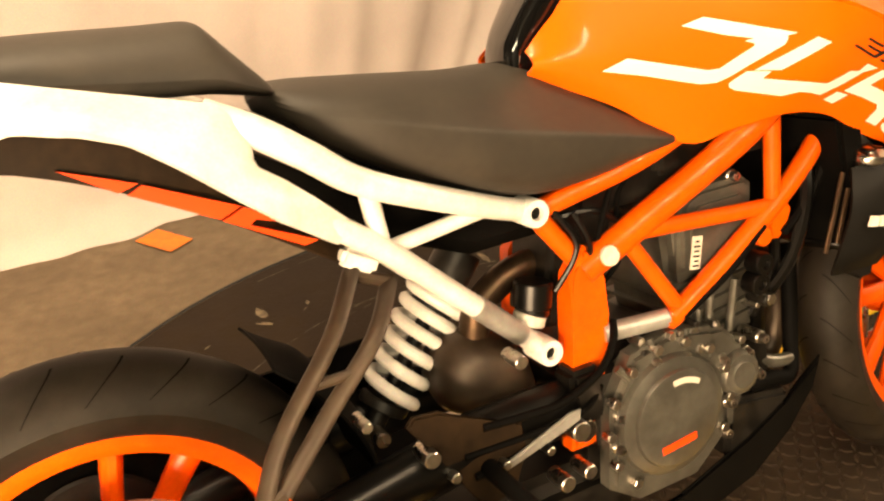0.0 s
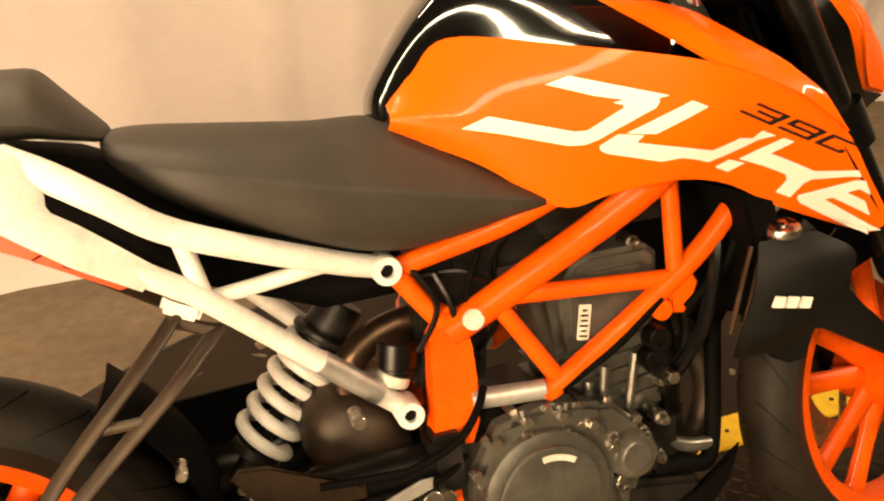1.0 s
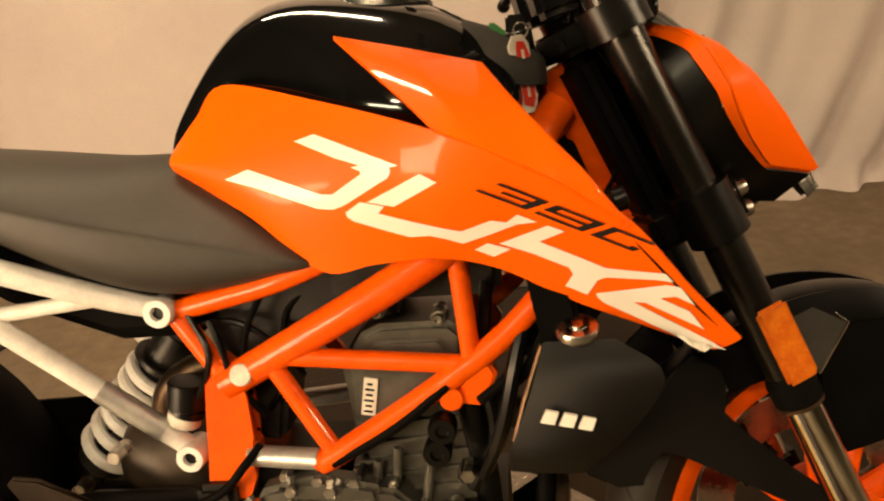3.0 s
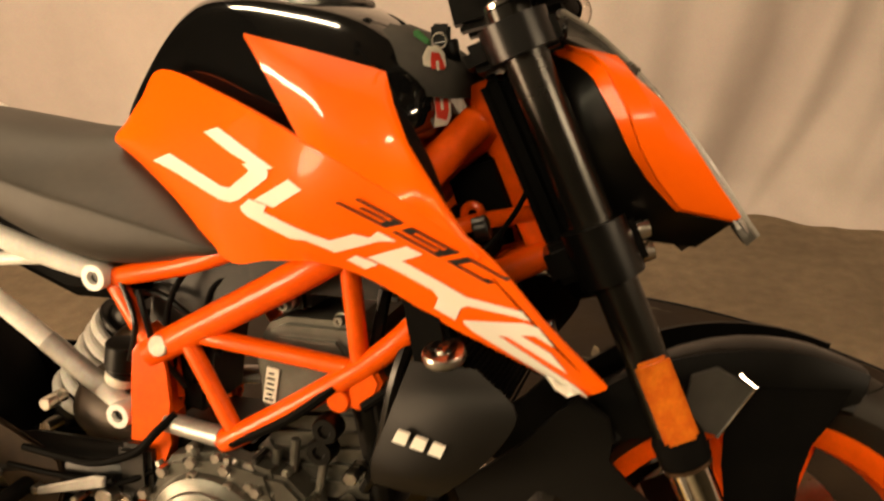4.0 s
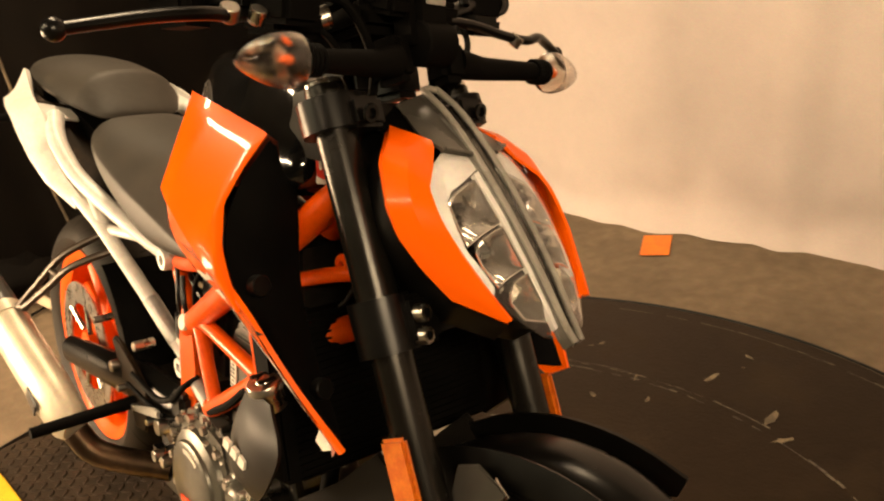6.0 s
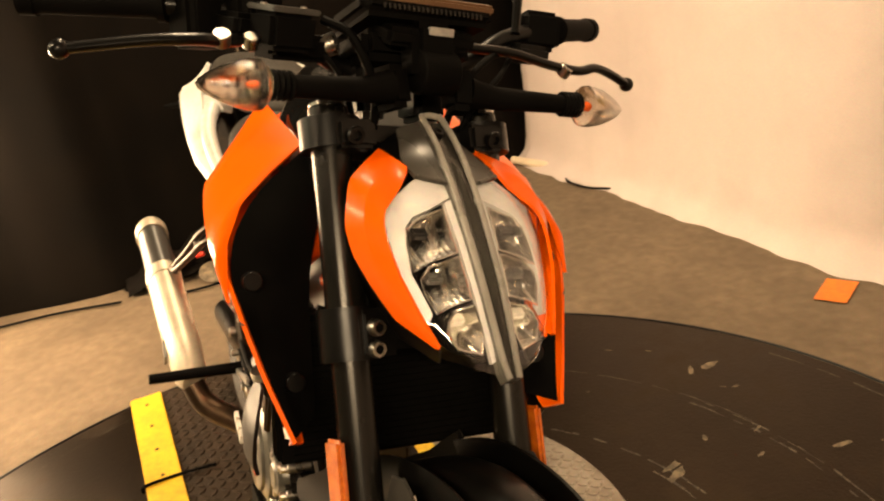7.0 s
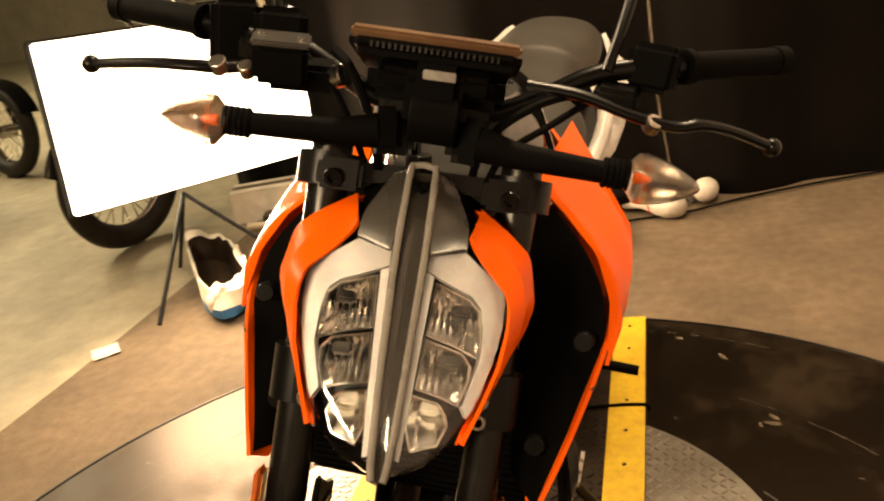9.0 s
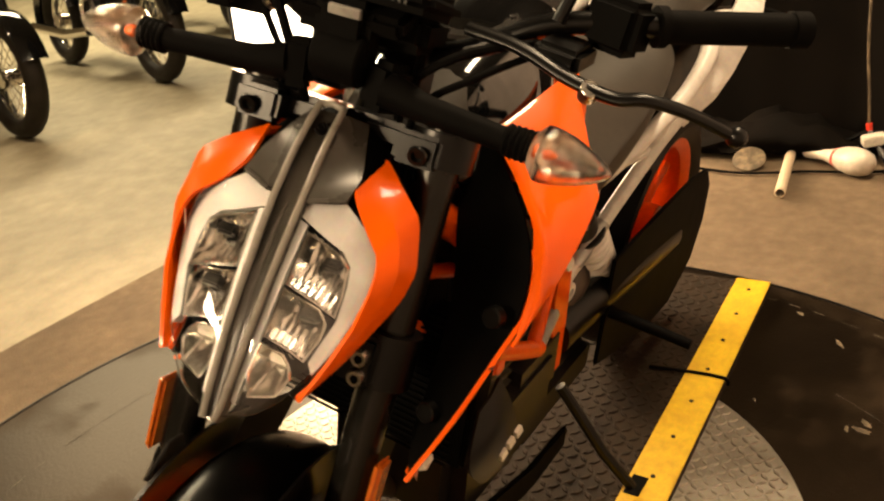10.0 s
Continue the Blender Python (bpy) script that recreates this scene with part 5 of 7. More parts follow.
part("silencer_cap", bm, ALU, can, "steel end cap")
bm = bmesh.new()
ringed(bm, [can_ring(0.325, 0.040, 0.055), can_ring(0.385, 0.040, 0.055)])
part("silencer_band", bm, ALU, can, "steel mounting band")
bm = bmesh.new()
box(bm, a0.lerp(a1, 0.80) + Vector((0, -0.039, 0)), (0.05, 0.004, 0.03), pose(0, 0, 0, 0, 31, 0), bev=0.0015)
part("heat_shield", bm, GREY_PLASTIC, can, "grey oval shield")
bm = bmesh.new()
tube(bm, [a1, (0.42, -0.18, 0.25), (0.50, -0.08, 0.22)], 0.024, 14, smooth=4)
part("link_pipe", bm, PIPE, bike, "heat-tinted link pipe to the silencer")
# radiator, its side shrouds and cap
bm = bmesh.new()
box(bm, (1.05, 0, 0.590), (0.045, 0.33, 0.20), pose(0, 0, 0, 0, -10, 0), bev=0.006)
rad = part("radiator", bm, PLASTIC, bike, "black radiator behind the front wheel")
bm = bmesh.new()
for k in range(21):
    box(bm, (1.077 + (k - 10) * -0.0018, 0, 0.502 + k * 0.0088), (0.003, 0.29, 0.0022), bev=0)
tagged(part("radiator_fin", bm, PLASTIC, rad, "fine radiator fins"), kind="stuff")
for pts in ([(1.024, -0.162, 0.606), (1.004, -0.164, 0.550), (0.988, -0.164, 0.498)], [(1.034, -0.163, 0.582), (1.010, -0.165, 0.508)]):
    bm = bmesh.new()
    tube(bm, pts, 0.0035, 8)
    part("radiator_edge", bm, PIPE, rad, "brown metal edge of the radiator")
for m, side in BOTH:
    bm = bmesh.new()
    sheet(bm, [(1.026, -0.175, 0.614), (1.008, -0.190, 0.560), (0.985, -0.188, 0.500), (0.982, -0.180, 0.470)],
          [(1.100, -0.188, 0.618), (1.146, -0.205, 0.582), (1.110, -0.202, 0.520), (1.060, -0.190, 0.470)], 16, 8, 0.010, (0, -1, 0), 0.005)
    sh = part("radiator_shroud", bm, SHROUD, bike, "dark grey plastic radiator shroud with a small white mark", m)
    for k in range(3):
        bm = bmesh.new()
        x = 1.020 + k * 0.019
        prism(bm, [(x + 0.004, 0.552 - k * 0.004), (x + 0.017, 0.549 - k * 0.004), (x + 0.012, 0.536 - k * 0.004), (x - 0.002, 0.539 - k * 0.004)], -0.2115, -0.2065)
        part("shroud_mark", bm, DECAL_WHITE, sh, "white printed mark", m)
bm = bmesh.new()
rm = Matrix.Translation((1.062, -0.168, 0.612)) @ Matrix.Rotation(radians(18), 4, "X")
lathe(bm, [(0, 0.022), (0.008, 0.022), (0.010, 0.019), (0.021, 0.019), (0.023, 0.016), (0.023, 0.009), (0.018, 0.005), (0.016, -0.02)], rm, 36)
rc = part("radiator_cap", bm, STEEL, bike, "bright round radiator cap")
for s in (-1, 1):
    bm = bmesh.new()
    box(bm, rm @ Vector((s * 0.009, 0, 0.0225)), (0.007, 0.024, 0.003), bev=0.001)
    part("cap_tab", bm, SATIN_BLACK, rc)

# ---- steered front end ----
for m in (STEER, STEER_MIRROR):
    bm = bmesh.new()
    tube(bm, [leg(0.945, -0.107), leg(0.50, -0.107)], 0.0232, 24)
    fl = part("fork_tube", bm, FORK, bike, "satin black upper fork tube", m)
    bm = bmesh.new()
    tube(bm, [leg(0.50, -0.107), leg(0.325, -0.107)], 0.0215, 22)
    part("fork_slider", bm, CHROME, bike, "bright lower fork slider", m)
    bm = bmesh.new()
    tube(bm, [leg(0.520, -0.107), leg(0.512, -0.107), leg(0.488, -0.107), leg(0.485, -0.107)], [0.0245, 0.0275, 0.0275, 0.024], 24)
    fcol = part("fork_collar", bm, PLASTIC, bike, "black fork dust collar", m)
    bm = bmesh.new()
    tube(bm, [leg(0.486, -0.107), leg(0.482, -0.107)], 0.0262, 24)
    part("collar_ring", bm, PIPE, fcol, "coppery ring under the collar", m)
    bm = bmesh.new()
    box(bm, leg(0.305, -0.107), (0.055, 0.045, 0.08), pose(0, 0, 0, 0, -23, 0), bev=0.01)
    part("axle_clamp", bm, SATIN_BLACK, bike, "black axle clamp at the fork foot", m)
    bm = bmesh.new()
    box(bm, leg(0.560, -0.138) + Vector((0.004, 0, 0)), (0.036, 0.010, 0.092), pose(0, 0, 0, 0, -23.5, 0), bev=0.004)
    part("reflector", bm, AMBER, bike, "amber side reflector on the fork", m)
    bm = bmesh.new()
    c = leg(0.916, -0.107)
    tube(bm, [c - FORK_DIR * 0.018, c + FORK_DIR * 0.018], 0.036, 28)
    box(bm, c + Vector((0.026, 0.016, 0.006)), (0.03, 0.05, 0.034), pose(0, 0, 0, 0, -23.5, 0), bev=0.005)
    part("top_clamp", bm, SATIN_BLACK, bike, "satin black upper fork clamp", m)
    bm = bmesh.new()
    c2 = c + Vector((0.0405, 0.011, 0.020)) - FORK_DIR * -0.012
    lathe(bm, [(0, -0.002), (0.005, -0.002), (0.006, 0.003), (0.010, 0.003), (0.011, 0.0)], Matrix.Translation(c2) @ Matrix.Rotation(radians(90), 4, "Y"), 18)
    part("clamp_bolt", bm, SATIN_BLACK, bike, "", m)
    bm = bmesh.new()
    cyl(bm, leg(0.945, -0.107), leg(0.952, -0.107), 0.022, seg=24)
    part("fork_cap", bm, CHROME, bike, "bright fork cap", m)
    bm = bmesh.new()
    c = leg(0.705, -0.107)
    tube(bm, [c - FORK_DIR * 0.030, c + FORK_DIR * 0.030], 0.034, 28)
    box(bm, c + Vector((0.022, 0.022, 0.008)), (0.035, 0.05, 0.055), pose(0, 0, 0, 0, -23.5, 0), bev=0.006)
    part("lower_clamp", bm, SATIN_BLACK, bike, "satin black lower fork clamp", m)
    for z in (0.727, 0.704):
        bm = bmesh.new()
        q = Vector((1.240 + (0.725 - z) * 0.25, -0.094, z))
        lathe(bm, [(0, 0.001), (0.004, 0.001), (0.005, 0.006), (0.0085, 0.006), (0.010, 0.0), (0.010, -0.01)], Matrix.Translation(q) @ Matrix.Rotation(radians(75), 4, "Y"), 18)
        pb = part("pinch_bolt", bm, STEEL, bike, "zinc pinch bolt", m)
        bm = bmesh.new()
        axis = Matrix.Rotation(radians(75), 4, "Y") @ Vector((0, 0, 1))
        cyl(bm, q + axis * 0.001, q + axis * 0.0064, 0.0052, seg=6)
        part("socket", bm, PLASTIC, pb, "dark hexagon socket", m)
bm = bmesh.new()
box(bm, leg(0.916, 0) + Vector((-0.02, 0, -0.01)), (0.075, 0.18, 0.03), pose(0, 0, 0, 0, -23.5, 0), bev=0.008)
part("yoke", bm, SATIN_BLACK, bike, "satin black upper yoke", STEER)
bm = bmesh.new()
box(bm, leg(0.705, 0) + Vector((-0.02, 0, -0.01)), (0.075, 0.18, 0.045), pose(0, 0, 0, 0, -23.5, 0), bev=0.008)
part("yoke", bm, SATIN_BLACK, bike, "satin black lower yoke", STEER)
# added block, darkens the gap between the fork legs and hides the head tube
bm = bmesh.new()
box(bm, (1.118, 0, 0.790), (0.03, 0.150, 0.20), pose(0, 0, 0, 0, -24.5, 0), bev=0.010, seg=3)
part("fork_gap_block", bm, PLASTIC, bike, "added black block that keeps the gap between the fork legs dark", STEER)
# front mudguard
bm = bmesh.new()
FC = Vector((1.380, 0, 0.288))
prof, rows = [radians(q) for q in (66, 71, 78, 87, 98, 112, 135, 152)], []
for i, a in enumerate(prof):
    r = 0.304 + (0.005 if 1 < i < 5 else 0.0)
    wdt = (0.052, 0.058, 0.061, 0.063, 0.064, 0.066, 0.068, 0.066)[i]
    ring = []
    for j in range(9):
        y = -wdt + 2 * wdt * j / 8
        drop = 0.050 * (abs(y) / wdt) ** 3.0
        ring.append(FC + Vector(((r - drop) * math.cos(a), y, (r - drop) * math.sin(a))))
    rows.append([bm.verts.new(p) for p in ring])
fs = []
for a, b in zip(rows, rows[1:]):
    for j in range(8):
        fs.append(bm.faces.new((a[j], a[j + 1], b[j + 1], b[j])))
bmesh.ops.recalc_face_normals(bm, faces=fs)
bmesh.ops.solidify(bm, geom=fs, thickness=0.004)
mg = part("mudguard", bm, SATIN_BLACK, bike, "black plastic front mudguard", STEER, sharp=60)
mod = mg.modifiers.new("round", "SUBSURF")
mod.levels = mod.render_levels = 1
for m in (STEER, STEER_MIRROR):
    bm = bmesh.new()
    prism(bm, [(1.165, 0.525), (1.180, 0.545), (1.215, 0.520), (1.222, 0.490), (1.212, 0.472), (1.243, 0.443), (1.294, 0.398), (1.356, 0.348), (1.355, 0.323), (1.292, 0.353), (1.240, 0.383), (1.197, 0.408), (1.162, 0.431), (1.140, 0.437), (1.126, 0.422), (1.118, 0.396), (1.089, 0.397), (1.054, 0.416), (1.048, 0.432), (1.089, 0.461), (1.124, 0.487)], -0.086, -0.078, bev=0.003)
    part("mudguard_stay", bm, SHROUD, bike, "dark grey forked side plate of the mudguard", m)
    bm = bmesh.new()
    arcs = [radians(q) for q in (68, 78, 89, 101, 114, 126)]
    sheet(bm, [(1.372 + 0.300 * math.cos(a), -0.066, 0.297 + 0.300 * math.sin(a)) for a in arcs], [(1.372 + r * math.cos(a), -0.074, 0.297 + r * math.sin(a)) for a, r in zip(arcs, (0.270, 0.235, 0.215, 0.215, 0.225, 0.24))], 14, 4, 0.004, thick=0.004)
    part("mudguard_side", bm, SATIN_BLACK, bike, "black side of the mudguard", m)
    # plain plate filling a black area ahead of the fork
    bm = bmesh.new()
    prism(bm, [(1.335, 0.560), (1.462, 0.562), (1.448, 0.530), (1.424, 0.500), (1.414, 0.465), (1.414, 0.415), (1.345, 0.400), (1.336, 0.470)], -0.079, -0.073, bev=0.002)
    part("fork_front_plate", bm, PLASTIC, bike, "black plate filling a dark area between fork and rim", m)
    bm = bmesh.new()
    prism(bm, [(1.296, 0.574), (1.322, 0.584), (1.361, 0.564), (1.327, 0.508), (1.300, 0.515), (1.291, 0.540)], -0.090, -0.086, bev=0.0015)
    mb = part("mudguard_bracket", bm, GREY_PLASTIC, bike, "grey bracket plate between fork and mudguard", m)
    # thin chrome tube tracing the bracket's bright edge
    bm = bmesh.new()
    tube(bm, [(1.345, -0.0895, 0.576), (1.362, -0.0895, 0.564), (1.326, -0.0895, 0.507)], 0.0022, 8)
    part("bracket_edge", bm, CHROME, mb, "bright edge of the bracket", m)
bm = bmesh.new()
box(bm, (1.30, 0.085, 0.36), (0.06, 0.05, 0.10), pose(0, 0, 0, 0, -25, 0), bev=0.012)
part("brake_caliper", bm, SATIN_BLACK, bike, "black front brake caliper", STEER)
# headlight: clear lens over two columns of bowls, frosted light guides, orange mask, centre bar
NOSE = [(0.703, 1.371), (0.718, 1.360), (0.780, 1.318), (0.828, 1.281), (0.876, 1.238), (0.917, 1.194), (0.945, 1.153)]


def face_x(y, z):
    """How far ahead the curved face of the headlight lies."""
    return float(np.interp(z, [a for a, b in NOSE], [b for a, b in NOSE])) - 2.6 * y * y


def face_shape(poly, off, thick, deep=None, size=0.007):
    """A piece of the curved face: an outline of (half width, height), pushed off the face, maybe hollowed."""
    bm = bmesh.new()
    bm.faces.new([bm.verts.new((0, -y, z)) for y, z in poly])
    bm.normal_update()
    bmesh.ops.triangulate(bm, faces=bm.faces)
    for _ in range(4):
        es = [e for e in bm.edges if e.calc_length() > size]
        if es:
            bmesh.ops.subdivide_edges(bm, edges=es, cuts=1)
            bmesh.ops.triangulate(bm, faces=bm.faces)
    ring = [Vector((-y, z)) for y, z in poly]
    for v in bm.verts:
        p, d = Vector((v.co.y, v.co.z)), 1.0
        for a, b in zip(ring, ring[1:] + ring[:1]):
            t = max(0.0, min(1.0, (p - a).dot(b - a) / (b - a).length_squared))
            d = min(d, (p - a.lerp(b, t)).length)
        v.co.x = face_x(v.co.y, v.co.z) + off - (deep(d, p) if deep else 0.0)
    if thick:
        bmesh.ops.recalc_face_normals(bm, faces=bm.faces)
        bmesh.ops.solidify(bm, geom=list(bm.faces), thickness=thick)
    return bm


LENS_OUT = [(0.0, 0.912), (0.016, 0.908), (0.034, 0.902), (0.103, 0.857), (0.106, 0.828), (0.080, 0.757), (0.058, 0.733), (0.040, 0.719), (0.0, 0.708)]
GUIDE = [(0.098, 0.857), (0.067, 0.880), (0.032, 0.899), (0.021, 0.900), (0.019, 0.872), (0.067, 0.853), (0.078, 0.843), (0.082, 0.827), (0.083, 0.800), (0.077, 0.784), (0.071, 0.766), (0.077, 0.756), (0.088, 0.774), (0.097, 0.800), (0.102, 0.828), (0.102, 0.847)]
AMBER_CHROME = material("amber_tinted_chrome", (0.90, 0.86, 0.81), 0.10, 1.0, second=(0.86, 0.76, 0.66), scale=60, bump=0)
RAIL = material("light_grey_plastic", (0.30, 0.28, 0.245), 0.28, second=(0.25, 0.233, 0.205), scale=10, fine=400, bump=0.05, dist=0.0005)
BAR_GREY = material("glossy_grey_plastic", (0.034, 0.030, 0.025), 0.16, second=(0.028, 0.025, 0.021), scale=8, fine=300, bump=0.02, dist=0.0004)
BOWLS = (
    [(0.077, 0.840), (0.064, 0.850), (0.030, 0.862), (0.027, 0.822), (0.055, 0.814), (0.080, 0.803), (0.080, 0.820)],
    [(0.074, 0.797), (0.065, 0.807), (0.027, 0.818), (0.024, 0.780), (0.051, 0.773), (0.066, 0.766), (0.074, 0.785)],
    [(0.055, 0.760), (0.047, 0.768), (0.023, 0.774), (0.020, 0.748), (0.027, 0.730), (0.051, 0.735), (0.059, 0.750)])
STRIP = [(0.027, 0.868), (0.013, 0.872), (0.013, 0.724), (0.018, 0.722)]
MASK_OUT = [(1.153, -0.067, 0.908), (1.181, -0.099, 0.897), (1.195, -0.121, 0.882), (1.217, -0.131, 0.838), (1.228, -0.124, 0.810), (1.247, -0.108, 0.780), (1.274, -0.090, 0.750), (1.332, -0.073, 0.738)]
MASK_IN = [(1.206, -0.057, 0.899), (1.212, -0.060, 0.893), (1.222, -0.074, 0.878), (1.242, -0.101, 0.858), (1.253, -0.105, 0.846), (1.266, -0.105, 0.830), (1.289, -0.100, 0.802), (1.313, -0.088, 0.771), (1.338, -0.074, 0.741)]
MASK_BACK = [(x - 0.020 * (1 - k / 7.4), y + 0.014 * (1 - k / 7.4), z - 0.004) for k, (x, y, z) in enumerate(MASK_OUT)]
both = [(-y, z) for y, z in LENS_OUT[::-1][1:-1]]
bm = face_shape(LENS_OUT + both, -0.050, 0.03, size=0.02)
shell = part("headlight", bm, SATIN_BLACK, bike, "LED headlight in a dark shell under a clear lens", STEER)
for m in (STEER, STEER_MIRROR):
    lens = part("lens", face_shape(LENS_OUT, 0.005, 0.002, lambda d, p: 0.006 * math.exp(-d / 0.009), 0.006), LENS, shell, "clear headlight lens", m, sharp=60)
    lens.visible_shadow = False
    part("light_guide", face_shape(GUIDE, -0.003, 0.010), DRL, shell, "frosted white daytime light guide", m)
    part("guide_strip", face_shape(STRIP, -0.002, 0.006), DRL, shell, "grey frosted strip beside the centre bar", m)
    for k, poly in enumerate(BOWLS):
        flute = 0.0016 if k < 2 else 0.0
        part("reflector_bowl", face_shape(poly, -0.006, 0.0, lambda d, p: 0.030 * (1 - math.exp(-d / 0.007)) + flute * math.cos(p.x * 900), 0.003), REFLECTOR, shell, "fluted chrome reflector bowl", m, sharp=30)
        cy, cz = sum(y for y, z in poly) / len(poly), sum(z for y, z in poly) / len(poly)
        bm = bmesh.new()
        box(bm, (face_x(cy, cz) - 0.024, -cy, cz + 0.004), (0.012, 0.020, 0.010), pose(0, 0, 0, 0, 30, 0), bev=0.002)
        part("emitter", bm, (DARK, GREY_PLASTIC, LABEL)[k], shell, "light source in the bowl", m)
        bm = bmesh.new()
        ring = [Vector((face_x(y, z) - 0.004, -y, z)) for y, z in poly]
        tube(bm, ring + ring[:1], 0.0016, 6)
        part("bowl_rim", bm, REFLECTOR, shell, "thin chrome rim of the bowl", m)
    bm = bmesh.new()
    sheet(bm, MASK_OUT, MASK_IN, 30, 6, lambda u, v: 0.005 * (1 - abs(2 * v - 1)) * min(1, 5 * u, 5 * (1 - u)), (0.6, -0.5, 0.5), 0.004, lin=True)
    mk = part("headlight_mask", bm, ORANGE, bike, "glossy orange headlight mask with sharp facets", m, sharp=18)
    bm = bmesh.new()
    sheet(bm, [(x - 0.001, y, z) for x, y, z in MASK_OUT], MASK_BACK, 30, 4, 0.0, thick=0.003, lin=True)
    part("mask_side", bm, ORANGE, mk, "orange side of the mask", m, sharp=18)
    bm = bmesh.new()
    sheet(bm, [(x, y + 0.004, z) for x, y, z in MASK_BACK], [(1.100, -0.050, 0.89), (1.120, -0.080, 0.85), (1.150, -0.09, 0.79), (1.18, -0.08, 0.75), (1.22, -0.065, 0.715), (1.30, -0.045, 0.705)], 16, 4, 0.0, thick=0.003, lin=True)
    part("mask_back", bm, SATIN_BLACK, bike, "black back of the headlight mask", m)
    bm = bmesh.new()
    sheet(bm, [(1.118, -0.004, 0.938), (1.155, -0.004, 0.930), (1.200, -0.004, 0.905)], [(1.112, -0.066, 0.905), (1.145, -0.062, 0.905), (1.190, -0.058, 0.892)], 12, 5, 0.0, (0.3, 0, 1), 0.004)
    part("fairing_backing", bm, PLASTIC, bike, "black backing under the headlight fairing", m)
    bm = bmesh.new()
    sheet(bm, [(1.150, -0.017, 0.944), (1.176, -0.017, 0.928), (1.206, -0.018, 0.906), (1.234, -0.020, 0.888)], [(1.130, -0.033, 0.931), (1.156, -0.043, 0.920), (1.188, -0.055, 0.905), (1.222, -0.056, 0.894)], 16, 4, 0.0, (0.3, 0, 1), 0.004)
    fair = part("headlight_fairing", bm, FAIRING, bike, "grey satin plastic fairing above the headlight", m)
    bm = bmesh.new()
    tube(bm, [(1.222, -0.053, 0.894), (1.234, -0.022, 0.889)], 0.0025, 8)
    part("fairing_lip", bm, FAIRING, fair, "raised lower lip of the fairing", m)
line = [(1.154, 0.947), (1.190, 0.924), (1.236, 0.882), (1.280, 0.833), (1.319, 0.784), (1.358, 0.728), (1.372, 0.710)]
wide = [0.0130, 0.0140, 0.0145, 0.0130, 0.0115, 0.0085, 0.0060]
bm = bmesh.new()
sheet(bm, [(x - 0.003, -w, z - 0.004) for (x, z), w in zip(line, wide)], [(x - 0.003, w, z - 0.004) for (x, z), w in zip(line, wide)], 24, 2, 0.0, thick=0.006)
bar = part("centre_bar", bm, BAR_GREY, bike, "dark grey glossy channel down the middle of the headlight", STEER)
bm = bmesh.new()
side = [(x + 0.001, -w, z + 0.001) for (x, z), w in zip(line, wide)]
over = [(1.150, -0.010, 0.9495), (1.148, 0.0, 0.951), (1.150, 0.010, 0.9495)]
tube(bm, side[::-1] + over + [(x, -y, z) for x, y, z in side], 0.0037, 10, smooth=5)
part("bar_rim", bm, RAIL, bar, "lighter grey raised rim round the bar", STEER)
for m in (STEER, STEER_MIRROR):
    bm = bmesh.new()
    sheet(bm, [(x + 0.002, -w - 0.002, z + 0.001) for (x, z), w in zip(line, wide)], [(x - 0.010, -w * 1.5, z - 0.010) for (x, z), w in zip(line, wide)], 24, 2, 0.0, thick=0.002)
    part("bar_flank", bm, FAIRING, bar, "sloping grey flank of the bar", m)
bm = bmesh.new()
lathe(bm, [(0, 0.0), (0.003, 0.0), (0.0035, 0.003), (0.0062, 0.003), (0.0068, 0.0), (0.0068, -0.003)], Matrix.Translation((1.172, 0, 0.9345)) @ Matrix.Rotation(radians(33), 4, "Y"), 16)
part("bar_screw", bm, SATIN_BLACK, bar, "black screw at the top of the bar", STEER)

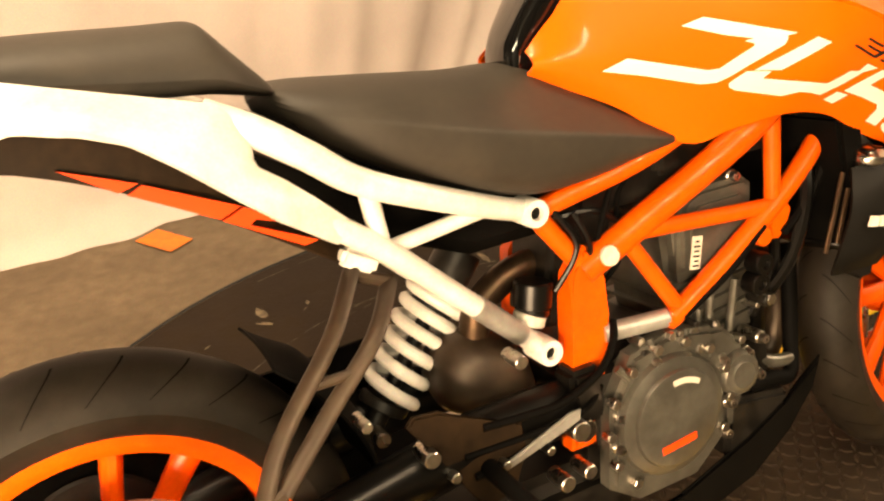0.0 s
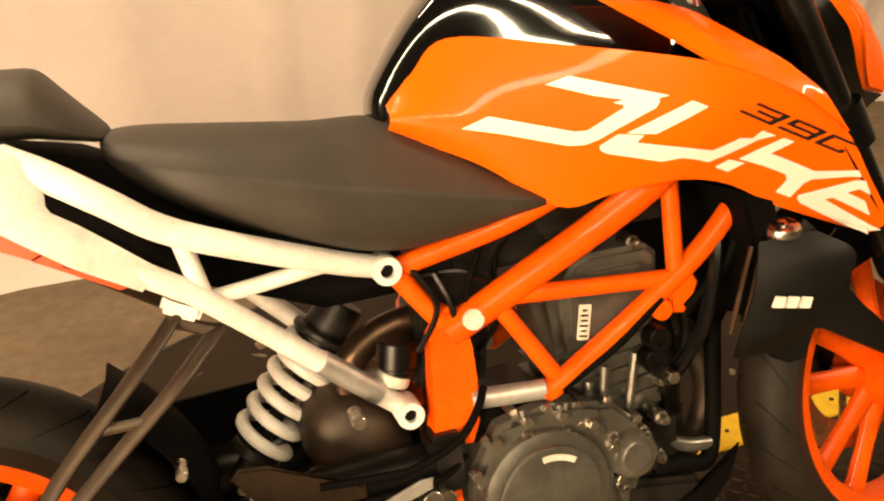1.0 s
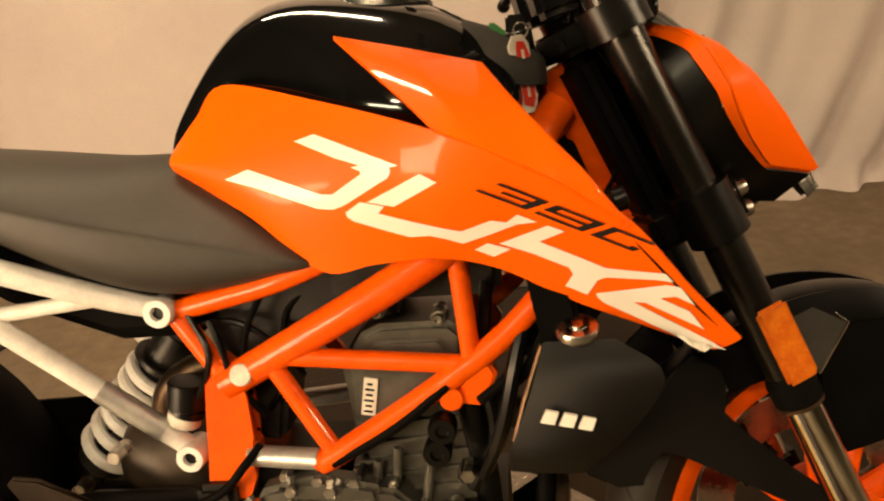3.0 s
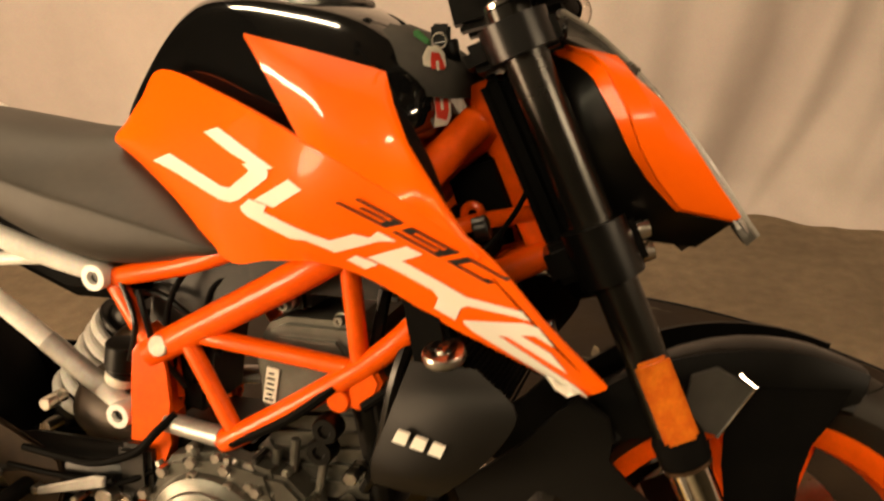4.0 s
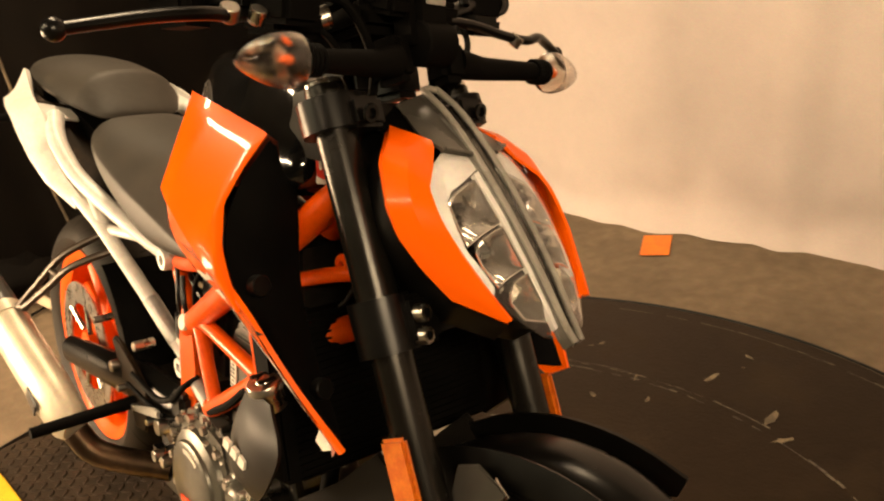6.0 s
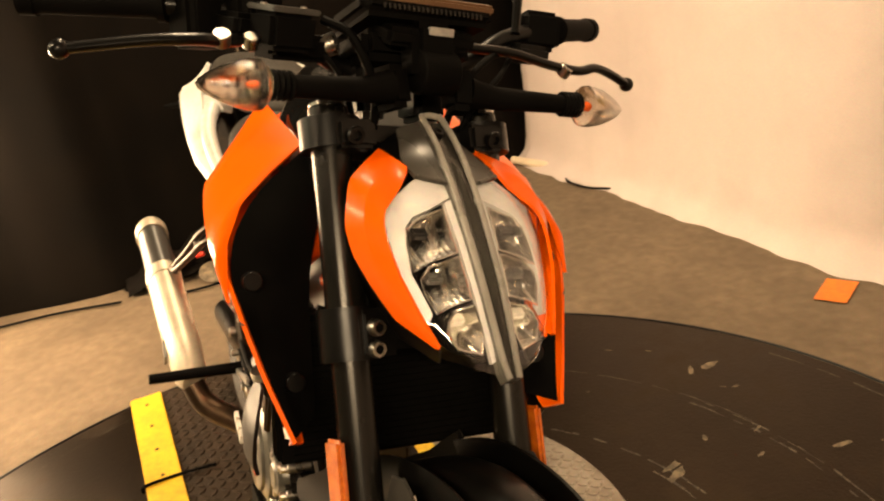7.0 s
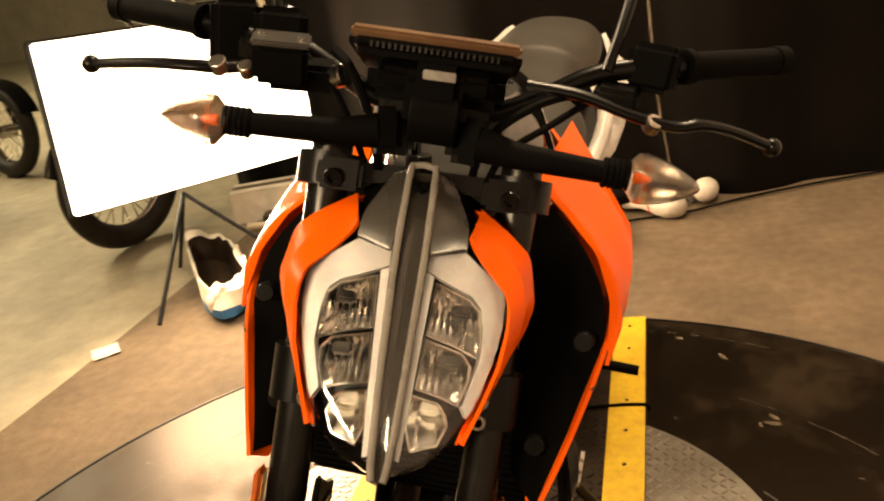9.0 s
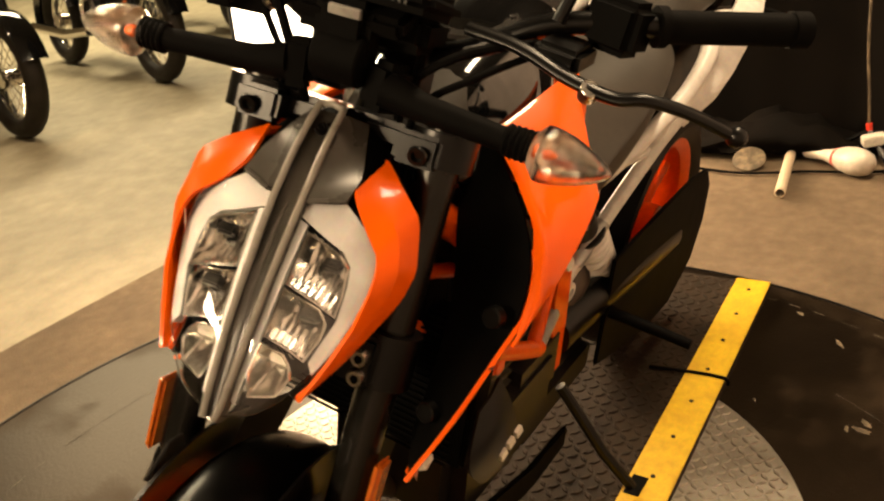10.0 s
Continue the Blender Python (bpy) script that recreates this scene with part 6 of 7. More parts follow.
# handlebar, controls, dash and indicators
HB = [(1.050, 0.0, 0.986), (1.050, 0.06, 0.988), (1.046, 0.12, 1.015), (1.038, 0.17, 1.044), (1.030, 0.22, 1.058), (1.010, 0.292, 1.066), (0.942, 0.405, 1.073)]
bm = bmesh.new()
tube(bm, [(x, -y, z - 0.15 * max(0.0, y - 0.12)) for x, y, z in HB[::-1]] + HB[1:], 0.0115, 14, smooth=5)
part("handlebar", bm, SATIN_BLACK, bike, "satin black tapered handlebar", STEER)
for m in (STEER, STEER_MIRROR):
    bm = bmesh.new()
    drop = 0.15 if m is STEER else 0.0
    g0, g1 = Vector((1.018, -0.278, 1.0655 - drop * 0.158)), Vector((0.940, -0.408, 1.073 - drop * 0.288))
    tube(bm, [g0, g1], 0.0165, 18)
    tube(bm, [g0.lerp(g1, 0.90), g1.lerp(g0, -0.02)], 0.0185, 18)
    tube(bm, [g0.lerp(g1, -0.03), g0.lerp(g1, 0.03)], 0.0205, 18)
    part("grip", bm, PLASTIC, bike, "black ribbed rubber grip", m)
    bm = bmesh.new()
    box(bm, (1.024, -0.240, 1.036 if drop else 1.060), (0.048, 0.058, 0.078 if drop else 0.054), pose(0, 0, 0, 0, -10, 20), bev=0.009, seg=3)
    part("switch_housing", bm, PLASTIC, bike, "black switch housing beside the grip", m)
    bm = bmesh.new()
    box(bm, (1.058, -0.200, 1.030), (0.050, 0.05, 0.026), pose(0, 0, 0, 0, 0, 12), bev=0.006)
    part("lever_perch", bm, SATIN_BLACK, bike, "black lever perch", m)
    bm = bmesh.new()
    cyl(bm, (1.094, -0.236, 1.008), (1.102, -0.239, 1.021), 0.0098, seg=18)
    if drop:
        cyl(bm, (1.096, -0.205, 1.008), (1.104, -0.207, 1.021), 0.0088, seg=18)
    part("lever_pivot", bm, STEEL, bike, "zinc lever pivot screw", m)
    bm = bmesh.new()
    if m is STEER:
        line, r = [(1.062, -0.18, 1.018), (1.090, -0.230, 1.012), (1.102, -0.262, 1.012), (1.092, -0.31, 1.006), (1.074, -0.365, 0.994), (1.068, -0.392, 0.988)], [0.010, 0.011, 0.0085, 0.0075, 0.007, 0.0075]
    else:
        line, r = [(1.060, -0.10, 1.030), (1.075, -0.16, 1.030), (1.092, -0.215, 1.020), (1.100, -0.262, 1.016), (1.098, -0.29, 1.022), (1.086, -0.33, 1.016), (1.076, -0.378, 1.002)], [0.009, 0.013, 0.014, 0.010, 0.0085, 0.008, 0.008]
    tube(bm, line, r, 12, smooth=4, squash=0.75)
    bmesh.ops.create_uvsphere(bm, u_segments=14, v_segments=10, radius=0.0105, matrix=Matrix.Translation(line[-1]))
    part("lever", bm, SATIN_BLACK, bike, "black hand lever with a ball end", m)
    bm = bmesh.new()
    tube(bm, [(1.048, -0.185, 1.055), (1.030, -0.195, 1.10), (1.012, -0.205, 1.17), (1.0, -0.215, 1.28), (1.0, -0.22, 1.33)], 0.0065, 10, smooth=4)
    part("mirror_stem", bm, SATIN_BLACK, bike, "black mirror stem", m)
    bm = bmesh.new()
    rings = []
    for k in range(7):
        a = -0.045 + 0.10 * k / 6
        w = 0.045 * math.sin(math.pi * (k + 0.6) / 7.2) + 0.008
        rings.append([Vector((0.998 + 0.016 * math.cos(q), -0.225 - 0.02 + a * 1.4, 1.35 + w * math.sin(q))) for q in [2 * math.pi * j / 16 for j in range(16)]])
    ringed(bm, rings)
    part("mirror", bm, PLASTIC, bike, "black rear-view mirror", m)
    # indicator
    bm = bmesh.new()
    tube(bm, [(1.142, -0.055, 0.980), (1.150, -0.092, 0.976), (1.168, -0.206, 0.976)], [0.019, 0.0145, 0.0112], 14)
    stalk = part("indicator_stalk", bm, PLASTIC, bike, "black rubber indicator stalk", m)
    for k in range(5):
        bm = bmesh.new()
        torus(bm, 0.0135, 0.003, along((1.164, -0.186 - 0.006 * k, 0.976), (1.17, -0.30, 0.976)), 18, 6)
        part("stalk_rib", bm, PLASTIC, stalk, "", m)
    im = along((1.168, -0.214, 0.976), (1.168, -0.289, 0.973)) @ Matrix.Diagonal((0.84, 0.84, 0.79, 1.0))
    bm = bmesh.new()
    lathe(bm, [(0.012, -0.012), (0.024, 0.0), (0.031, 0.006), (0.032, 0.012), (0.031, 0.022), (0.028, 0.038), (0.022, 0.056), (0.014, 0.074), (0.006, 0.087), (0, 0.091), (0, 0.089), (0.005, 0.085), (0.0125, 0.073), (0.0205, 0.055), (0.0265, 0.037), (0.0295, 0.021), (0.030, 0.012), (0.029, 0.007)], im, 24)
    back = bm.copy()
    bmesh.ops.bisect_plane(bm, geom=list(bm.verts) + list(bm.edges) + list(bm.faces), plane_co=(1.157, -0.24, 0.97), plane_no=(1, 0.12, 0.25), clear_inner=True)
    bmesh.ops.bisect_plane(back, geom=list(back.verts) + list(back.edges) + list(back.faces), plane_co=(1.157, -0.24, 0.97), plane_no=(1, 0.12, 0.25), clear_outer=True)
    ind = part("indicator_lens", bm, RIPPLED, bike, "clear teardrop indicator lens", m)
    ind.visible_shadow = False
    bm = bmesh.new()
    lathe(bm, [(0.010, -0.010), (0.022, 0.001), (0.029, 0.010), (0.0285, 0.022), (0.0255, 0.037), (0.0195, 0.055), (0.0115, 0.073), (0.003, 0.085)], im, 11)
    bmesh.ops.bisect_plane(bm, geom=list(bm.verts) + list(bm.edges) + list(bm.faces), plane_co=(1.1585, -0.24, 0.97), plane_no=(1, 0.12, 0.25), clear_outer=True)
    part("indicator_reflector", bm, AMBER_CHROME, ind, "faceted chrome reflector in the indicator", m, sharp=3)
    part("indicator_housing", back, SATIN_BLACK, ind, "black back shell of the indicator", m)
    bm = bmesh.new()
    lathe(bm, [(0, 0.006), (0.0045, 0.008), (0.0058, 0.013), (0.0055, 0.019), (0.0035, 0.024), (0, 0.026)], im, 18)
    part("indicator_bulb", bm, AMBER_BULB, ind, "amber bulb inside the indicator", m)
bm = bmesh.new()
box(bm, (1.098, -0.170, 1.029), (0.052, 0.058, 0.042), pose(0, 0, 0, 0, 0, 10), bev=0.006)
mc = part("brake_reservoir", bm, PLASTIC, bike, "black front brake fluid reservoir", STEER)
bm = bmesh.new()
box(bm, (1.098, -0.170, 1.052), (0.056, 0.062, 0.006), pose(0, 0, 0, 0, 0, 10), bev=0.002)
part("reservoir_lid", bm, GREY_PLASTIC, mc, "grey reservoir lid", STEER)
for k in (-1, 1):
    bm = bmesh.new()
    cyl(bm, (1.098 + k * 0.003, -0.170 + k * 0.022, 1.054), (1.098 + k * 0.003, -0.170 + k * 0.022, 1.057), 0.004, seg=12)
    part("lid_screw", bm, STEEL, mc, "", STEER)
bm = bmesh.new()
cyl(bm, (1.078, -0.118, 1.012), (1.090, -0.100, 1.022), 0.013, seg=18)
part("hose_union", bm, STEEL, bike, "zinc brake hose union", STEER)
for pts, r in (([(1.08, -0.115, 1.045), (1.11, -0.09, 1.03), (1.12, -0.06, 0.97), (1.10, -0.05, 0.90)], 0.0055), ([(1.05, 0.17, 1.03), (1.09, 0.11, 1.015), (1.11, 0.06, 0.97), (1.09, 0.05, 0.88)], 0.005),
               ([(1.04, 0.19, 1.03), (1.10, 0.13, 1.00), (1.12, 0.08, 0.96), (1.10, 0.06, 0.88)], 0.004), ([(1.06, -0.15, 1.03), (1.10, -0.10, 0.99), (1.09, -0.06, 0.90)], 0.004)):
    bm = bmesh.new()
    tube(bm, pts, r, 8, smooth=6)
    part("control_cable", bm, PLASTIC, bike, "black control cable", STEER)
for m in (STEER, STEER_MIRROR):
    bm = bmesh.new()
    box(bm, (1.055, -0.040, 0.972), (0.055, 0.045, 0.085), pose(0, 0, 0, 0, -15, 0), bev=0.008)
    part("bar_clamp", bm, SATIN_BLACK, bike, "black handlebar clamp", m)
    bm = bmesh.new()
    box(bm, (1.132, -0.048, 0.978), (0.045, 0.035, 0.05), pose(0, 0, 0, 0, -20, 15), bev=0.008)
    part("indicator_bracket", bm, PLASTIC, bike, "black indicator bracket", m)
dm = pose(1.088, -0.004, 1.053, 0, -22, 0)
bm = bmesh.new()
box(bm, (0, 0, 0), (0.105, 0.180, 0.026), bev=0.010, seg=3)
part("dash", bm, PLASTIC, bike, "black slab-shaped dash display seen from the front", STEER @ dm)
bm = bmesh.new()
box(bm, (-0.004, 0, 0.0135), (0.088, 0.160, 0.003), bev=0.002)
part("dash_screen", bm, GLOSS_BLACK, bike, "glossy dark dash screen", STEER @ dm)
bm = bmesh.new()
box(bm, (0.046, 0, 0.0095), (0.016, 0.176, 0.011), pose(0, 0, 0, 0, 28, 0), bev=0.003)
part("dash_edge_sheen", bm, EDGE_SHEEN, bike, "satin strip along the dash front, its bronze colour standing for reflected warm light", STEER @ dm)
bm = bmesh.new()
for k in range(22):
    box(bm, (0.0535, -0.065 + k * 0.0062, -0.004), (0.003, 0.0028, 0.006), bev=0)
tagged(part("dash_rib", bm, DARK, bike, "row of fine ribs on the dash edge", STEER @ dm), kind="stuff")
bm = bmesh.new()
box(bm, (1.130, 0, 1.020), (0.045, 0.060, 0.070), pose(0, 0, 0, 0, -12, 0), bev=0.010)
box(bm, (1.115, 0, 1.040), (0.05, 0.12, 0.022), pose(0, 0, 0, 0, 8, 0), bev=0.006)
part("dash_bracket", bm, PLASTIC, bike, "black moulded dash bracket", STEER)
bm = bmesh.new()
cyl(bm, (1.142, -0.022, 1.000), (1.142, 0.028, 1.000), 0.026, seg=24)
part("lock_housing", bm, PLASTIC, bike, "black cylindrical housing under the dash", STEER)
bm = bmesh.new()
box(bm, (1.146, 0.004, 1.047), (0.006, 0.034, 0.010), bev=0.001)
part("dash_plate", bm, SILVER, bike, "small pale plate on the dash bracket", STEER)
bm = bmesh.new()
box(bm, (1.040, -0.185, 1.045), (0.055, 0.060, 0.060), pose(0, 0, 0, 0, -10, 14), bev=0.010, seg=3)
box(bm, (1.075, -0.150, 1.012), (0.050, 0.080, 0.030), pose(0, 0, 0, 0, 0, 10), bev=0.006)
part("control_housing", bm, PLASTIC, bike, "black clamp and cable housing on the bar", STEER)
bm = bmesh.new()
box(bm, (1.075, 0, 1.018), (0.075, 0.15, 0.040), pose(0, 0, 0, 0, -16, 0), bev=0.010)
part("dash_underside", bm, PLASTIC, bike, "black underside of the dash", STEER)
# key with its tag in the lock ahead of the tank
bm = bmesh.new()
cyl(bm, (1.024, -0.028, 0.895), (1.018, -0.030, 0.935), 0.016, seg=20)
part("ignition_lock", bm, SATIN_BLACK, bike, "black ignition lock")
key = tagged(new("key_fob"), "red and white key tag hanging from the ignition lock", "key tag")
key.matrix_world = bike.matrix_world
bm = bmesh.new()
box(bm, (1.016, -0.034, 0.942), (0.022, 0.008, 0.022), bev=0.003)
part("key", bm, SATIN_BLACK, key, "black key head")
bm = bmesh.new()
box(bm, (0.996, -0.040, 0.938), (0.022, 0.007, 0.008), pose(0, 0, 0, 0, 40, 0), bev=0.002)
part("key_band", bm, GREEN, key, "green rubber band")
tagm = pose(1.021, -0.064, 0.888, 0, -6, 20)
bm = bmesh.new()
prism(bm, [(-0.012, -0.034), (-0.007, -0.044), (0.007, -0.044), (0.012, -0.034), (0.013, 0.0), (0.012, 0.032), (0.006, 0.042), (-0.006, 0.042), (-0.012, 0.032), (-0.013, 0.0)], -0.002, 0.002, bev=0.001)
part("tag", bm, LABEL, key, "white key tag", tagm)
bm = bmesh.new()
prism(bm, [(-0.004, -0.034), (0.006, -0.038), (0.010, -0.028), (0.0105, 0.020), (0.006, 0.034), (-0.002, 0.036), (-0.004, 0.028)], -0.0032, -0.0018)
part("tag_print", bm, RED, key, "red printed field on the tag", tagm)
for k in range(3):
    bm = bmesh.new()
    box(bm, (0.003, -0.0036, -0.020 + k * 0.020), (0.003, 0.0008, 0.012), bev=0)
    part("print_bar", bm, LABEL, key, "white print that cannot be read", tagm)
bm = bmesh.new()
torus(bm, 0.008, 0.0012, Matrix.Translation((1.022, -0.058, 0.935)) @ Y_AXIS, 18, 6)
part("key_ring", bm, STEEL, key)

# side stand
bm = bmesh.new()
tube(bm, [(0.60, 0.10, 0.26), (0.58, 0.20, 0.13), (0.56, 0.262, 0.061)], 0.011, 10)
box(bm, (0.555, 0.268, 0.061), (0.06, 0.035, 0.008), pose(0, 0, 0, 12, 0, 0), bev=0.002)
part("side_stand", bm, SATIN_BLACK, bike, "black side stand on the runway")

# ---- loose things in the booth and beyond ----
stand = thing("light_panel", "glowing white photo light panel on a black tripod", "light panel")
P0, P1 = Vector((-0.52, -1.57, 0)), Vector((-1.41, -0.99, 0))
pd = (P1 - P0).normalized()
pn = Vector((-pd.y, pd.x, 0))
pn = pn if pn.dot(Vector((1, 1, 0))) > 0 else -pn
ctr = (P0 + P1) / 2 + Vector((0, 0, 0.67))
turn = Matrix((pd, pn, Vector((0, 0, 1)))).transposed().to_4x4() @ pose(0, 0, 0, 0, 4.0, 0)
bm = bmesh.new()
box(bm, (0, 0, 0), (1.05, 0.03, 0.60), bev=0.006)
part("diffuser", bm, PANEL, stand, "glowing white diffuser sheet", Matrix.Translation(ctr) @ turn)
bm = bmesh.new()
box(bm, (0, -0.03, 0), (1.07, 0.03, 0.62), bev=0.006)
part("back_shell", bm, SATIN_BLACK, stand, "black back of the light panel", Matrix.Translation(ctr) @ turn)
for s, yy in ((-0.42, 0.25), (0.22, 0.28), (-0.05, -0.30)):
    bm = bmesh.new()
    tube(bm, [(-0.08, -0.06, -0.34), (s, yy, -0.70)], 0.009, 8)
    part("tripod_leg", bm, SATIN_BLACK, stand, "black tripod leg", Matrix.Translation(ctr) @ turn)

board = thing("pipe_frame", "white pvc pipe frame standing before the black cloth", "pipe frame", pose(-1.46, -1.18, FLOOR + 0.01, 0, 0, 0))
bm = bmesh.new()
tube(bm, [(-0.02, 0.02, 1.3), (0.0, 0.06, 0.9), (0.03, 0.12, 0.4), (0.06, 0.22, 0.03)], 0.015, 10, smooth=4)
part("upright", bm, PVC, board)
bm = bmesh.new()
tube(bm, [(0.06, 0.22, 0.025), (0.05, -0.24, 0.025)], 0.016, 10)
part("foot_pipe", bm, PVC, board)


def carton(c, size, turn, mat, label):
    """A taped cardboard box with a lid seam."""
    b = thing("cardboard_box", label, "box", pose(c[0], c[1], FLOOR + 0.0055, 0, 0, turn), "boxes")
    bm = bmesh.new()
    box(bm, (0, 0, size[2] / 2), size, bev=0.003)
    part("body", bm, mat, b)
    for k in (-1, 1):
        bm = bmesh.new()
        box(bm, (k * size[0] * 0.25, 0, size[2] + 0.002), (size[0] * 0.49, size[1], 0.004), pose(0, 0, 0, 0, k * 1.0, 0), bev=0.001)
        part("flap", bm, mat, b)
    bm = bmesh.new()
    box(bm, (0, 0, size[2] + 0.0052), (0.05, size[1] * 0.98, 0.001), bev=0)
    part("tape", bm, CHIP, b, "strip of packing tape")
    return b


CARD = material("brown_cardboard", (0.20, 0.115, 0.05), 0.75, second=(0.16, 0.09, 0.04), scale=8, fine=200, bump=0.05)
carton((-1.62, -1.12), (0.16, 0.22, 0.15), 10, CARD, "brown cardboard box behind the pvc frame")
carton((-1.64, -1.42), (0.16, 0.30, 0.15), 14, PAPER, "pale grey-white box behind the pvc frame")
carton((-1.54, -1.20), (0.09, 0.36, 0.05), 12, GREY_PLASTIC, "low grey box on the floor by the pvc frame")

bag = thing("plastic_bag", "crumpled white and blue plastic bag lying open on the floor", "bag")


BAG_FOOT = [(-0.52, -1.08), (-0.50, -1.12), (-0.57, -1.21), (-0.72, -1.31), (-0.88, -1.42), (-1.04, -1.52), (-1.14, -1.58), (-1.16, -1.50), (-1.10, -1.37), (-0.95, -1.24), (-0.78, -1.13), (-0.62, -1.05)]
BAG_MID = Vector((-0.82, -1.33, 0))


def bag_ring(grow, z, seed, rough):
    """A closed crumpled loop round the bag, wider or narrower than its foot."""
    loop = spline([(x, y, 0) for x, y in BAG_FOOT + BAG_FOOT[:1]], 5)[:-1]
    out = []
    for p in loop:
        w = noise.noise(p * 7 + Vector((seed, 0, 0))) + 0.4 * noise.noise(p * 19 + Vector((0, seed, 0)))
        h = noise.noise(p * 6 + Vector((0, 0, seed))) + 0.4 * noise.noise(p * 17 + Vector((seed, seed, 0)))
        q = BAG_MID + (p - BAG_MID) * (1 + grow + rough * w)
        out.append(Vector((q.x, q.y, FLOOR + 0.006 + max(0.0, z * (1 + 3.0 * rough * h)))))
    return out


foot, swell, wall, rim_out, rim_in, pit = bag_ring(0.0, 0.0, 1, 0.03), bag_ring(0.07, 0.018, 2, 0.08), bag_ring(0.06, 0.045, 3, 0.10), bag_ring(0.02, 0.105, 4, 0.14), bag_ring(-0.14, 0.098, 5, 0.16), bag_ring(-0.26, 0.012, 6, 0.10)
bm = bmesh.new()
ringed(bm, [wall, rim_out, rim_in], caps=False)
part("sack", bm, PAPER, bag, "crumpled white plastic rim", sharp=50)
bm = bmesh.new()
ringed(bm, [foot, swell, wall], caps=False)
part("print", bm, BLUE, bag, "blue printed side of the bag", sharp=50)
bm = bmesh.new()
ringed(bm, [rim_in, pit], caps=False)
bm.faces.new([bm.verts.new(p) for p in pit])
part("lining", bm, TRAY, bag, "dark hollow inside of the bag", sharp=50)
bm = bmesh.new()
for k in range(2):
    c = Vector(((-0.545, -1.12), (-0.60, -1.085))[k] + (FLOOR + 0.065,))
    bmesh.ops.create_icosphere(bm, subdivisions=3, radius=0.055 - 0.012 * k, matrix=Matrix.Translation(c))
for v in bm.verts:
    v.co += Vector((noise.noise(v.co * 34), noise.noise(v.co * 34 + Vector((5, 0, 0))), noise.noise(v.co * 34 + Vector((0, 7, 0))))) * 0.020
part("crumpled_end", bm, PAPER, bag, "crumpled white closed end of the bag", sharp=40)
for k, (x, y, a) in enumerate(((-0.98, -1.16, 40), (-1.04, -1.05, -20))):
    bm = bmesh.new()
    tube(bm, [(x, y, FLOOR + 0.03), (x + 0.16 * math.cos(radians(a)), y + 0.16 * math.sin(radians(a)), FLOOR + 0.07)], 0.03, 14)
    tagged(part("paper_roll", bm, PAPER), "short white paper roll on the floor beside a bag", "paper roll", "paper rolls")


def flat_sheet(name, x, y, w, d, a, mat, label, cat, z=FLOOR + 0.0055, curl=0.004):
    bm = bmesh.new()
    m, k = Matrix.Translation((x, y, z)) @ Matrix.Rotation(radians(a), 4, "Z"), 6
    vs = [[bm.verts.new(m @ Vector((w * (i / k - 0.5), d * (j / k - 0.5), 0.0006 + curl * abs(noise.noise(Vector((i * 0.6 + x * 9, j * 0.6, y * 5))))))) for j in range(k + 1)] for i in range(k + 1)]
    for i in range(k):
        for j in range(k):
            bm.faces.new((vs[i][j], vs[i + 1][j], vs[i + 1][j + 1], vs[i][j + 1]))
    bmesh.ops.solidify(bm, geom=list(bm.faces), thickness=-0.0006)
    return tagged(part(name, bm, mat), label, cat)


flat_sheet("paper_scrap", -0.925, -0.862, 0.085, 0.13, 20, PAPER, "white paper scrap lying on the floor", "paper")
flat_sheet("paper_scrap", -0.298, -1.467, 0.09, 0.09, 40, PAPER, "square white paper scrap lying on the floor", "paper")
flat_sheet("floor_tape", 0.392, 1.648, 0.088, 0.145, 30, STICKER, "orange tape square stuck to the floor near the curtain", "tape mark", curl=0.0008)

def floor_pipe(a, b, r, label):
    """A cut length of hollow pipe lying on the floor."""
    z = FLOOR + 0.006 + r
    bm = bmesh.new()
    m = along((*a, z), (*b, z))
    h = (Vector(b) - Vector(a)).length
    lathe(bm, [(r * 0.78, 0.0), (r - 0.001, 0.0), (r, 0.001), (r, h - 0.001), (r - 0.001, h), (r * 0.78, h), (r * 0.78, 0.0)], m, 24)
    tagged(part("pvc_pipe", bm, PVC), label, "pipe", "pvc pipes")


floor_pipe((-0.925, 0.262), (-1.300, 0.226), 0.017, "short white pvc pipe lying on the floor by the black cloth")
floor_pipe((-1.56, 1.63), (-1.26, 1.715), 0.018, "white pvc pipe lying on the floor under the pale curtain")


def floor_pin(tip, base, label):
    """A white club-shaped pin with a red ring, lying on its side."""
    tip, base = Vector((*tip, FLOOR + 0.030)), Vector((*base, FLOOR + 0.054))
    m, h = along(tip, base), (base - tip).length
    k = h / 0.30
    pin = thing("bowling_pin", label, "bowling pin", None, "bowling pins")
    prof = [(0.0, 0.0), (0.016, 0.003), (0.023, 0.014), (0.024, 0.034), (0.0205, 0.062), (0.019, 0.085), (0.0215, 0.115), (0.031, 0.150), (0.043, 0.190), (0.048, 0.225), (0.046, 0.258), (0.038, 0.285), (0.027, 0.298), (0.0, 0.300)]
    bm = bmesh.new()
    lathe(bm, [(r, z * k) for r, z in prof], m, 28)
    part("body", bm, PIN, pin, "", sharp=60)
    bm = bmesh.new()
    lathe(bm, [(0.0318, 0.150 * k), (0.0345, 0.158 * k), (0.0362, 0.163 * k), (0.0350, 0.163 * k), (0.0305, 0.150 * k)], m, 28)
    part("ring", bm, RED, pin, "red painted ring")


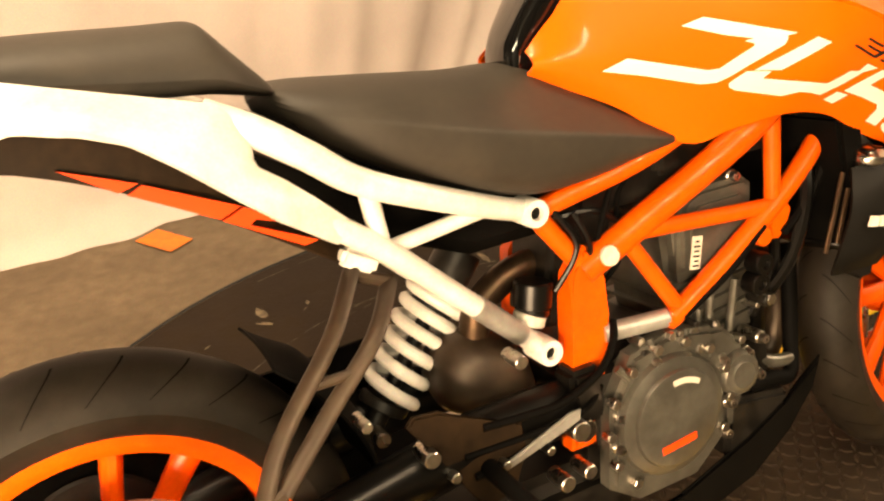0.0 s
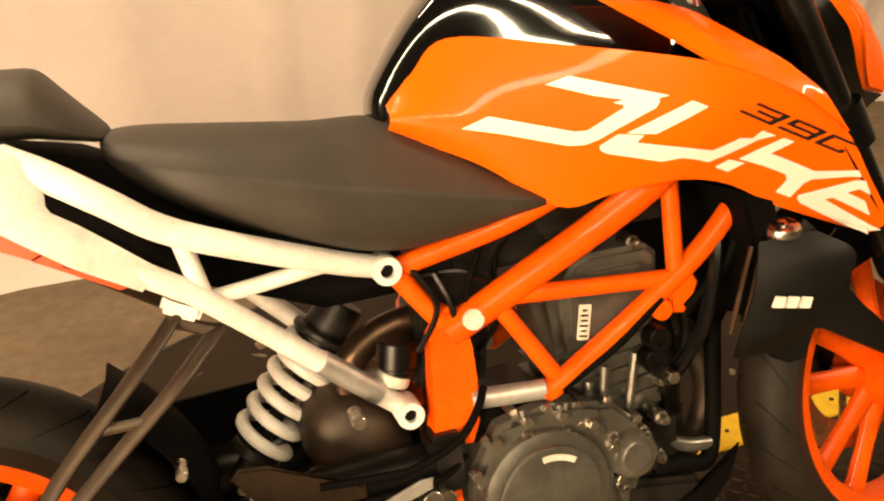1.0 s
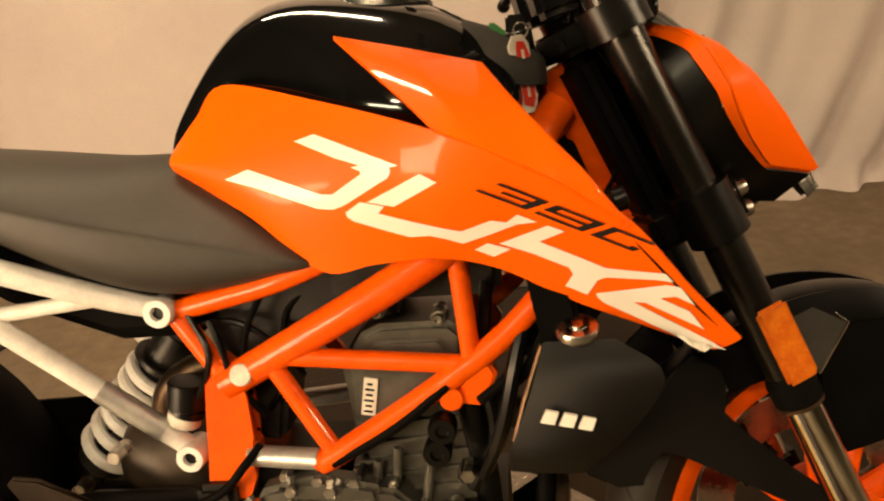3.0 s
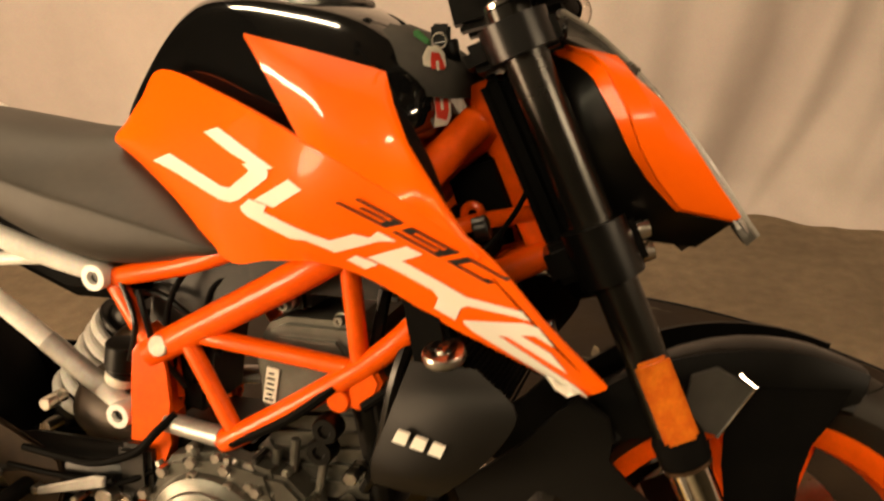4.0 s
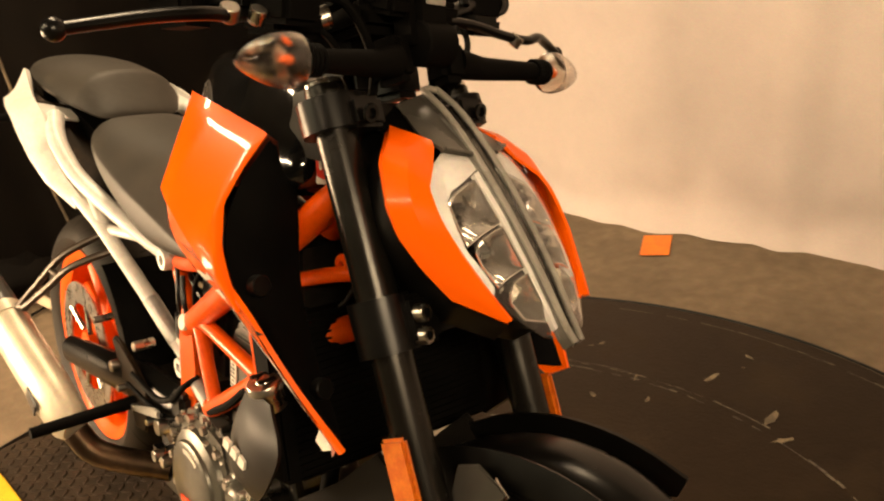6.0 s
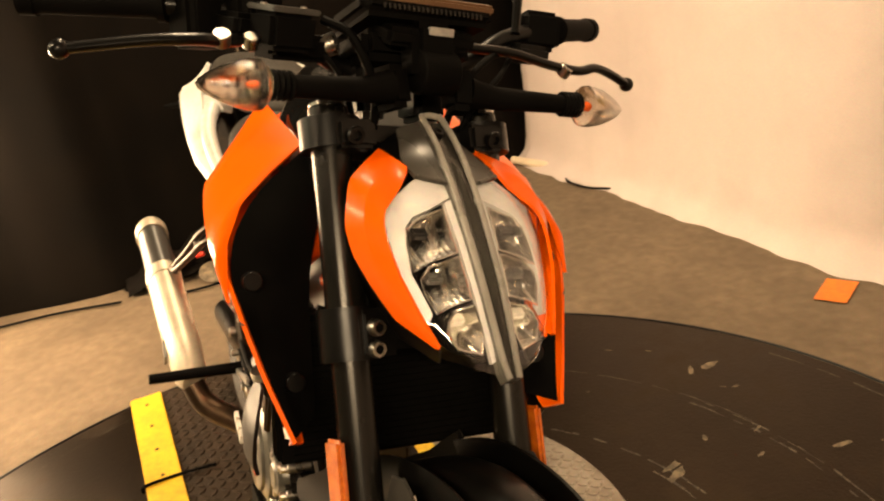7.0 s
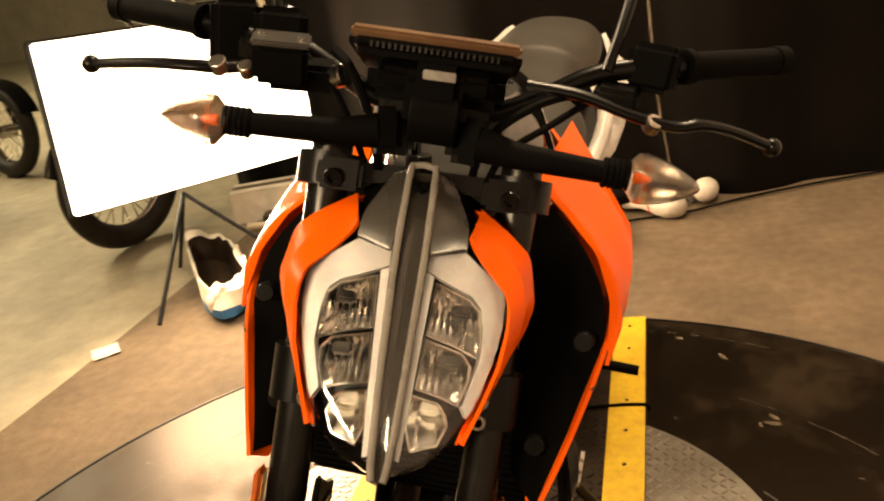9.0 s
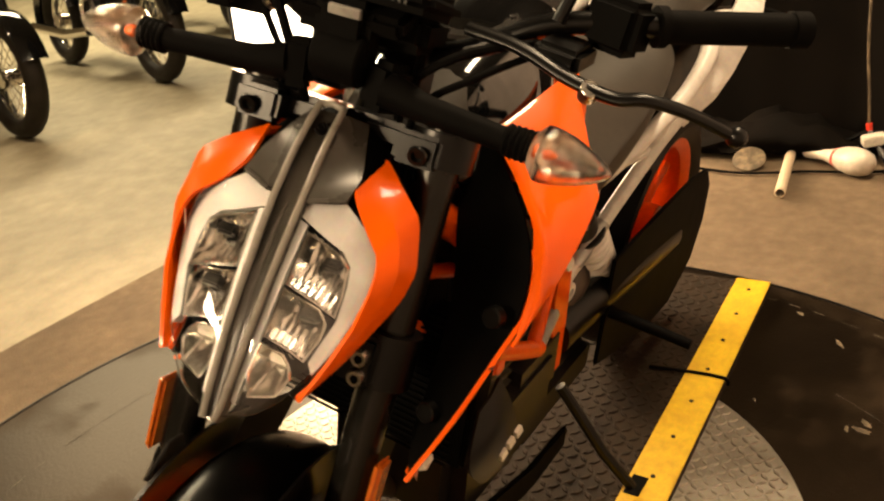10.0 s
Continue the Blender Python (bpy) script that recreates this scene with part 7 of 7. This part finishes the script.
PIN = material("chipped_white_lacquer", (0.72, 0.66, 0.57), 0.35, second=(0.62, 0.55, 0.46), scale=14, fine=200, bump=0.03)
floor_pin((-1.315, 0.268), (-1.150, 0.500), "white bowling pin with a red ring lying on the floor")
floor_pin((-1.50, 0.640), (-1.285, 0.575), "white bowling pin lying among the covers by the black cloth")
st = thing("pole_stand", "slim grey pole on three black feet before the black cloth", "stand")
bm = bmesh.new()
tube(bm, [(-1.36, 0.468, 0.03), (-1.362, 0.455, 0.20), (-1.37, 0.435, 0.42), (-1.39, 0.425, 1.0)], 0.0042, 10, smooth=3)
part("pole", bm, CHIP, st)
bm = bmesh.new()
box(bm, (-1.33, 0.485, 0.048), (0.05, 0.075, 0.034), pose(0, 0, 0, 8, 0, 20), bev=0.004)
part("foot_block", bm, LABEL, st, "pale taped block at the foot of the pole")
bm = bmesh.new()
cyl(bm, (-1.36, 0.466, 0.070), (-1.36, 0.464, 0.095), 0.011, seg=14)
part("collar", bm, RED, st, "red collar round the pole")
for k in range(3):
    bm = bmesh.new()
    a = radians(120 * k + 30)
    tube(bm, [(-1.36, 0.466, 0.07), (-1.36 + 0.09 * math.cos(a), 0.466 + 0.14 * math.sin(a), FLOOR + 0.015)], 0.009, 8)
    part("foot", bm, SATIN_BLACK, st, "black foot")
for pts in ([(-1.52, 1.45), (-1.44, 1.1), (-1.32, 0.75), (-1.20, 0.50), (-1.16, 0.30), (-1.10, 0.10), (-1.12, -0.10)], [(-1.20, -0.25), (-1.28, -0.50), (-1.32, -0.80), (-1.36, -1.0), (-1.20, -1.18)], [(-1.22, 1.72), (-1.10, 1.655), (-0.96, 1.66), (-0.86, 1.72)]):
    bm = bmesh.new()
    tube(bm, [(x, y, FLOOR + 0.011) for x, y in pts], 0.005, 8, smooth=8)
    tagged(part("power_cable", bm, PLASTIC), "black power cable lying along the foot of the cloth", "cable", "power cables")


# dark heap of stand covers at the foot of the black cloth
heap = thing("cloth_heap", "crumpled black covers heaped at the foot of the cloth", "cloth heap")
bm = bmesh.new()
rings = []
for k in range(15):
    u = k / 14
    cx, cyy = -1.33 - 0.06 * u, -0.22 + 0.72 * u
    hh = 0.02 + 0.075 * math.sin(math.pi * u) * (0.7 + 0.6 * noise.noise(Vector((u * 5, 3, 1))))
    rings.append([Vector((cx + 0.11 * math.cos(q) * (1 + 0.4 * noise.noise(Vector((u * 7, q, 2)))), cyy + 0.03 * noise.noise(Vector((u * 9, q, 5))), max(FLOOR + 0.006, FLOOR + hh * (0.9 + 0.9 * math.sin(q)) * (1 + 0.5 * noise.noise(Vector((u * 8, q * 1.5, 8))))))) for q in [2 * math.pi * j / 20 for j in range(20)]])
ringed(bm, rings)
part("cover", bm, BLACKOUT, heap, "crumpled black cover", sharp=60)
bm = bmesh.new()
lathe(bm, [(0.0, 0.006), (0.045, 0.006), (0.055, 0.003), (0.057, 0.0)], Matrix.Translation((-1.19, 0.105, 0.000)) @ Matrix.Rotation(radians(28), 4, "Y"), 24)
part("disc", bm, CHIP, heap, "dull brass-coloured disc")
bm = bmesh.new()
cyl(bm, (-1.22, 0.06, 0.07), (-1.21, 0.09, 0.075), 0.010, seg=12)
part("clip", bm, RED, heap, "small red clip")


def parked_bike(m, tint):
    """A parked cruiser, front wheel at its origin, facing +x."""
    b = thing("parked_motorcycle", "black parked motorcycle with spoked wheels on the concrete floor", "motorcycle", m, "parked motorcycles")
    for x, R in ((0.0, 0.32), (-1.42, 0.31)):
        c = Matrix.Translation((x, 0, R)) @ Y_AXIS
        bm = bmesh.new()
        torus(bm, R - 0.055, 0.055, c, 48, 12)
        part("tyre", bm, RUBBER, b)
        bm = bmesh.new()
        torus(bm, R - 0.10, 0.014, c, 48, 8)
        w = part("rim", bm, CHROME, b, "chrome rim")
        bm = bmesh.new()
        cyl(bm, c @ Vector((0, 0, -0.06)), c @ Vector((0, 0, 0.06)), 0.045, seg=20)
        part("hub", bm, CHROME, w)
        bm = bmesh.new()
        for k in range(28):
            a = 2 * math.pi * k / 28
            s = 0.04 if k % 2 else -0.04
            tube(bm, [c @ Vector((0.04 * math.cos(a + 0.6), 0.04 * math.sin(a + 0.6), s)), c @ Vector(((R - 0.105) * math.cos(a), (R - 0.105) * math.sin(a), 0))], 0.0028, 5)
        tagged(part("wheel_spoke", bm, CHROME, w), kind="stuff")
    for s in (-1, 1):
        bm = bmesh.new()
        tube(bm, [(0.0, s * 0.10, 0.32), (-0.20, s * 0.10, 0.78), (-0.26, s * 0.10, 0.92)], [0.026, 0.024, 0.02], 12)
        part("fork_leg", bm, SATIN_BLACK, b)
        bm = bmesh.new()
        box(bm, (-0.085, s * 0.13, 0.50), (0.03, 0.008, 0.07), pose(0, 0, 0, 0, -23, 0), bev=0.003)
        part("reflector", bm, STICKER, b, "orange side reflector")
        bm = bmesh.new()
        tube(bm, [(-0.30, s * 0.05, 0.95), (-0.30, s * 0.18, 1.06), (-0.42, s * 0.40, 1.08)], 0.012, 10, smooth=4)
        part("handlebar", bm, CHROME, b)
        bm = bmesh.new()
        tube(bm, [(-0.62, s * 0.16, 0.30), (-0.95, s * 0.18, 0.26), (-1.5, s * 0.20, 0.28)], 0.034, 12)
        part("exhaust", bm, CHROME, b, "chrome exhaust pipe")
    bm = bmesh.new()
    lathe(bm, [(0, 0.10), (0.05, 0.09), (0.085, 0.04), (0.09, 0.0), (0.08, -0.01), (0, -0.012)], Matrix.Translation((-0.17, 0, 0.88)) @ Matrix.Rotation(radians(-90), 4, "Y"), 24)
    part("headlamp", bm, CHROME, b, "round chrome headlamp")
    bm = bmesh.new()
    rings = [[Vector((x, w * math.cos(q), z + h * math.sin(q))) for q in [2 * math.pi * k / 18 for k in range(18)]] for x, z, w, h in ((-0.30, 0.80, 0.05, 0.05), (-0.40, 0.82, 0.12, 0.10), (-0.60, 0.80, 0.14, 0.11), (-0.78, 0.76, 0.08, 0.06))]
    ringed(bm, rings)
    part("tank", bm, tint, b, "glossy fuel tank", sharp=60)
    bm = bmesh.new()
    rings = [[Vector((x, w * math.cos(q), z + h * math.sin(q))) for q in [2 * math.pi * k / 16 for k in range(16)]] for x, z, w, h in ((-0.72, 0.72, 0.08, 0.03), (-0.95, 0.68, 0.14, 0.05), (-1.15, 0.72, 0.13, 0.05), (-1.50, 0.76, 0.09, 0.04))]
    ringed(bm, rings)
    part("seat", bm, SEAT, b, "black seat", sharp=60)
    bm = bmesh.new()
    box(bm, (-0.62, 0, 0.42), (0.42, 0.26, 0.30), bev=0.05)
    cyl(bm, (-0.52, 0, 0.50), (-0.40, 0, 0.72), 0.085, seg=20)
    cyl(bm, (-0.66, 0, 0.50), (-0.80, 0, 0.70), 0.085, seg=20)
    part("engine", bm, DARK, b)
    bm = bmesh.new()
    torus(bm, 0.10, 0.02, Matrix.Translation((-0.60, -0.15, 0.42)) @ Y_AXIS, 24, 8)
    part("engine_cover", bm, CHROME, b)
    bm = bmesh.new()
    lathe(bm, [(0.345, -0.07), (0.36, -0.03), (0.36, 0.03), (0.345, 0.07)], Matrix.Translation((0, 0, 0.32)) @ Y_AXIS, 20, 20, 150)
    bmesh.ops.solidify(bm, geom=list(bm.faces), thickness=0.004)
    part("front_mudguard", bm, GLOSS_BLACK, b)
    bm = bmesh.new()
    lathe(bm, [(0.34, -0.09), (0.365, -0.04), (0.365, 0.04), (0.34, 0.09)], Matrix.Translation((-1.42, 0, 0.31)) @ Y_AXIS, 20, 20, 190)
    bmesh.ops.solidify(bm, geom=list(bm.faces), thickness=0.004)
    part("rear_mudguard", bm, GLOSS_BLACK, b)
    return b


first = parked_bike(pose(-1.88, -3.64, FLOOR, -6, 0, 75), GLOSS_BLACK)
copy_thing(first, pose(-0.82, -3.58, FLOOR, -6, 0, 80))
copy_thing(first, pose(-3.0, -3.95, FLOOR, -6, 0, 72))
copy_thing(first, pose(-1.40, -2.02, FLOOR, -6, 0, -20))
copy_thing(first, pose(-4.2, -7.2, FLOOR, -6, 0, 20))
